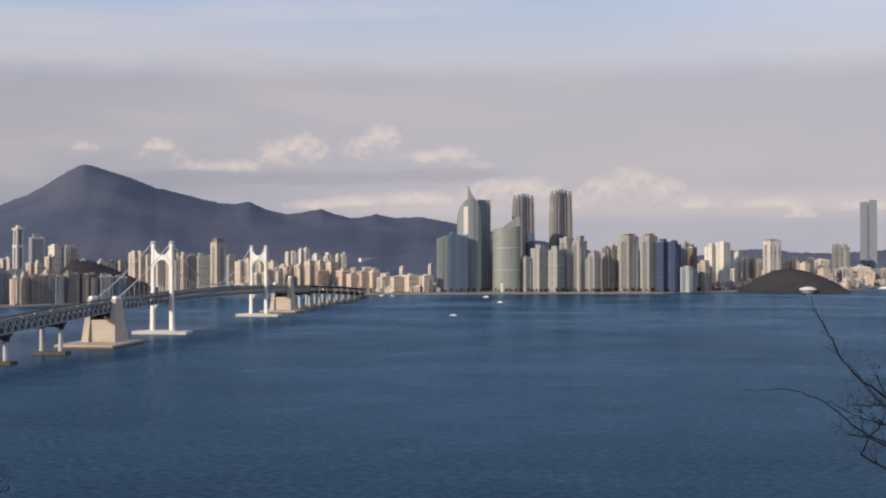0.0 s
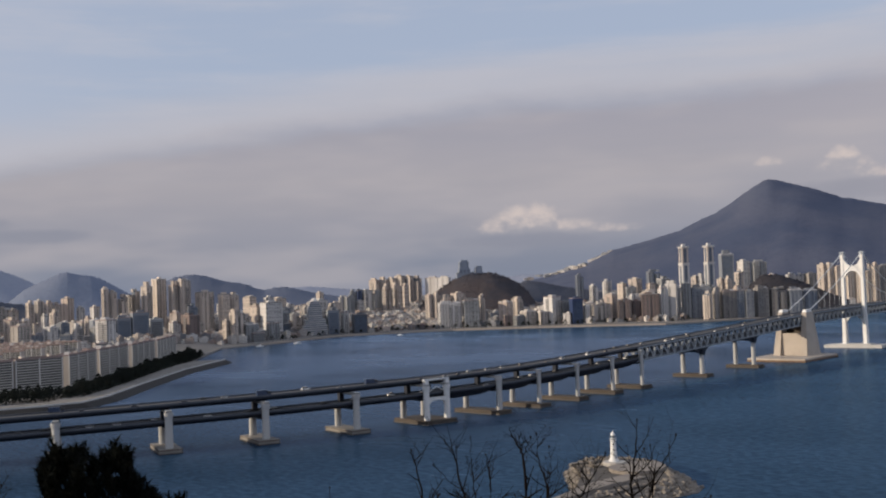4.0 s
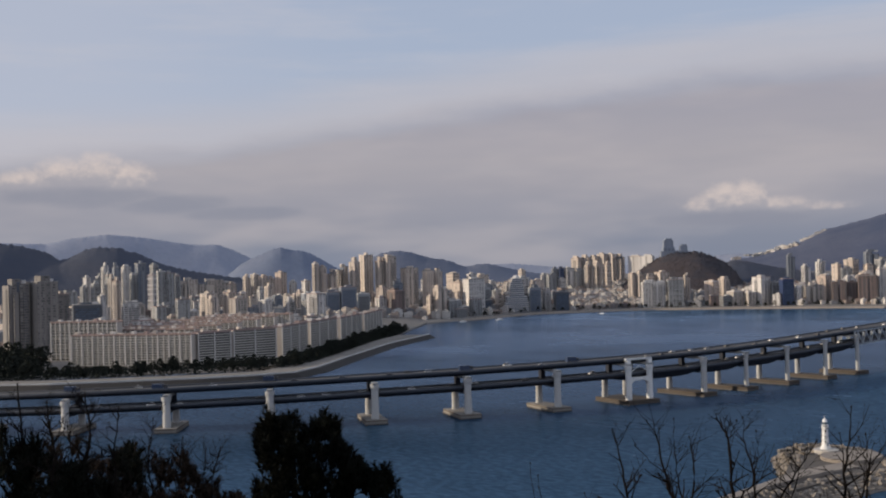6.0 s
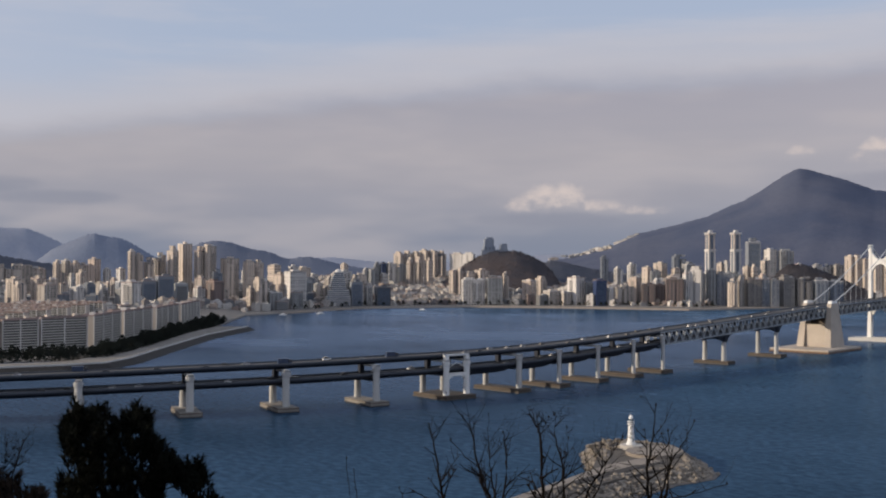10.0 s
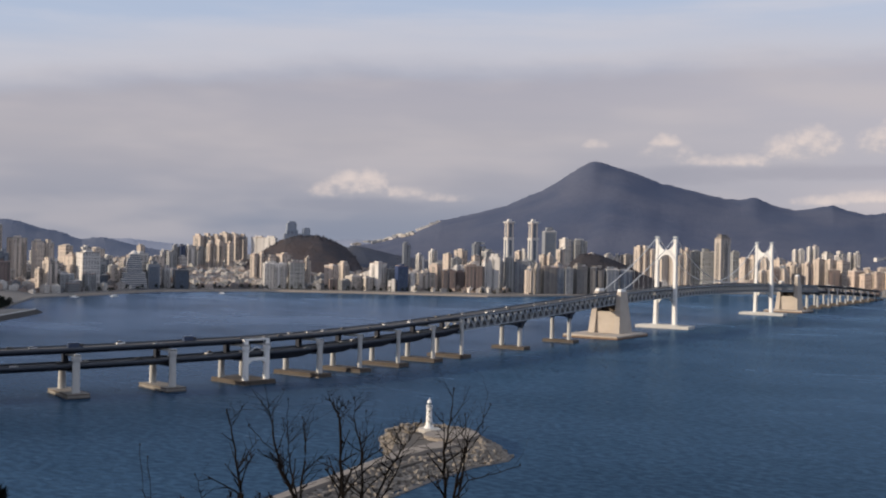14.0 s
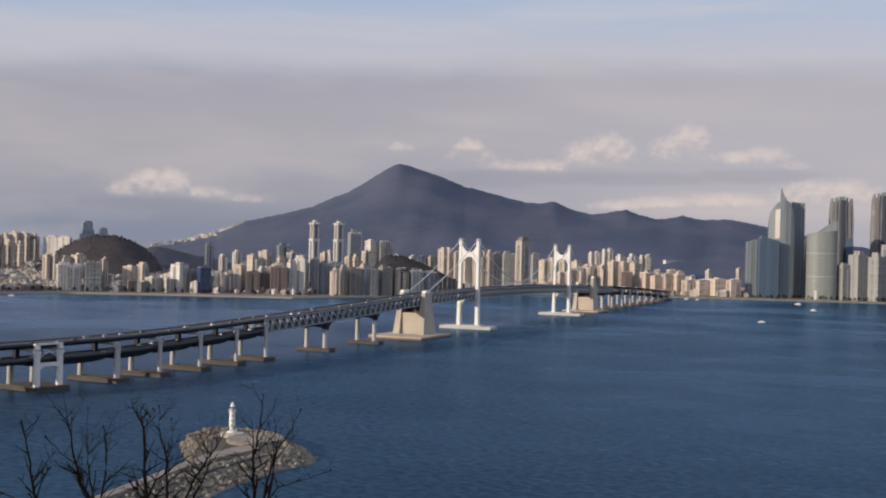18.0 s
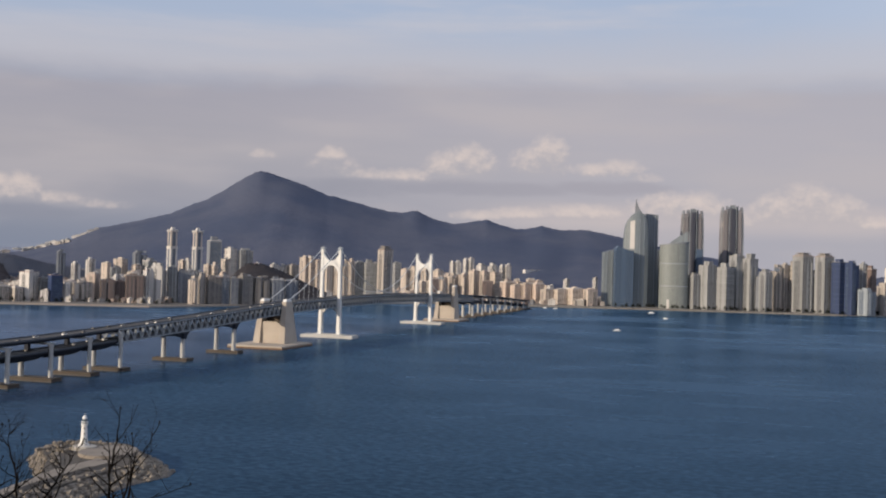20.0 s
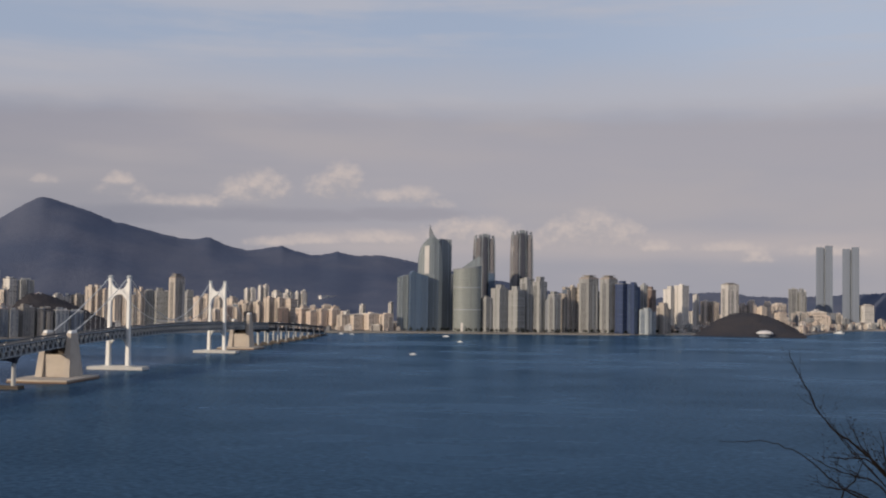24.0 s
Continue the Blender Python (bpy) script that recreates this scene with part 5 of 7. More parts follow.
tower("white", 913, 3245, 35, 30.1, 30.1, 135.1)
tower("white", 992, 3367, 38, 13.6, 13.6, 108.6)
tower("cream", 1020, 3363, 35, 20.9, 20.9, 90.3)
tower("cream", 1045, 3357, 17, 22.1, 22.1, 87.2)
tower("cream", 1124, 3328, 26, 18.0, 18.0, 86.7)
tower("cream", 1151, 3325, 26, 26.3, 26.3, 92.2)
tower("cream", 1177, 3312, 26, 20.3, 20.3, 75.8)
tower("cream", 1226, 3399, 14, 20.0, 20.0, 92.9)
tower("cream", 1295, 3490, 13, 33.3, 33.3, 84.5)
tower("cream", 1229, 3297, 13, 26.6, 26.6, 63.2)
tower("white", 1061, 3258, 16, 36.9, 36.9, 140.7, crown=4)
tower("grey", 1476, 3843, 2, 23.9, 23.9, 137.2)
tower("grey", 1504, 3833, 2, 25.3, 25.3, 139.5)
tower("beige", 1466, 3754, 2, 43.6, 43.6, 56.3)
tower("cream", 1537, 3785, 1, 49.8, 49.8, 60.7)
tower("slate", 1646, 3900, 0, 46.9, 46.9, 54.6)
tower("white", 1783, 3941, 9, 37.8, 37.8, 87.8)


# further mid-rise blocks that fill the quarters behind
rnd = random.Random(31)
for b0, b1, d0, d1, count, h0, h1, keys in ((46, 36.4, 90, 750, 36, 24, 62, ("white", "cream", "grey", "beige", "slate", "white")), (8.4, 1.0, 250, 620, 26, 30, 58, ("cream", "cream", "white", "pink")),
                                            (-10.5, -15.5, 250, 600, 24, 30, 60, ("white", "cream", "grey", "pink")), (-15.5, -25.5, 150, 800, 40, 22, 60, ("white", "cream", "beige", "white", "grey")),
                                            (62, 46.5, 500, 1500, 34, 22, 55, ("white", "cream", "grey", "beige")), (23, 16.5, 230, 430, 22, 30, 60, ("cream", "white", "pink", "grey"))):
    for k in range(count):
        b = b0 + (b1 - b0) * (k + rnd.random()) / count
        d = shore(b) + d0 + (d1 - d0) * rnd.random()
        if 42.4 < b < 47 and d < 2000:
            continue
        p, w = spot(b, d), rnd.uniform(14, 26)
        tower(rnd.choice(keys), p.x, p.y, b + rnd.uniform(10, 55), w, w * rnd.uniform(0.5, 0.9), ground_at(b, d) + rnd.uniform(h0, h1), group="mid-rise blocks")


# low houses and shop blocks that fill the quarters between the towers
rnd = random.Random(5)


def low_block(b, d, w, dep, h, key, turn):
    p = spot(b, d)
    z0 = ground_at(b, d) - 0.8
    ob = thing("low_building", pose(p.x, p.y, z0, 0, 0, turn), f"low {WORDS[key]} flat-roofed building among the city quarter", "building", "low city buildings")
    part("wall", Geo().box(-w / 2, w / 2, -dep / 2, dep / 2, 0, h), rnd.choice(("front_", "front_", "bay_")) + key, ob)
    part("roof", Geo().box(-w / 2 - 0.4, w / 2 + 0.4, -dep / 2 - 0.4, dep / 2 + 0.4, h, h + 0.9), rnd.choice(["roof_grey", "roof_grey", "roof_pink", "wall_white"]), ob)
    part("roof_house", Geo().box(-w * 0.1, w * 0.3, -dep * 0.2, dep * 0.25, h + 0.9, h + 3.6), "wall_" + key, ob)


LOW = ["white", "white", "cream", "beige", "beige", "grey", "pink", "brown", "slate"]
for b0, b1, d0, d1, count, hmin, hmax in ((35.6, 31.0, 60, 520, 40, 6, 12), (31.0, 24.6, 55, 380, 38, 9, 24), (24.6, 20.0, 170, 420, 20, 9, 24), (46, 36.2, 55, 500, 44, 9, 26), (62, 46, 420, 1100, 62, 10, 32),
                                          (19.5, 12.0, 60, 400, 18, 10, 22), (11.5, -1.6, 60, 380, 30, 9, 22), (-14.5, -25.5, 90, 600, 34, 9, 26)):
    for k in range(count):
        b = b0 + (b1 - b0) * (k + rnd.random()) / count
        d = shore(b) + d0 + (d1 - d0) * rnd.random()
        if 42.4 < b < 47 and d < 2000:
            continue
        low_block(b, d, rnd.uniform(13, 26), rnd.uniform(11, 19), rnd.uniform(hmin, hmax), rnd.choice(LOW), b + rnd.uniform(-40, 40))

# the countless small houses behind
houses, caps = Geo(), Geo()
for b0, b1, d0, d1, count, hmin, hmax in ((36.3, 30.5, 60, 800, 1900, 4, 11), (30.5, 20.0, 80, 600, 1100, 4, 12), (46, 35.5, 80, 1100, 900, 5, 15), (64, 46, 380, 1900, 900, 6, 20), (12, -1.5, 80, 700, 900, 5, 14), (-14.5, -26, 80, 900, 900, 6, 20)):
    for k in range(count):
        b = b0 + (b1 - b0) * rnd.random()
        d = shore(b) + d0 + (d1 - d0) * rnd.random()
        if 42.4 < b < 47 and d < 1900:
            continue
        p, z, q = spot(b, d), ground_at(b, d) - 0.8, radians(b + rnd.uniform(-45, 45))
        w, dep, h = rnd.uniform(3, 8), rnd.uniform(3, 7), rnd.uniform(hmin, hmax)
        ux, uy = Vector((math.cos(q), math.sin(q), 0)), Vector((-math.sin(q), math.cos(q), 0))
        ring = [p + ux * (i * w) + uy * (j * dep) for i, j in ((-1, -1), (1, -1), (1, 1), (-1, 1))]
        houses.hull([v + Vector((0, 0, z)) for v in ring], [v + Vector((0, 0, z + h)) for v in ring])
        c2 = p + ux * rnd.uniform(-0.4, 0.4) * w
        ring = [c2 + ux * (i * w * 0.3) + uy * (j * dep * 0.4) for i, j in ((-1, -1), (1, -1), (1, 1), (-1, 1))]
        caps.hull([v + Vector((0, 0, z + h)) for v in ring], [v + Vector((0, 0, z + h + 2.4)) for v in ring])
town = thing("small_houses", Matrix.Identity(4), "countless small pale houses crowding the city slopes", "houses", kind="stuff")
tagged(part("wall", houses, "house_mix", town), kind="stuff")
tagged(part("roof_house", caps, "house_mix", town), kind="stuff")


# ---- landmark towers ----
def slab_tower(name, bearing, d, outline, depth, mat, label, turn=0.0, fins=0, fin_mat="wall_silver"):
    """A tower whose face has the outline (across in metres to the right, height)."""
    p = spot(bearing, d)
    z0 = ground_at(bearing, d) - 1
    ob = thing(name, pose(p.x, p.y, 0, 0, 0, bearing + turn), label, "building", "waterfront towers")
    ring = [(u, z if z > 5 else z0) for u, z in outline]
    g = Geo().hull([(u, -depth / 2, z) for u, z in ring], [(u, depth / 2, z) for u, z in ring])
    part("wall", g, mat, ob)
    if fins:
        us = [u for u, z in ring]
        for k in range(fins):
            u = min(us) + (max(us) - min(us)) * (k + 0.5) / fins
            top = 0
            for (a, za), (b, zb) in zip(ring, ring[1:] + ring[:1]):
                if min(a, b) <= u <= max(a, b) and abs(a - b) > 1e-6:
                    top = max(top, za + (zb - za) * (u - a) / (b - a))
            if top > z0 + 8:
                part("fin", Geo().box(u - 0.7, u + 0.7, -depth / 2 - 0.9, -depth / 2 + 0.1, z0, top - 1.5), fin_mat, ob)
    return ob


def blade_tower():
    """A tall lens-shaped glass tower whose rounded head ends in a pointed crest."""
    p = spot(-3.1, 3000)
    ob = thing("blade_tower", pose(p.x, p.y, 0, 0, 0, -3.1 + 6), "tall pale glass tower with a pointed blade-like tip", "building", "waterfront towers")
    us = [-32, -31, -29, -26, -21, -15, -8, -2, 5, 11, 17, 22, 26, 29, 31.5]
    tops = [170, 196, 209, 221, 231, 239, 246, 250, 251, 250, 246, 238, 228, 214, 172]
    rings = []
    for u, z in zip(us, tops):
        bulge = 12.0 * (1 - (u / 33.0) ** 2)
        rings.append([(u, -10 - bulge, 2), (u, 12 + bulge * 0.5, 2), (u, 12 + bulge * 0.5, z), (u, -10 - bulge, z)])
    part("wall", Geo().loft(rings), "glass_pale", ob)
    tip = [(-4, 244), (18, 244), (13, 252), (7, 261), (2, 272), (-2, 286), (-3.6, 270)]
    part("crest", Geo().hull([(u, -6, z) for u, z in tip], [(u, -1, z) for u, z in tip]), "wall_slate", ob, "dark pointed crest")
    part("light_strip", Geo().hull([(-17, -20.4, 154), (-5, -23.0, 154), (-5, -22.0, 154), (-17, -19.0, 154)], [(-17, -20.4, 226), (-5, -23.0, 229), (-5, -22.0, 229), (-17, -19.0, 226)]), "wall_white", ob, "white vertical panel")
    for u in (8.0, 20.0):
        bulge = 12.0 * (1 - (u / 33.0) ** 2)
        part("mullion", Geo().box(u - 0.5, u + 0.5, -10.6 - bulge, -9.8 - bulge, 2, 232), "wall_silver", ob)


blade_tower()
slab_tower("slab_tower", -3.82, 3045, [(-17, 4), (17, 4), (17, 247), (-17, 249)], 24, "glass_dark", "tall grey glass slab tower behind the blade tower", 14, 2, "wall_silver")
slab_tower("slab_tower", -1.78, 2985, [(-15, 4), (15, 4), (15, 151), (4, 149), (-15, 143)], 22, "glass_pale", "pale glass tower beside the blade tower", 14, 2)
slab_tower("slab_tower", -2.52, 2960, [(-24, 4), (24, 4), (24, 147), (0, 153), (-17, 160), (-24, 151)], 22, "glass_blue", "blue glass tower with a sloping roof", 16, 0, "wall_blueglass")
for b, d, top in ((-4.05, 3120, 150), (-4.3, 3150, 158)):
    slab_tower("slab_tower", b, d, [(-9, 4), (9, 4), (9, top), (-9, top - 2)], 22, "glass_dark", "dark glass tower between the waterfront towers", 20, 2, "wall_slate")


# round-fronted tower with a slanting cap
def round_tower():
    p = spot(-5.0, 2970)
    ob = thing("round_tower", pose(p.x, p.y, 0, 0, 0, -5.0), "pale green-grey glass tower with a rounded front and slanting cap", "building", "waterfront towers")
    ring = [(37 * math.cos(a), -26 * math.sin(a)) for a in (math.pi * k / 24 for k in range(25))] + [(-37, 20), (37, 20)]
    ring = ring[::-1]
    z0 = 2.0
    top = [(u, v, 170 + 4.5 * (u / 37)) for u, v in ring]
    part("wall", Geo().hull([(u, v, z0) for u, v in ring], top), "glass_green", ob)
    part("roof_rim", Geo().hull([(u * 1.02, v * 1.02, z - 1.5) for u, v, z in top], [(u * 1.02, v * 1.02, z + 1.2) for u, v, z in top]), "wall_slate", ob, "dark roof rim")
    cap = [(-12, 171), (34, 174), (35, 196), (31, 202), (22, 196), (6, 185)]
    part("cap", Geo().hull([(u, -12, z) for u, z in cap], [(u, 14, z) for u, z in cap]), "glass_pale", ob, "slanting glass cap")
    for z in (60.0, 118.0):
        part("floor_band", Geo().hull([(u * 1.008, v * 1.008, z) for u, v in ring], [(u * 1.008, v * 1.008, z + 1.4) for u, v in ring]), "wall_silver", ob)
    part("entrance_panel", Geo().box(-16, -10, -25.5, -22.5, 2, 26), "wall_white", ob, "white lit entrance panel")


round_tower()


def stepped_tower(bearing, d, w, top, turn):
    """A very tall residential tower of bundled shafts with tapered shoulders."""
    p = spot(bearing, d)
    ob = thing("bundled_tower", pose(p.x, p.y, 2, 0, 0, bearing + turn), "very tall dark glass tower of bundled shafts with open crown frames", "building", "waterfront towers")
    h = top - 2
    for k, (u, v, f) in enumerate(((-0.29, 0.0, 0.97), (0.0, -0.1, 0.985), (0.29, 0.0, 0.97), (-0.18, 0.3, 0.95), (0.18, 0.3, 0.95))):
        x, y, r = u * w, v * w, w * 0.205
        rings = []
        for z, q in ((0, 1.0), (h * 0.75, 0.97), (h * 0.9, 0.9), (h * f, 0.8)):
            ring = [(r * q * math.cos(a), r * q * math.sin(a)) for a in (math.pi * (j + 0.5) / 4 for j in range(8))]
            rings.append([(x * (1 - 0.06 * z / h) + s, y * (1 - 0.06 * z / h) + t, z) for s, t in ring])
        part("shaft", Geo().loft(rings), "glass_ink" if k in (1, 3) else "glass_brown", ob)
        for a in (0.25, 0.75, 1.25, 1.75):
            s, t = r * math.cos(math.pi * a), r * math.sin(math.pi * a)
            pts = [(x + s, y + t, 0), (x * 0.955 + s * 0.97, y * 0.955 + t * 0.97, h * 0.75), (x * 0.94 + s * 0.84, y * 0.94 + t * 0.84, h * f + 6)]
            part("rib", Geo().tube(pts, [0.9, 0.9, 0.8], 4), "wall_silver", ob)
    part("crown", Geo().box(-w * 0.1, w * 0.1, -w * 0.2, 0.0, h * 0.98, h + 5), "glass_dark", ob)
    for x in (-0.36, -0.2, 0.2, 0.36):
        part("crown_frame", Geo().box(x * w - 1.2, x * w + 1.2, -w * 0.16, w * 0.1, h * 0.93, h + (1.0 if abs(x) > 0.3 else 3.0)), "wall_slate", ob, "open crown frame")


stepped_tower(-5.84, 3110, 66, 263, 12)
stepped_tower(-7.74, 3120, 68, 275, 12)
slab_tower("slab_tower", -6.2, 3090, [(-8, 4), (8, 4), (8, 160), (-8, 160)], 20, "glass_blue", "blue glass shaft beside the bundled tower", 12, 0)

# twin towers by the far beach
for b, top, left in ((-22.45, 297, 0), (-23.65, 291, 1)):
    p = spot(b, 4330)
    ob = thing("twin_skyscraper", pose(p.x, p.y, 2, 0, 0, b), "very tall glass skyscraper by the beach, tinted with pale blue haze", "building", "beach skyscrapers")
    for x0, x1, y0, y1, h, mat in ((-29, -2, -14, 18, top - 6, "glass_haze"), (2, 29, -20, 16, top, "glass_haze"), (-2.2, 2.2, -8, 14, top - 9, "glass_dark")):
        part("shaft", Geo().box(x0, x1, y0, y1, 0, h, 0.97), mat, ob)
    part("podium", Geo().box(-40, 40, -30, 24, 0, 22), "wall_slate", ob)

# paired slim white towers behind the town
for b in (20.1, 18.88):
    p = spot(b, 2800)
    z0 = ground_at(b, 2800) - 1
    ob = thing("slim_tower", pose(p.x, p.y, 0, 0, 0, b + 30), "slim white tower with banded top, one of a pair", "building", "paired towers")
    part("wall", Geo().box(-9, 9, -9, 9, z0, 120), "wall_white", ob)
    part("upper_wall", Geo().box(-8, 8, -8, 8, 120, 158), "wall_cream", ob)
    for z, r in ((118, 10.2), (158, 10.4)):
        part("band", Geo().box(-r, r, -r, r, z, z + 4), "wall_white", ob, "white cornice band")
    for t in range(4):
        m = Matrix.Rotation(radians(90 * t), 4, "Z")
        part("window_bay", Geo().box(-4, 4, -9.4, -9.0, z0 + 4, 116), "bay_slate", ob, m=m)
        part("window_bay", Geo().box(-4, 4, -8.4, -8.0, 123, 157), "bay_slate", ob, m=m)
        part("mast_arm", Geo().box(-0.4, 0.4, -16, -9, 160, 161), "wall_white", ob, m=m)
    part("roof_house", Geo().box(-4, 4, -4, 4, 162, 168), "wall_white", ob)

# the pair of dark blocks on the town hill
for b, w, top in ((31.1, 28, 150), (30.36, 21, 135)):
    p = spot(b, 2800)
    ob = thing("hilltop_building", pose(p.x, p.y, 88, 0, 0, b + 12), "hazy slate building on top of the wooded hill", "building", "hilltop buildings")
    h = top - 88
    part("wall", Geo().box(-w / 2, w / 2, -10, 10, 0, h * 0.66), "glass_pale_haze", ob)
    part("upper_wall", Geo().box(-w * 0.43, w * 0.38, -8, 8, h * 0.66, h * 0.93), "glass_pale_haze", ob)
    part("roof_house", Geo().box(-w * 0.28, w * 0.30, -6.5, 6.5, h * 0.93, h), "glass_pale_haze", ob)
    for k in range(3):
        part("window_bay", Geo().box(-w / 2 + w * (k + 0.2) / 3, -w / 2 + w * (k + 0.8) / 3, -10.4, -10, 3, h * 0.62), "glass_haze", ob)
p = spot(30.8, 2790)
ob = thing("hilltop_building", pose(p.x, p.y, 88, 0, 0, 40), "low hazy slate podium between the hilltop buildings", "building", "hilltop buildings")
part("wall", Geo().box(-34, 26, -8, 8, 0, 30), "glass_pale_haze", ob)
part("roof", Geo().box(-34.5, 26.5, -8.5, 8.5, 30, 31.2), "glass_pale_haze", ob)

# white terraces climbing the mountain's shoulder
def shoulder(b, u):
    """Ground height on the shoulder at a bearing and a share of the way up."""
    top = EYE + 4780 * math.tan(radians(lerp_table(b, (23.6, 24.7, 24.9, 26.1, 26.6, 27.7, 29.2), (1.38, 0.92, 0.72, 0.45, 0.28, 0.15, -0.05))))
    return top * (0.35 * u + 0.65 * u * u * (3 - 2 * u))


for b0, b1, u0, u1, count, w0, w1, h0, h1 in ((29.1, 25.9, 0.88, 0.99, 40, 14, 40, 5, 11), (26.1, 24.9, 0.84, 0.93, 14, 12, 24, 9, 18), (24.7, 23.6, 0.92, 0.95, 6, 14, 34, 4, 8)):
    for k in range(count):
        b = b0 + (b1 - b0) * (k + rnd.random()) / count
        u = rnd.uniform(u0, u1)
        p = spot(b, 3250 + 1530 * u)
        w, h = rnd.uniform(w0, w1), rnd.uniform(h0, h1)
        ob = thing("terrace_block", pose(p.x, p.y, shoulder(b, u) - 6, 0, 0, b + rnd.uniform(-35, 25)), "small white apartment block on the mountain shoulder", "building", "hillside blocks")
        part("wall", Geo().box(-w / 2, w / 2, -8, 8, 0, 6 + h), rnd.choice(["front_white", "front_grey", "front_white", "front_beige"]), ob)
        part("roof_house", Geo().box(-w / 5, w / 6, -4, 4, 6 + h, 8.5 + h), "wall_grey", ob)

# banded hotel that steps back like a ziggurat
ZB = 38.74
p = spot(ZB, 2185)
ob = thing("banded_hotel", pose(p.x, p.y, ground_at(ZB, 2185) - 1, 0, 0, ZB + 8), "white and dark banded hotel stepping back under a small dome", "building")
z = 0.0
for w, d, n in ((46, 26, 5), (40, 24, 3), (27, 22, 5), (24, 20, 2), (19, 17, 2)):
    for k in range(n):
        part("window_band", Geo().box(-w / 2 + 0.8, w / 2 - 0.8, -d / 2 + 0.8, d / 2 - 0.8, z, z + 2.4), "bay_slate", ob, "dark window band")
        part("floor_slab", Geo().box(-w / 2, w / 2, -d / 2, d / 2, z + 2.4, z + 3.9), "wall_white", ob, "white balcony band")
        z += 3.9
part("dome", Geo().loft([[(r * math.cos(2 * math.pi * k / 16), r * math.sin(2 * math.pi * k / 16), z + q) for k in range(16)] for r, q in ((7, 0), (6.4, 2.4), (4.4, 4.6), (1.0, 6.0))]), "wall_white", ob, "small white dome")

# clinic-like white building on the wooded slope
a, b = spot(2.38, 3750), spot(1.26, 3835)
run = (b - a).normalized()
back = Vector((-run.y, run.x, 0)) * 12
ob = thing("hillside_building", Matrix.Translation(a), "long pale building on the wooded slope, lower towards its uphill end", "building")
n, L = 6, (b - a).length
for k in range(n):
    u0, u1 = L * k / n, L * (k + 0.9) / n
    z0, z1 = 66 + 16 * (k + 0.5) / n, 91.0 - 0.8 * (k % 2)
    ring = [run * u0, run * u1, run * u1 + back, run * u0 + back]
    part("wing", Geo().hull([v + Vector((0, 0, z0 - 4)) for v in ring], [v + Vector((0, 0, z1)) for v in ring]), "front_white" if k else "wall_white", ob)
    part("roof", Geo().hull([v * 1.0 + Vector((0, 0, z1)) for v in ring], [v * 1.0 + Vector((0, 0, z1 + 1.2)) for v in ring]), "wall_grey", ob)

# pavilion with a dome at the islet's foot
p = spot(-19.7, 3020)
ob = thing("domed_hall", pose(p.x, p.y, 2, 0, 0, -20), "round white hall with a shallow domed roof at the islet shore", "building")
rings = [[(r * math.cos(2 * math.pi * k / 20), r * math.sin(2 * math.pi * k / 20), z) for k in range(20)] for r, z in ((14, 0), (14, 5), (21, 8), (21, 10), (15, 14), (7, 16))]
part("roof", Geo().loft(rings[2:]), "wall_white", ob, "shallow white domed roof")
part("wall", Geo().loft(rings[:2] + [[(v[0] * 14 / 21, v[1] * 14 / 21, 8.0) for v in rings[2]]]), "bay_silver", ob)


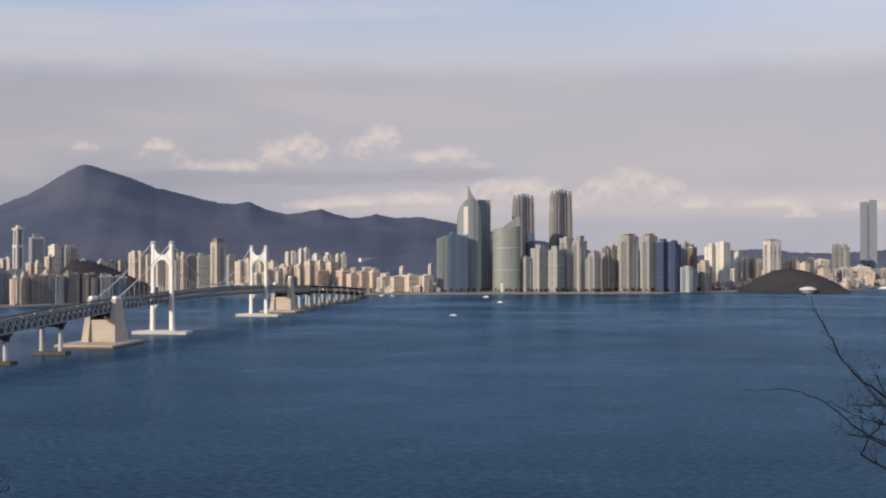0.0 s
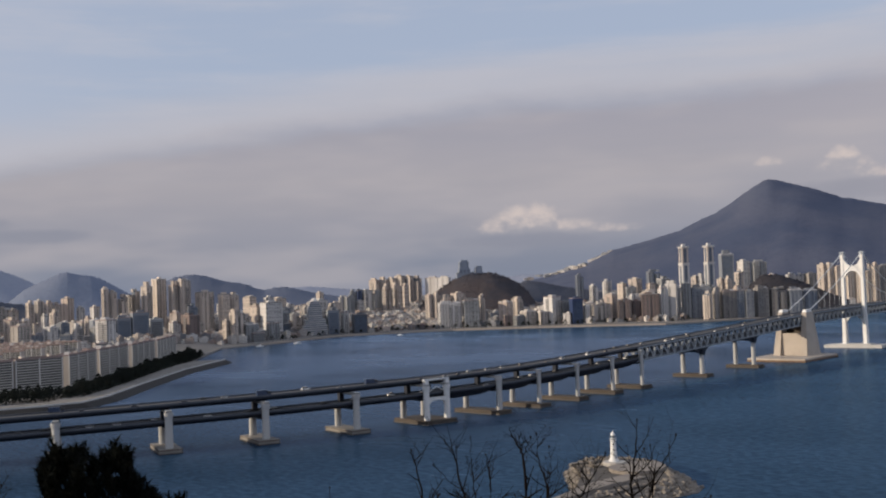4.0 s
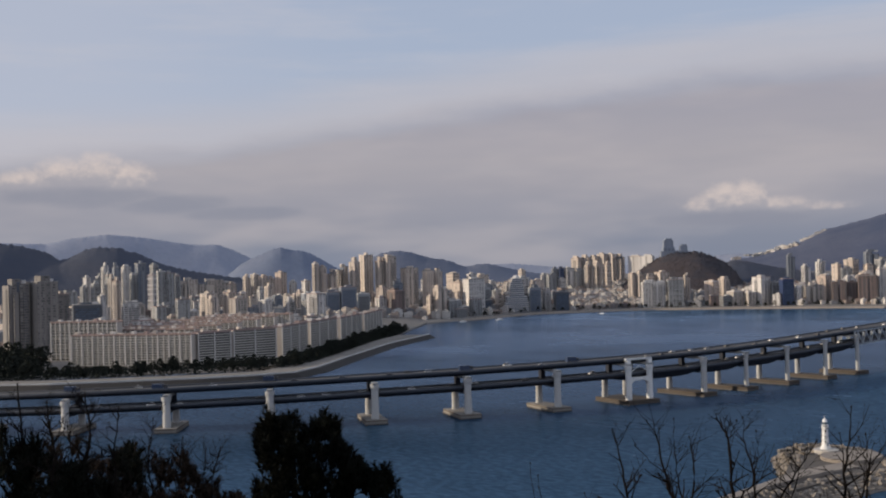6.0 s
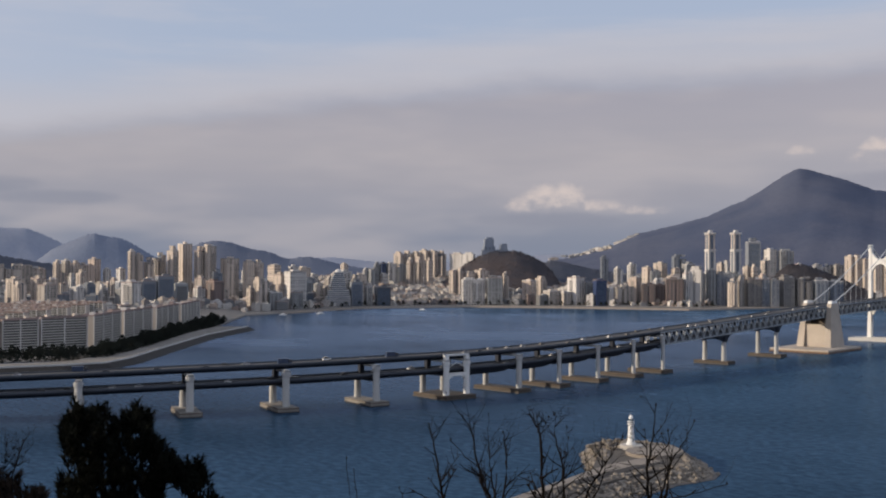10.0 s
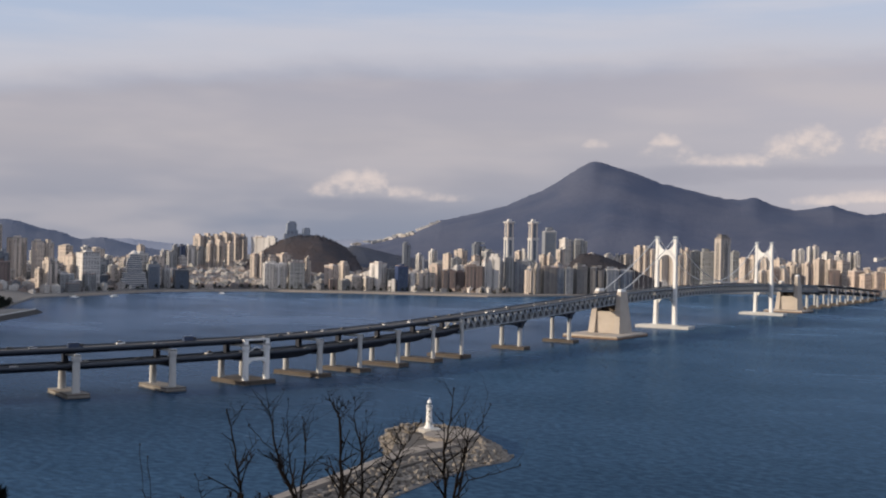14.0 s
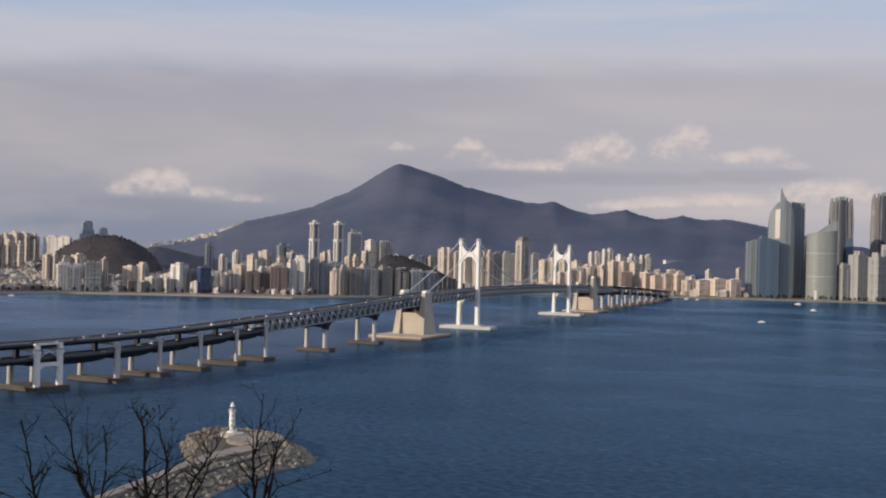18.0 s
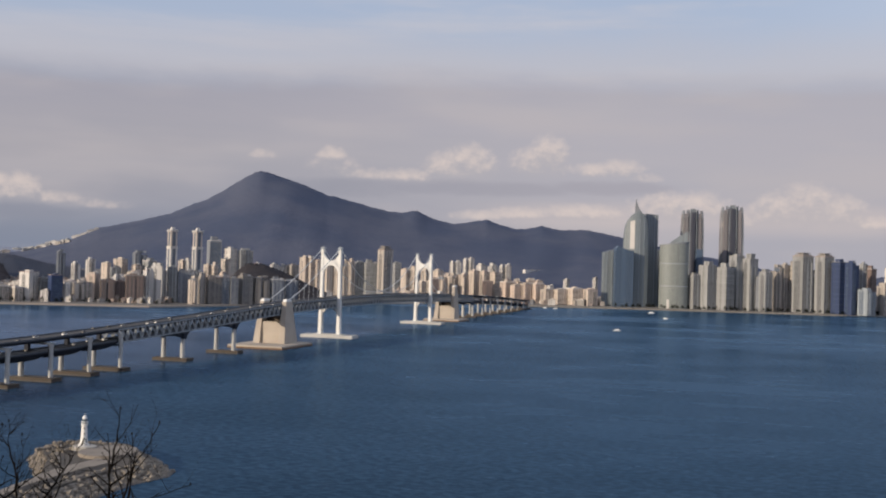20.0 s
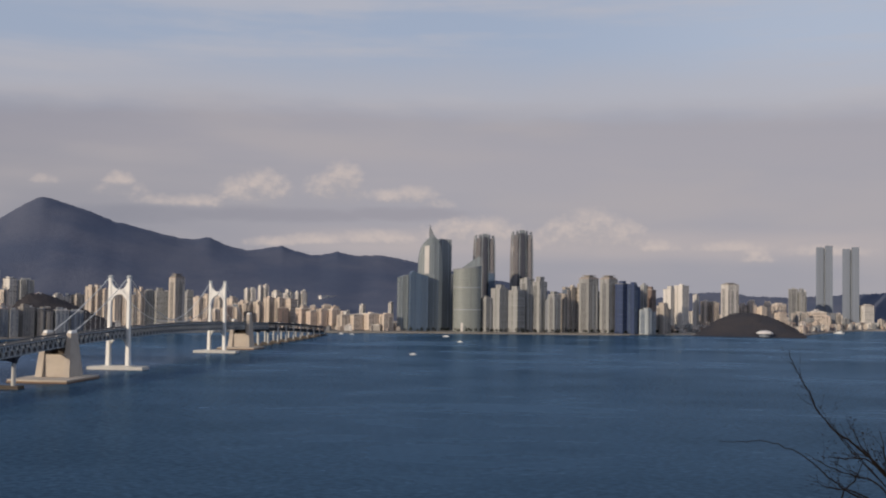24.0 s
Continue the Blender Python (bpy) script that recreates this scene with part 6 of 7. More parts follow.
# ---- long apartment slabs on the near shore ----
def slab_block(x0, y0, x1, y1, top, depth=12.0, banded=False):
    """Twelve storeys of balconies between white fins, with stair heads on the roof."""
    L = math.hypot(x1 - x0, y1 - y0)
    cx, cy = (x0 + x1) / 2, (y0 + y1) / 2
    turn = math.degrees(math.atan2(y1 - y0, x1 - x0))
    z0 = 3.6
    h = top - z0
    ob = thing("apartment_slab", pose(cx, cy, z0, 0, 0, turn), "long white apartment slab with rows of balconies and a flat roof", "building", "shore apartments")
    part("wall", Geo().box(-L / 2, L / 2, -depth / 2 + 0.8, depth / 2, 0, h), "bay_banded" if banded else "bay_dim", ob, "dim glazed balcony fronts")
    for u in (-L / 2 - 0.3, L / 2 - 0.3):
        part("end_wall", Geo().box(u, u + 0.6, -depth / 2 + 0.5, depth / 2 + 0.3, 0, h + 0.5), "wall_beige", ob)
    n = 12
    me = Geo().box(-L / 2, L / 2, -0.9, 0.3, 0, 0.9 if banded else 0.6).mesh("balcony_row", "balcony_paint")
    for k in range(n):
        part("balcony_row", me, "", ob, m=Matrix.Translation((0, -depth / 2 + 0.6, h * k / n + 0.2)))
    fin = Geo().box(-0.5, 0.5, -0.9, 0.2, 0, h + 0.4).mesh("fin", "wall_white")
    thin = Geo().box(-0.35, 0.35, -0.6, 0.2, 0, h).mesh("fin", "balcony_paint")
    m = max(2, round(L / (26.0 if banded else 11.6)))
    for k in range(m + 1):
        part("fin", fin, "", ob, m=Matrix.Translation((-L / 2 + L * k / m, -depth / 2 + 0.3, 0)))
        if k < m and not banded:
            for q in (0.5,):
                part("fin", thin, "", ob, m=Matrix.Translation((-L / 2 + L * (k + q) / m, -depth / 2 + 0.3, 0)))
    part("roof", Geo().box(-L / 2 - 0.6, L / 2 + 0.6, -depth / 2 - 0.3, depth / 2 + 0.6, h, h + 0.8), "roof_pink", ob, "faded pinkish flat roof")
    for side in (-depth / 2 - 0.2, depth / 2 + 0.2):
        part("parapet", Geo().box(-L / 2 - 0.6, L / 2 + 0.6, side - 0.2, side + 0.2, h + 0.8, h + 1.9), "roof_pink", ob)
    for k in range(m):
        u = -L / 2 + L * (k + 0.5) / m
        q = random.Random(int(cx * 3 + k * 17))
        u += q.uniform(-2.5, 2.5)
        part("stair_head", Geo().box(u - q.uniform(1.0, 2.6), u + q.uniform(1.0, 2.4), -q.uniform(1.0, 3.0), q.uniform(1.5, 3.6), h + 0.8, h + q.uniform(2.4, 4.6)), q.choice(("wall_white", "wall_cream", "roof_pink", "wall_beige")), ob)
        if q.random() < 0.5:
            part("water_tank", Geo().box(u + 3.5, u + 5.0, -1.5, 0.5, h + 0.8, h + q.uniform(1.8, 3.0)), q.choice(("wall_grey", "roof_grey", "wall_cream")), ob)


for x0, y0, x1, y1, top in ((-1047, 590, -936, 656, 33), (-941, 662, -935, 697, 33.5), (-934, 700, -926, 748, 34), (-930, 756, -976, 830, 34.5), (-982, 840, -1024, 918, 34.5), (-1030, 930, -1094, 1026, 34), (-1100, 1036, -1185, 1152, 33)):
    if y1 - y0 > 40 and x1 < x0 or x1 - x0 < 20:
        x0, y0, x1, y1 = x1, y1, x0, y0
        # the balcony side looks over the water
        slab_block(x1, y1, x0, y0, top, banded=True)
    else:
        slab_block(x0, y0, x1, y1, top)
slab_block(-1128, 612, -1062, 651, 44)
for k in range(1, 7):
    ox, oy = -0.52 * 62 * k, 0.855 * 62 * k
    slab_block(-1070 + ox, 598 + oy, -972 + ox, 655 + oy, 33.5 + 0.4 * k)


# ---- sea wall, breakwater and tree belt of the near shore ----
WALL_PATH = [(-1150, 300), (-960, 380), (-862, 458), (-828, 500), (-786, 553), (-762, 598), (-751, 640), (-773, 690), (-846, 800), (-945, 955), (-1006, 1076), (-1018, 1100)]


def along(path, section, name, mat):
    rings = []
    for i, (x, y) in enumerate(path):
        a, b = path[max(i - 1, 0)], path[min(i + 1, len(path) - 1)]
        d = Vector((b[0] - a[0], b[1] - a[1], 0)).normalized()
        side = Vector((-d.y, d.x, 0))  # landward
        rings.append([Vector((x, y, 0)) + side * u + Vector((0, 0, z)) for u, z in section])
    return Geo().loft(rings)


seawall = tagged(part("sea_wall", along(WALL_PATH, [(0, -2), (52, -2), (52, 4.4), (13, 4.4), (12, 4.4)], "sea_wall", ""), "quay_stone"), "grey-brown stone shore embankment and breakwater", "sea wall", kind="structure")
part("rubble_slope", along(WALL_PATH, [(-2, -2), (12, -2), (12, 4.2), (10.5, 4.2)], "", ""), "dark_rubble", seawall, "dark rubble slope")
part("wave_wall", along(WALL_PATH, [(12.0, 4.4), (13.2, 4.4), (13.0, 5.6), (12.2, 5.6)], "", ""), "pale_concrete", seawall, "low pale wave wall")
part("shore_road", along(WALL_PATH[:9], [(15, 4.4), (22, 4.4), (22, 4.5), (15, 4.5)], "", ""), "mole_stone", seawall, "pale paved shore promenade")


def tree_meshes(seed, height, spread):
    """A belt tree: tapered trunk with limbs, and a crown of many uneven clumps."""
    r = random.Random(seed)
    tr = Geo().tube([(0, 0, -0.5), (0.1, 0.1, height * 0.35), (0.2, 0, height * 0.85)], [0.22, 0.16, 0.05], 6)
    for k in range(6):
        a, z = r.uniform(0, 6.28), height * r.uniform(0.35, 0.7)
        tr.tube([(0.1, 0, z), (math.cos(a) * spread * 0.6, math.sin(a) * spread * 0.6, z + height * 0.15)], [0.08, 0.03], 4)
    cr = Geo()
    for k in range(150):
        u = r.random() ** 0.8
        a, z = r.uniform(0, 6.28), height * (0.28 + 0.72 * u)
        rad = spread * (1.05 - u) ** 0.6 * r.uniform(0.5, 1.05)
        c = Vector((math.cos(a) * rad, math.sin(a) * rad, z))
        s = r.uniform(0.5, 1.0)
        pts = [c + Vector((r.uniform(-1, 1), r.uniform(-1, 1), r.uniform(-0.7, 0.9))) * s for _ in range(6)]
        b = len(cr.v)
        cr.v += [tuple(q) for q in pts]
        cr.f += [(b, b + 1, b + 2), (b + 1, b + 3, b + 2), (b + 2, b + 4, b), (b + 3, b + 5, b + 4), (b, b + 5, b + 1)]
    return tr.mesh("trunk", "bark"), cr.mesh("crown", "hedge_leaf")


BELT = [(-960, 470), (-895, 525), (-858, 588), (-826, 640), (-815, 682), (-850, 742), (-890, 800), (-990, 945), (-1075, 1075), (-1128, 1150)]
kinds = [tree_meshes(40 + k, h, s) for k, (h, s) in enumerate(((11, 5.0), (9, 4.6), (12, 5.2), (8, 4.4), (10, 5.4)))]
length = [0.0]
for a, b in zip(BELT[:-1], BELT[1:]):
    length.append(length[-1] + math.hypot(b[0] - a[0], b[1] - a[1]))
total = length[-1]
for k in range(230):
    s = total * (k // 2 + 0.5 + rnd.uniform(-0.4, 0.4)) / 115
    x = lerp_table(s, length, [p[0] for p in BELT]) - rnd.uniform(0, 36) * 0.8
    y = lerp_table(s, length, [p[1] for p in BELT]) + rnd.uniform(0, 26) * 0.2
    tm, cm = kinds[rnd.randrange(5)]
    ob = thing("shore_tree", pose(x, y, ground_xy(x, y) - 0.1, 0, 0, rnd.uniform(0, 360)), "dark evergreen tree in the belt along the shore", "tree", "shore tree belt")
    ob.scale = [rnd.uniform(0.9, 1.3)] * 3
    part("trunk", tm, "", ob)
    part("crown", cm, "", ob)
for k in range(66):
    b, d = rnd.uniform(61.9, 67.0), rnd.uniform(1080, 1270)
    p = spot(b, d)
    tm, cm = kinds[rnd.randrange(5)]
    ob = thing("shore_tree", pose(p.x, p.y, ground_at(b, d) - 0.1, 0, 0, rnd.uniform(0, 360)), "tall dark evergreen tree in the grove beside the apartments", "tree", "shore tree belt")
    ob.scale = [rnd.uniform(1.5, 2.2)] * 3
    part("trunk", tm, "", ob)
    part("crown", cm, "", ob)
# undergrowth that closes the belt
scrub = Geo()
for k in range(12000):
    s = total * rnd.random()
    back = rnd.uniform(-4, 40)
    x = lerp_table(s, length, [p[0] for p in BELT]) - back * 0.85
    y = lerp_table(s, length, [p[1] for p in BELT]) + back * 0.3
    z = ground_xy(x, y) + (1.0 - rnd.random() ** 1.6) * lerp_table(back, (-4, 4, 40), (2.5, 6.0, 8.5))
    q = rnd.uniform(0.8, 1.7)
    pts = [Vector((x, y, z)) + Vector((rnd.uniform(-1, 1), rnd.uniform(-1, 1), rnd.uniform(-0.8, 0.9))) * q for _ in range(5)]
    b = len(scrub.v)
    scrub.v += [tuple(v) for v in pts]
    scrub.f += [(b, b + 1, b + 2), (b + 1, b + 3, b + 2), (b + 2, b + 4, b), (b + 3, b + 4, b + 1)]
hedge = thing("undergrowth", Matrix.Identity(4), "dense dark evergreen undergrowth between the shore trees", "shrubs", kind="stuff")
tagged(part("leaves", scrub, "hedge_leaf", hedge), kind="stuff")
for k in range(120):
    b = lerp_table(k, (0, 45, 46, 119), (41, 20, -2, -15.5)) + rnd.uniform(-0.2, 0.2)
    d = shore(b) + rnd.uniform(26, 34)
    p = spot(b, d)
    tm, cm = kinds[rnd.randrange(5)]
    ob = thing("promenade_tree", pose(p.x, p.y, ground_at(b, d) - 0.1, 0, 0, rnd.uniform(0, 360)), "dark tree on the far shore promenade", "tree", "promenade trees")
    part("trunk", tm, "", ob)
    part("crown", cm, "", ob)


# ---- lighthouse mole ----
def rock_mesh(seed, size):
    r = random.Random(seed)
    bm = bmesh.new()
    bmesh.ops.create_icosphere(bm, subdivisions=1, radius=size)
    for v in bm.verts:
        v.co = Vector((v.co.x * r.uniform(0.7, 1.25), v.co.y * r.uniform(0.7, 1.25), v.co.z * r.uniform(0.55, 0.95)))
    me = bpy.data.meshes.new("boulder")
    bm.to_mesh(me)
    bm.free()
    me.materials.append(MATS["rock"])
    return me


mole = thing("mole", Matrix.Identity(4), "stone mole with a paved head and boulder slopes", "breakwater", kind="structure")
CORE = [(-208, 170), (-196, 170), (-195, 330), (-194, 400), (-188, 440), (-180, 462), (-186, 486), (-205, 511), (-228, 515), (-239, 504), (-236, 486), (-222, 464), (-209, 430)]
part("core", Geo().hull([(x, y, -3) for x, y in CORE], [(x, y, 4.4) for x, y in CORE]), "packed_rubble", mole, "rubble core")
part("roadway", Geo().prism([(-207, 170), (-202, 170), (-201.6, 406), (-195.8, 446), (-191, 462), (-201, 467), (-207, 440)], 4.4, 5.2), "mole_stone", mole, "worn concrete roadway")
part("wave_wall", Geo().prism([(-202, 170), (-200.8, 170), (-200.4, 404), (-194.6, 445), (-195.8, 446), (-201.6, 406)], 4.4, 6.0), "mole_stone", mole, "low concrete wave wall")
HEADP = [(-203 + 12.5 * math.cos(a), 483 + 15 * math.sin(a)) for a in (2 * math.pi * k / 24 for k in range(24))]
part("head_paving", Geo().prism(HEADP, 4.4, 5.9), "mole_stone", mole, "worn paved mole head")
part("head_wall", Geo().prism([(-217 + 5.5 * math.cos(a), 489 + 5 * math.sin(a)) for a in (2 * math.pi * k / 12 for k in range(12))], 4.4, 6.4), "concrete", mole, "raised concrete plinth")
rocks = [rock_mesh(70 + k, s) for k, s in enumerate((1.1, 1.3, 1.6, 1.2, 1.8, 1.4))]
EDGE = [(-180, 280), (-180, 340), (-180, 372), (-179, 404), (-175, 440), (-167, 461), (-169, 473), (-188, 500), (-208, 521), (-232, 528), (-248, 510), (-242, 486), (-231, 466), (-219, 446)]
INNER = [(-199, 280), (-199, 340), (-199, 372), (-198, 404), (-193, 440), (-183, 458), (-181, 468), (-193, 488), (-207, 507), (-227, 512), (-236, 502), (-231, 488), (-222, 472), (-211, 452)]
part("slope_bed", Geo().grid([[(x, y, -1.8) for x, y in EDGE], [(x, y, 3.9) for x, y in INNER]]), "packed_rubble", mole, "packed rubble bed of the slope")
# rubble lying on the shelf beside the lighthouse
SHELF = [(-229 + 7 * math.sin(2.4 * k), 494 + 12 * math.cos(1.7 * k)) for k in range(40)]
shelf_stones = Geo()
for x, y in SHELF:
    q = rnd.uniform(0.6, 1.5)
    lo = [Vector((x + q * math.cos(a), y + q * math.sin(a), 4.2)) for a in (1.2566 * j + rnd.uniform(-0.3, 0.3) for j in range(5))]
    shelf_stones.hull(lo, [v + Vector((rnd.uniform(-0.3, 0.3) * q, rnd.uniform(-0.3, 0.3) * q, q)) for v in lo])
part("shelf_rubble", shelf_stones, "rock", mole, "loose stones on the mole head")
acc = [0.0]
for a, b in zip(EDGE[:-1], EDGE[1:]):
    acc.append(acc[-1] + math.hypot(b[0] - a[0], b[1] - a[1]))
for k in range(299):
    s, u = acc[-1] * rnd.random(), rnd.random()
    ex, ey = lerp_table(s, acc, [p[0] for p in EDGE]), lerp_table(s, acc, [p[1] for p in EDGE])
    ix, iy = lerp_table(s, acc, [p[0] for p in INNER]), lerp_table(s, acc, [p[1] for p in INNER])
    m = Matrix.Translation((ex + (ix - ex) * u, ey + (iy - ey) * u, -0.3 + 5.0 * u)) @ Euler((rnd.uniform(0, 6), rnd.uniform(0, 6), rnd.uniform(0, 6))).to_matrix().to_4x4()
    part("boulder", rocks[rnd.randrange(6)], "", mole, m=m)
fill = Geo()
for k in range(3400):
    s, u = acc[-1] * rnd.random(), rnd.uniform(-0.04, 1.0)
    ex, ey = lerp_table(s, acc, [p[0] for p in EDGE]), lerp_table(s, acc, [p[1] for p in EDGE])
    ix, iy = lerp_table(s, acc, [p[0] for p in INNER]), lerp_table(s, acc, [p[1] for p in INNER])
    c = Vector((ex + (ix - ex) * u, ey + (iy - ey) * u, -0.9 + 5.2 * u))
    q = rnd.uniform(0.5, 1.3)
    lo = [c + Vector((q * math.cos(a), q * math.sin(a), -q * 0.6)) for a in (1.2566 * j + rnd.uniform(-0.3, 0.3) for j in range(5))]
    fill.hull(lo, [v * 1.0 + Vector((rnd.uniform(-0.4, 0.4) * q, rnd.uniform(-0.4, 0.4) * q, q * rnd.uniform(0.9, 1.4))) for v in lo])
tagged(part("rubble", fill, "rock", mole, "small rubble between the boulders"), kind="stuff")
part("wash_band", Geo().loft([[(x - 1.5, y, -1), (x + 0.6, y, -1), (x + 0.4, y, 0.15), (x - 1.5, y, 0.4)] for x, y in EDGE[:7]]), "wet_rock", mole, "dark wet band at the waterline")

p = spot(23.95, 536)
lh = thing("lighthouse", pose(p.x, p.y, 6.2), "small white round lighthouse on the mole head", "lighthouse")
lh.scale = (0.8, 0.8, 0.93)


def turned(name, profile, mat, label=""):
    g = Geo().loft([[(r * math.cos(2 * math.pi * k / 20), r * math.sin(2 * math.pi * k / 20), z) for k in range(20)] for r, z in profile])
    return part(name, g, mat, lh, label, smooth=False)


turned("plinth", ((3.0, 0), (3.0, 0.9), (2.5, 1.1), (2.5, 1.6)), "white_paint")
turned("shaft", ((2.05, 1.6), (1.75, 6.0), (1.5, 10.2)), "white_paint")
turned("gallery", ((1.5, 10.2), (2.1, 10.5), (2.1, 10.9), (1.5, 10.9)), "white_paint")
turned("gallery_rail", ((2.05, 11.6), (2.1, 11.6), (2.1, 11.8), (2.05, 11.8)), "white_paint")
turned("lantern", ((1.15, 10.9), (1.15, 13.2)), "glass_pale", "glazed lantern room")
turned("cupola", ((1.45, 13.2), (1.2, 13.9), (0.7, 14.6), (0.1, 15.1), (0.08, 16.0)), "white_paint")
for k in range(3):
    part("window", Geo().box(-0.3, 0.3, -2.06 + 0.16 * k, -1.7 + 0.16 * k, 3.2 + 2.5 * k, 4.2 + 2.5 * k), "black_metal", lh, m=Matrix.Rotation(radians(24), 4, "Z"))
part("door", Geo().box(-0.5, 0.5, -2.2, -1.9, 1.6, 3.6), "steel_grey", lh, m=Matrix.Rotation(radians(60), 4, "Z"))


# ---- boats ----
def boat(x, y, L, turn, label, wake=0.0):
    ob = thing("boat", pose(x, y, 0, 0, 0, turn), label, "boat", "boats in the bay")
    w = L * 0.16
    lo = [(-L / 2, -w, -0.5), (L * 0.3, -w, -0.5), (L / 2, 0, -0.5), (L * 0.3, w, -0.5), (-L / 2, w, -0.5)]
    part("hull", Geo().hull(lo, [(x * 1.05, y * 1.15, L * 0.09) for x, y, _ in lo]), "white_paint", ob)
    part("cabin", Geo().box(-L * 0.3, L * 0.22, -w * 0.8, w * 0.8, L * 0.09, L * 0.2, 0.92), "white_paint", ob)
    part("wheelhouse", Geo().box(-L * 0.05, L * 0.18, -w * 0.5, w * 0.5, L * 0.2, L * 0.27, 0.85), "wall_silver", ob)


boat(-1264, 1429, 13, 40, "white excursion boat on the calm bay")
boat(-1243, 1502, 14, 60, "white excursion boat on the calm bay")
boat(-1192, 1737, 11, 20, "small white boat near the beach")
boat(72, 1793, 12, 10, "small white motor boat on open water")
boat(182, 2623, 16, 5, "white ferry below the waterfront towers")
boat(189, 2318, 11, 160, "small white boat off the waterfront")
boat(-64, 2729, 12, 0, "white boat near the far quay")
boat(-38, 2711, 11, 10, "white boat near the far quay")
boat(1405, 3288, 32, 0, "white boat off the far beach")


# ---- vehicles on the bridge ----
def car_meshes(kind, mat):
    L, w, h = {"car": (4.5, 0.9, 1.45), "van": (5.2, 1.0, 2.1), "truck": (9.0, 1.2, 3.3)}[kind]
    body = [(-w, -L / 2, 0.3), (w, -L / 2, 0.3), (w, L / 2, 0.3), (-w, L / 2, 0.3)]
    b = Geo().hull(body, [(x * 0.96, y * 0.98, 0.85 if kind == "car" else 1.1) for x, y, _ in body]).mesh("body", mat)
    zc = 0.85 if kind == "car" else 1.1
    if kind == "truck":
        c = Geo().box(-w, w, -L / 2, L * 0.22, zc, h).mesh("cargo_box", mat)
        g = Geo().box(-w * 0.95, w * 0.95, L * 0.27, L / 2, zc, 2.6, 0.9).mesh("cab", "black_metal")
    else:
        c = Geo().box(-w * 0.9, w * 0.9, -L * 0.4, L * 0.22, zc, h, 0.8).mesh("cabin", "black_metal")
        g = Geo().box(-w * 0.7, w * 0.7, -L * 0.3, L * 0.12, h - 0.02, h + 0.05).mesh("roof", mat)
    wh = Geo().tube([(-0.12, 0, 0), (0.12, 0, 0)], [0.33, 0.33], 8).mesh("wheel", "tyre")
    return L, w, b, c, g, wh


for key, c in dict(car_white=(0.75, 0.75, 0.75), car_silver=(0.45, 0.46, 0.48), car_black=(0.03, 0.03, 0.035), car_red=(0.35, 0.04, 0.03), car_blue=(0.03, 0.05, 0.10)).items():
    material(key, c, 0.35, stain=0.05, vary=0.03)
FLEET = [(k, m, car_meshes(k, m)) for k, m in (("car", "car_white"), ("car", "car_silver"), ("car", "car_black"), ("van", "car_white"), ("truck", "car_blue"), ("truck", "car_white"), ("car", "car_red"), ("truck", "car_black"))]


def vehicle(s, across, dz, pick, back=False):
    kind, mat, (L, w, b, c, g, wh) = FLEET[pick]
    m = at_axis(s, deck_z(s) + dz + 0.09, across)
    if back:
        m = m @ Matrix.Rotation(math.pi, 4, "Z")
    ob = thing(kind, m, f"{mat.split('_')[1]} {kind} driving on the bridge deck", "vehicle", "bridge traffic")
    part("body", b, "", ob)
    part("cargo_box" if kind == "truck" else "cabin", c, "", ob)
    part("cab" if kind == "truck" else "roof", g, "", ob)
    for x in (-w, w):
        for y in (-L * 0.32, L * 0.32):
            part("wheel", wh, "", ob, m=Matrix.Translation((x, y, 0.33)))


s = -640.0
while s < 300:
    s += rnd.uniform(12, 34)
    vehicle(s, rnd.choice((-6.6, -3.0, 3.0, 6.6)), 0.0, rnd.choice((0, 1, 1, 2, 2, 2, 1, 0, 2, 3, 1, 2, 4)))
s = -640.0
while s < 0:
    s += rnd.uniform(12, 34)
    vehicle(s, rnd.choice((-6.0, -2.5, 2.5, 6.0)), -9.6, rnd.choice((0, 1, 1, 2, 3, 0)), True)


# ---- the lookout's hillside and its trees ----
def hill_z(x, y):
    r = math.hypot(x, y)
    a = abs(math.degrees(math.atan2(-x, y)) - 20)
    a = min(a, 360 - a)
    g = lerp_table(a, (0, 70, 110, 180), (-0.62, -0.60, -0.05, 0.32))
    return EYE - 1.65 + g * max(0.0, r - 1.6) + (0.25 * noise.noise(Vector((x * 0.25, y * 0.25, 2.0))) + 0.06 * noise.noise(Vector((x * 1.3, y * 1.3, 5.0)))) * min(1.0, r / 6)


hill = Geo()
hill.grid([[(r * math.sin(t), r * math.cos(t), max(hill_z(r * math.sin(t), r * math.cos(t)), -4.0)) for t in (2 * math.pi * k / 144 for k in range(145))]
           for r in (0.0, 0.5, 1, 1.5, 2, 2.6, 3.3, 4, 5, 6, 7, 8.5, 10, 12, 14, 16, 19, 22, 26, 30, 35, 40, 47, 55, 65, 75, 87, 100, 115, 130, 165, 220, 300, 420)])
tagged(part("hillside", hill, "soil", smooth=True), "steep brown leaf-littered hillside below the lookout", "hillside", kind="structure")


def polar(b, e, d):
    """A point at a bearing, an angle of height and a distance from the eye."""
    return spot(b, d, EYE + d * math.tan(radians(e)))


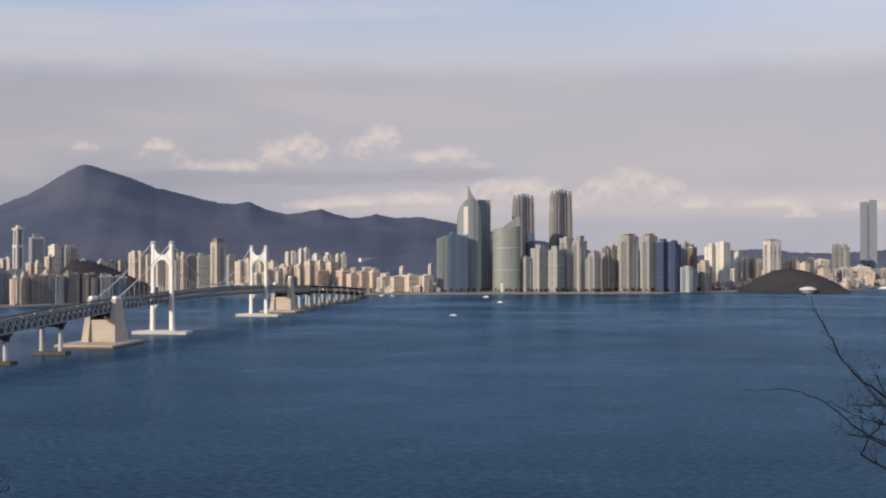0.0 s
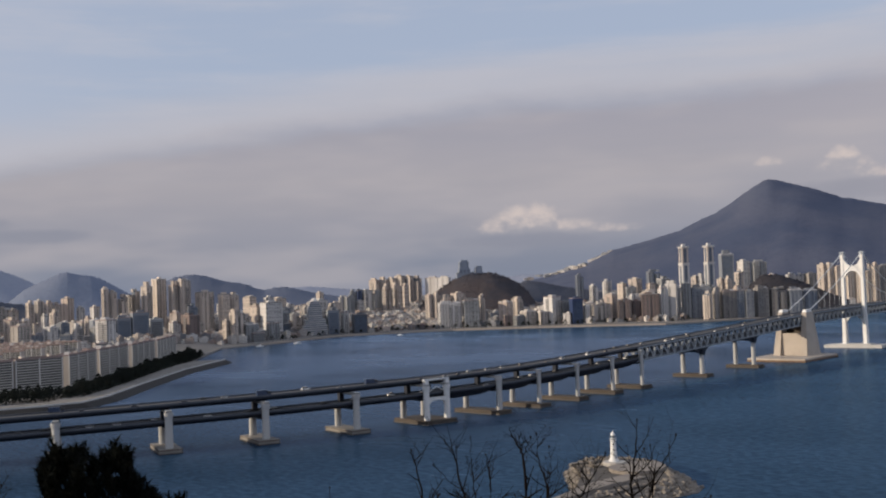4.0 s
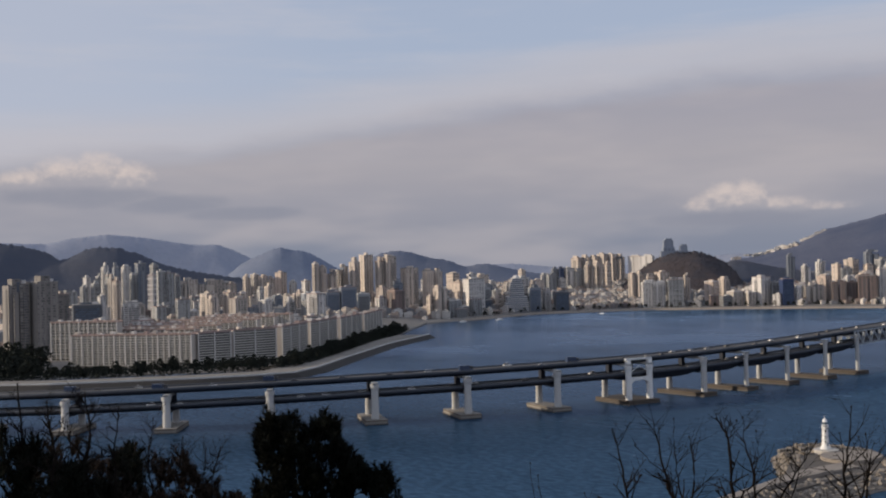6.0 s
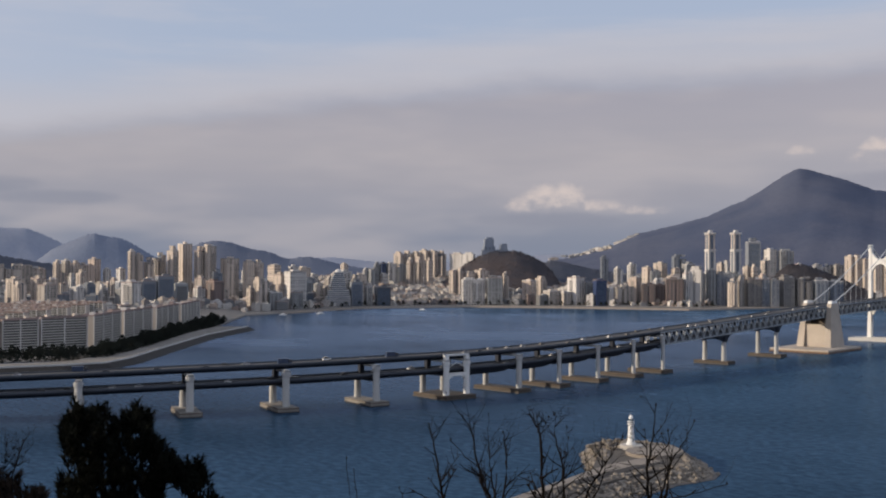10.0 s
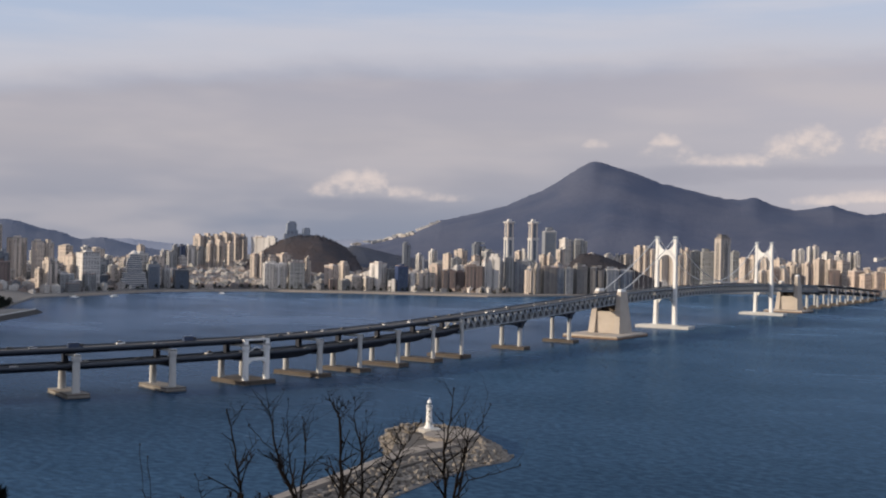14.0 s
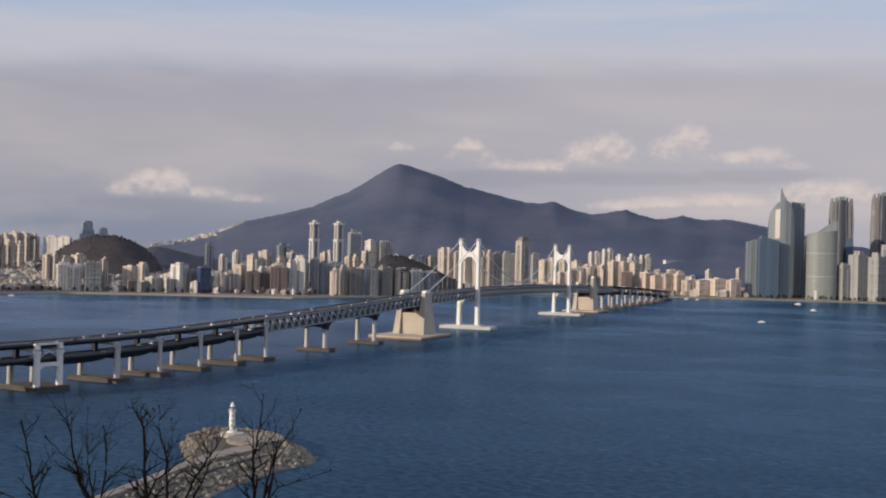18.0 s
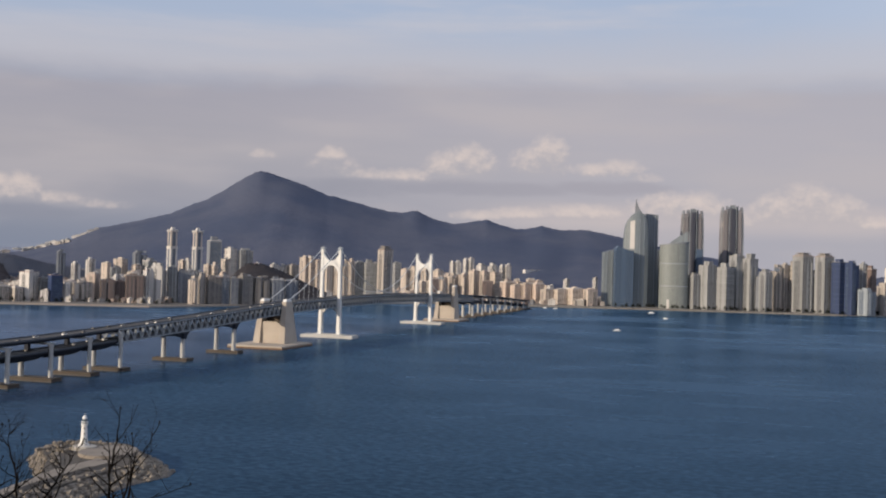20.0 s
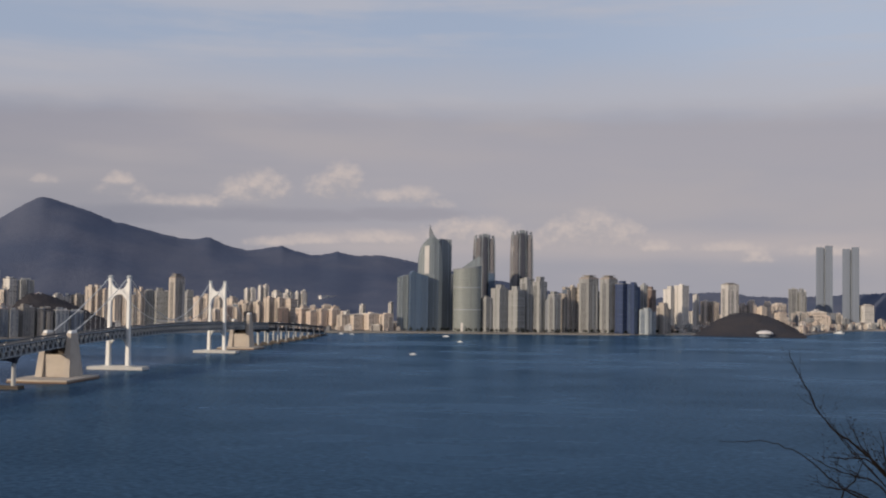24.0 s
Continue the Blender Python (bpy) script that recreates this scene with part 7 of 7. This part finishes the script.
def twig(g, r, p, d, length, radius, level):
    """A crooked shoot with side shoots and swollen buds."""
    pts, rad = [p], [radius]
    n = 4
    for k in range(n):
        d = (d + Vector((r.uniform(-1, 1), r.uniform(-1, 1), r.uniform(-0.5, 0.9))) * 0.15).normalized()
        p = p + d * length / n
        pts.append(p)
        rad.append(radius * (1 - 0.72 * (k + 1) / n))
    g.tube(pts, rad, 5 if level > 1 else 4)
    tip = pts[-1]
    q = max(radius * 0.7, 0.0042)
    g.tube([tip - d * q, tip + d * q * 0.6, tip + d * q * 2.2], [q * 0.5, q, q * 0.3], 5)
    if level > 0:
        for k in range(r.randint(1, 3)):
            u = r.uniform(0.25, 0.95)
            i = min(int(u * n), n - 1)
            base = pts[i].lerp(pts[i + 1], u * n - i)
            side = d.orthogonal().normalized()
            side.rotate(Matrix.Rotation(r.uniform(0, 6.28), 3, d))
            nd = (d * 0.55 + side * 0.85 + Vector((0, 0, 0.25))).normalized()
            twig(g, r, base, nd, length * r.uniform(0.3, 0.6), radius * 0.55, level - 1)


def sapling(points, d, seed, thick=0.022, twigs=9, level=1, reach=0.30):
    """A bare young tree: a stem through the given places, rooted on the slope, with side shoots."""
    r = random.Random(seed)
    if level < 2:
        twigs = int(twigs * 2.8)
        thick *= 0.74
        reach *= 1.2
    else:
        twigs = int(twigs * 1.8)
    line = [polar(b, e, d) for b, e in points]
    top, low = line[0], line[-1]
    root = Vector((low.x * 0.97, low.y * 0.97, 0))
    root.z = hill_z(root.x, root.y) - 0.2
    ob = thing("bare_sapling", Matrix.Translation(root), "leafless dark young tree with budding shoots on the slope", "tree", "bare saplings")
    line = [q - root for q in line]
    mid = line[-1].lerp(Vector((0, 0, 0)), 0.5) + Vector((r.uniform(-0.2, 0.2), r.uniform(-0.2, 0.2), 0))
    pts = [Vector((0, 0, 0)), mid] + line[::-1]
    fine_pts, rad = [], []
    for i in range(len(pts) - 1):
        for k in range(4):
            u = k / 4
            q = pts[i].lerp(pts[i + 1], u)
            if i > 0:
                q = q + Vector((r.uniform(-1, 1), r.uniform(-1, 1), 0)) * 0.012
            fine_pts.append(q)
    fine_pts.append(pts[-1])
    n = len(fine_pts)
    rad = [max(thick * (2.4 - 2.1 * (k / (n - 1)) ** 0.7), 0.004) for k in range(n)]
    part("trunk", Geo().tube(fine_pts, rad, 7), "bark", ob)
    g = Geo()
    start = 2 * 4
    for k in range(twigs):
        i = r.randint(start, n - 2)
        a = r.uniform(0, 6.28)
        dr = Vector((math.cos(a), math.sin(a), r.uniform(0.35, 1.6))).normalized()
        twig(g, r, fine_pts[i], dr, reach * r.uniform(0.35, 1.3), rad[i] * 0.72, level)
        knob = rad[i] * 1.3
        g.tube([fine_pts[i] - Vector((0, 0, knob)), fine_pts[i], fine_pts[i] + Vector((0, 0, knob))], [knob * 0.6, knob, knob * 0.6], 5)
    q = 0.012
    g.tube([fine_pts[-1], fine_pts[-1] + Vector((0, 0, q * 2.4))], [q, q * 0.4], 5)
    tagged(part("twig_spray", g, "bark", ob), "thin budding twigs", kind="stuff")


sapling([(34.1, -8.3), (33.8, -9.33), (33.54, -11.1), (33.3, -12.4)], 13.5, 1, 0.020, 6)
sapling([(32.41, -7.87), (31.95, -8.6), (31.59, -10.3), (31.35, -11.3), (30.7, -12.4)], 13.0, 2, 0.020, 6)
sapling([(33.02, -9.06), (32.3, -9.8), (31.6, -10.35), (31.3, -11.5), (30.7, -12.5)], 13.0, 13, 0.010, 3)
sapling([(31.09, -7.76), (31.11, -9.2), (31.04, -9.9), (30.9, -11.2), (30.6, -12.4)], 14.5, 3, 0.013, 5)
sapling([(30.36, -8.65), (30.25, -9.4), (30.18, -10.3), (30.35, -12.4)], 14.0, 4, 0.015, 5)
sapling([(29.02, -7.72), (28.75, -8.2), (28.46, -8.64), (28.39, -10.3), (28.25, -12.4)], 12.5, 5, 0.021, 5)
sapling([(28.05, -7.85), (28.3, -8.3), (28.46, -8.7), (28.42, -10.3), (28.3, -12.5)], 12.5, 14, 0.010, 2)
sapling([(27.76, -7.7), (27.71, -8.9), (27.34, -10.3), (27.25, -12.4)], 13.0, 6, 0.016, 5)
sapling([(27.15, -8.34), (27.07, -9.46), (27.3, -10.4), (27.3, -12.5)], 13.2, 16, 0.010, 3)
sapling([(25.6, -9.6), (26.4, -10.2), (27.04, -10.6), (27.8, -11.2), (28.45, -12.5)], 13.5, 17, 0.013, 4)
sapling([(22.73, -7.14), (22.84, -8.7), (23.18, -10.24), (23.0, -12.4)], 12.0, 7, 0.020, 5)
sapling([(20.85, -7.88), (21.48, -9.1), (21.98, -9.8), (22.3, -11.0), (22.6, -12.4)], 12.5, 8, 0.014, 4)
sapling([(22.13, -8.39), (22.05, -9.2), (21.98, -9.85), (22.4, -12.5)], 12.6, 18, 0.009, 2)
sapling([(22.44, -8.54), (22.2, -9.3), (22.0, -9.85), (22.35, -12.5)], 12.6, 28, 0.009, 2)
sapling([(24.36, -8.72), (24.8, -9.4), (25.19, -10.0), (25.89, -11.1), (26.5, -12.5)], 14.0, 19, 0.015, 7)
sapling([(25.7, -9.2), (25.2, -10.1), (25.4, -11.0), (26.3, -12.6)], 14.0, 29, 0.012, 7)
sapling([(38.28, -9.9), (38.11, -11.9), (37.9, -12.6)], 15.0, 9, 0.008, 1, 0, 0.2)
sapling([(37.9, -10.5), (37.7, -12.4)], 15.0, 10, 0.008, 1, 0, 0.2)
sapling([(35.6, -11.4), (35.2, -12.5)], 14.0, 11, 0.009, 3, 0, 0.2)
sapling([(19.29, -10.82), (20.71, -11.28), (21.85, -11.6), (22.6, -12.6)], 12.0, 12, 0.010, 3, 0, 0.25)
# bare trees among the dark scrub
sapling([(60.16, -5.6), (59.9, -7.6), (60.3, -9.0), (60.4, -11.5)], 14.0, 20, 0.028, 16, 2)
sapling([(61.9, -5.9), (61.6, -8.5), (61.9, -11.5)], 13.0, 21, 0.022, 14, 2)
sapling([(57.0, -7.0), (57.3, -9.0), (57.0, -11.5)], 15.0, 22, 0.014, 12, 2)
sapling([(55.6, -8.0), (55.9, -9.8), (55.7, -11.8)], 15.0, 23, 0.014, 14, 2)
sapling([(53.8, -8.6), (54.3, -10.2), (54.2, -12.0)], 15.0, 24, 0.013, 14, 2)
sapling([(63.2, -5.0), (63.0, -8.0), (63.2, -11.0)], 14.0, 25, 0.025, 14, 2)
sapling([(65.5, -5.2), (65.2, -8.0), (65.4, -11.0)], 14.0, 26, 0.025, 14, 2)
sapling([(58.6, -6.4), (58.9, -8.6), (58.7, -11.5)], 13.5, 27, 0.016, 14, 2)

for k in range(7):
    bb = 62.6 - 1.35 * k
    sapling([(bb, -8.0 - 0.2 * k), (bb + 0.2, -10.0), (bb - 0.1, -12.0)], 14.5 + 0.3 * k, 60 + k, 0.010, 14, 2, 0.34)

# the bare tree at the other end of the lookout: limbs reach in from its trunk
rt = random.Random(31)
foot = spot(-27.0, 8.6)
foot.z = hill_z(foot.x, foot.y) - 0.2
tree = thing("bare_tree", Matrix.Translation(foot), "leafless dark tree with long arching limbs", "tree")
fork = polar(-25.6, -9.6, 8.6) - foot
part("trunk", Geo().tube([Vector((0, 0, 0)), fork * 0.5 + Vector((0.15, 0, 0)), fork], [0.12, 0.09, 0.05], 8), "bark", tree)
for pts, th, tw in (([(-19.8, -1.87), (-20.1, -2.6), (-20.42, -3.25), (-21.15, -4.7), (-21.65, -5.4), (-22.3, -5.95), (-23.2, -6.6), (-24.6, -7.9)], 0.0042, 8),
                    ([(-20.45, -2.0), (-20.35, -2.7), (-20.45, -3.3), (-21.2, -4.8)], 0.0016, 0),
                    ([(-20.25, -4.05), (-20.6, -4.35), (-21.1, -4.62), (-21.7, -5.45)], 0.0016, 0),
                    ([(-16.6, -6.45), (-17.4, -6.48), (-18.3, -6.33), (-19.4, -6.52), (-20.5, -6.95), (-21.5, -7.7), (-22.3, -8.4), (-24.4, -9.5)], 0.0030, 0),
                    ([(-20.9, -7.0), (-21.7, -7.4), (-22.6, -7.75), (-23.8, -8.0), (-24.6, -8.8)], 0.0035, 12), ([(-21.0, -8.15), (-21.8, -8.4), (-22.7, -8.45), (-24.4, -9.2)], 0.0035, 10), ([(-21.6, -6.9), (-22.4, -7.0), (-23.4, -6.9), (-24.8, -8.2)], 0.004, 12),
                    ([(-22.5, -5.0), (-22.8, -5.7), (-23.2, -6.5), (-24.6, -8.0)], 0.003, 6), ([(-23.2, -7.2), (-22.9, -8.0), (-22.4, -8.5), (-22.1, -9.3), (-23.5, -10.0)], 0.004, 8), ([(-24.0, -5.6), (-24.2, -6.8), (-24.9, -8.6)], 0.004, 9)):
    line = [polar(b, e, 8.4) - foot for b, e in pts][::-1]
    line = [fork] + line
    n = len(line)
    smooth_line = []
    for i in range(n - 1):
        for k in range(4):
            smooth_line.append(line[i].lerp(line[i + 1], k / 4) + Vector((rt.uniform(-1, 1), rt.uniform(-1, 1), rt.uniform(-1, 1))) * 0.008)
    smooth_line.append(line[-1])
    m = len(smooth_line)
    rad = [th * (2.5 - 2.0 * k / (m - 1)) for k in range(m)]
    limb = part("limb", Geo().tube(smooth_line, rad, 6), "bark", tree)
    if not tw:
        continue
    g = Geo()
    for k in range(tw):
        i = rt.randint(2, m - 4)
        dr = (smooth_line[i + 1] - smooth_line[i]).normalized() + Vector((rt.uniform(-1, 1), rt.uniform(-1, 1), rt.uniform(-0.3, 1.0))) * 0.8
        twig(g, rt, smooth_line[i], dr.normalized(), 0.2 * rt.uniform(0.5, 1.3), rad[i] * 0.5, 1)
    tagged(part("twig_spray", g, "bark", limb), kind="stuff")


def tuft(g, r, p, d, size, needles=26):
    """An upright pine shoot set with needles."""
    q = d.to_track_quat("Z", "Y")
    for k in range(needles):
        u = r.random()
        a = r.uniform(0, 6.28)
        base = p + d * size * u
        out = q @ Vector((math.cos(a), math.sin(a), r.uniform(0.5, 1.4)))
        out.normalize()
        side = out.cross(d).normalized() * size * 0.075
        tip = base + out * size * r.uniform(0.45, 0.8)
        b = len(g.v)
        g.v += [tuple(base - side), tuple(base + side), tuple(tip)]
        g.f.append((b, b + 1, b + 2))


def leafy(name, label, centre_b, d, env_b, env_e, floor_e, count, size, mat, seed, category="tree", spread=1.2, limbs=14):
    """A crown of many shoots under an uneven outline, on a trunk rooted in the slope."""
    r = random.Random(seed)
    root = spot(centre_b, d)
    root.z = hill_z(root.x, root.y) - 0.2
    ob = thing(name, Matrix.Translation(root), label, category)
    g, limb_ends = Geo(), []
    bs = sorted(env_b)
    es = [e for _, e in sorted(zip(env_b, env_e))]
    floors = floor_e if isinstance(floor_e, tuple) else (floor_e,) * len(es)
    floors = [f for _, f in sorted(zip(env_b, floors))]
    floor_e = min(floors)
    lobes = []
    for k in range(max(14, count // 6)):
        b = r.uniform(bs[0], bs[-1])
        hi = lerp_table(b, bs, es)
        lobes.append((b, hi - 0.2 - (hi - lerp_table(b, bs, floors)) * r.random() ** 1.5))
    for k in range(count):
        b, e = r.choice(lobes)
        b, e = b + r.gauss(0, 0.17), e + r.gauss(0, 0.17)
        b = max(bs[0], min(bs[-1], b))
        hi = lerp_table(b, bs, es)
        e = min(e, hi)
        dd = d + r.uniform(-spread, spread) * min(1.0, 0.25 + (hi - e) * 0.6)
        p = polar(b, e - 0.25, dd) - root
        dr = Vector((r.uniform(-0.5, 0.5), r.uniform(-0.5, 0.5), 1)).normalized()
        tuft(g, r, p, dr, size * r.uniform(0.7, 1.25))
        limb_ends.append(p)
    part("crown", g, mat, ob)
    mid = (polar(centre_b, floor_e, d) - root)
    part("trunk", Geo().tube([Vector((0, 0, 0)), mid * 0.6, mid], [0.16, 0.12, 0.07], 8), "bark", ob)
    for k in range(limbs):
        e = limb_ends[r.randrange(len(limb_ends))]
        part("limb", Geo().tube([mid * r.uniform(0.75, 1.0), mid.lerp(e, 0.6) + Vector((0, 0, 0.1)), e], [0.04, 0.025, 0.01], 5), "bark", ob)


leafy("pine_tree", "near-black pine treetop with upright candles", 49.4, 19.0, (51.92, 51.73, 51.55, 51.41, 51.25, 51.04, 50.79, 50.49, 50.22, 49.94, 49.57, 49.2, 48.93, 48.7, 48.44, 48.19, 47.96, 47.78, 47.46, 47.09, 46.77, 46.58),
      (-8.3, -7.7, -7.45, -7.1, -6.7, -7.3, -7.55, -7.15, -7.0, -7.5, -7.7, -7.65, -7.3, -7.15, -6.6, -7.35, -7.7, -8.4, -8.9, -9.5, -9.8, -10.3),
      (-8.8, -9.0, -9.6, -10.0, -10.4, -11.0, -11.6, -12.8, -12.8, -12.8, -12.8, -12.8, -12.8, -12.8, -12.8, -12.8, -12.6, -12.0, -11.2, -10.9, -10.7, -10.6), 1500, 0.18, "pine_leaf", 51, spread=1.0)
leafy("pine_tree", "near-black pine branch tips beside the treetop", 45.6, 19.0, (46.35, 46.0, 45.65, 45.4, 45.2, 44.9, 44.6), (-10.5, -10.05, -9.8, -10.05, -10.7, -11.6, -12.0), (-10.9, -11.0, -11.0, -11.0, -11.3, -12.8, -12.8), 210, 0.17, "pine_leaf", 52)
leafy("shrub", "dark pine tips at the foot of the treetop", 51.6, 19.0, (52.2, 51.97, 51.63, 51.23, 50.9), (-10.8, -10.2, -10.1, -10.6, -11.2), -12.8, 110, 0.2, "pine_leaf", 58, "shrub")
leafy("pine_tree", "slender dark young pine among the scrub", 58.2, 15.0, (58.9, 58.65, 58.4, 58.1, 57.85, 57.6), (-10.2, -8.4, -7.1, -8.2, -8.8, -10.4), -12.8, 170, 0.17, "pine_leaf", 53)
leafy("shrub", "dense dark evergreen scrub on the slope", 62.6, 14.0, (66.5, 65, 64, 63.2, 62.4, 61.6, 60.8, 60.0, 59.4, 58.8), (-6.9, -7.4, -7.0, -8.2, -7.6, -9.2, -8.8, -10.0, -9.8, -11.2), -13.0, 900, 0.17, "pine_leaf", 54, "shrub")
leafy("shrub", "low dark evergreen scrub on the slope", 56.6, 14.0, (59.2, 58.2, 57.4, 56.9, 56.2, 55.6, 55.0, 54.2, 53.4, 52.8, 52.2), (-11.4, -10.6, -10.0, -11.3, -10.8, -11.8, -11.2, -11.8, -11.1, -12.0, -11.8), -13.0, 260, 0.16, "shrub_leaf", 55, "shrub")
leafy("shrub", "tall reddish brown thicket among the bare trees", 58.0, 16.5, (63.0, 61.76, 61.0, 60.24, 58.96, 58.3, 57.8, 57.4, 57.0, 56.3, 55.7, 55.4, 54.8, 54.2, 53.5, 52.9),
      (-8.0, -7.9, -7.5, -8.0, -8.5, -8.2, -8.4, -9.2, -8.9, -8.6, -8.4, -9.2, -10.2, -10.1, -10.7, -10.8), -13.0, 800, 0.15, "shrub_leaf", 57, "shrub", 1.6, 24)
leafy("shrub", "low brown scrub at the foot of the saplings", 33.0, 16.0, (37, 35.5, 34, 33, 32, 31, 30, 29), (-12.6, -12.3, -12.5, -12.2, -12.5, -12.4, -12.7, -12.9), -13.5, 90, 0.12, "shrub_leaf", 56, "shrub", 0.6, 6)
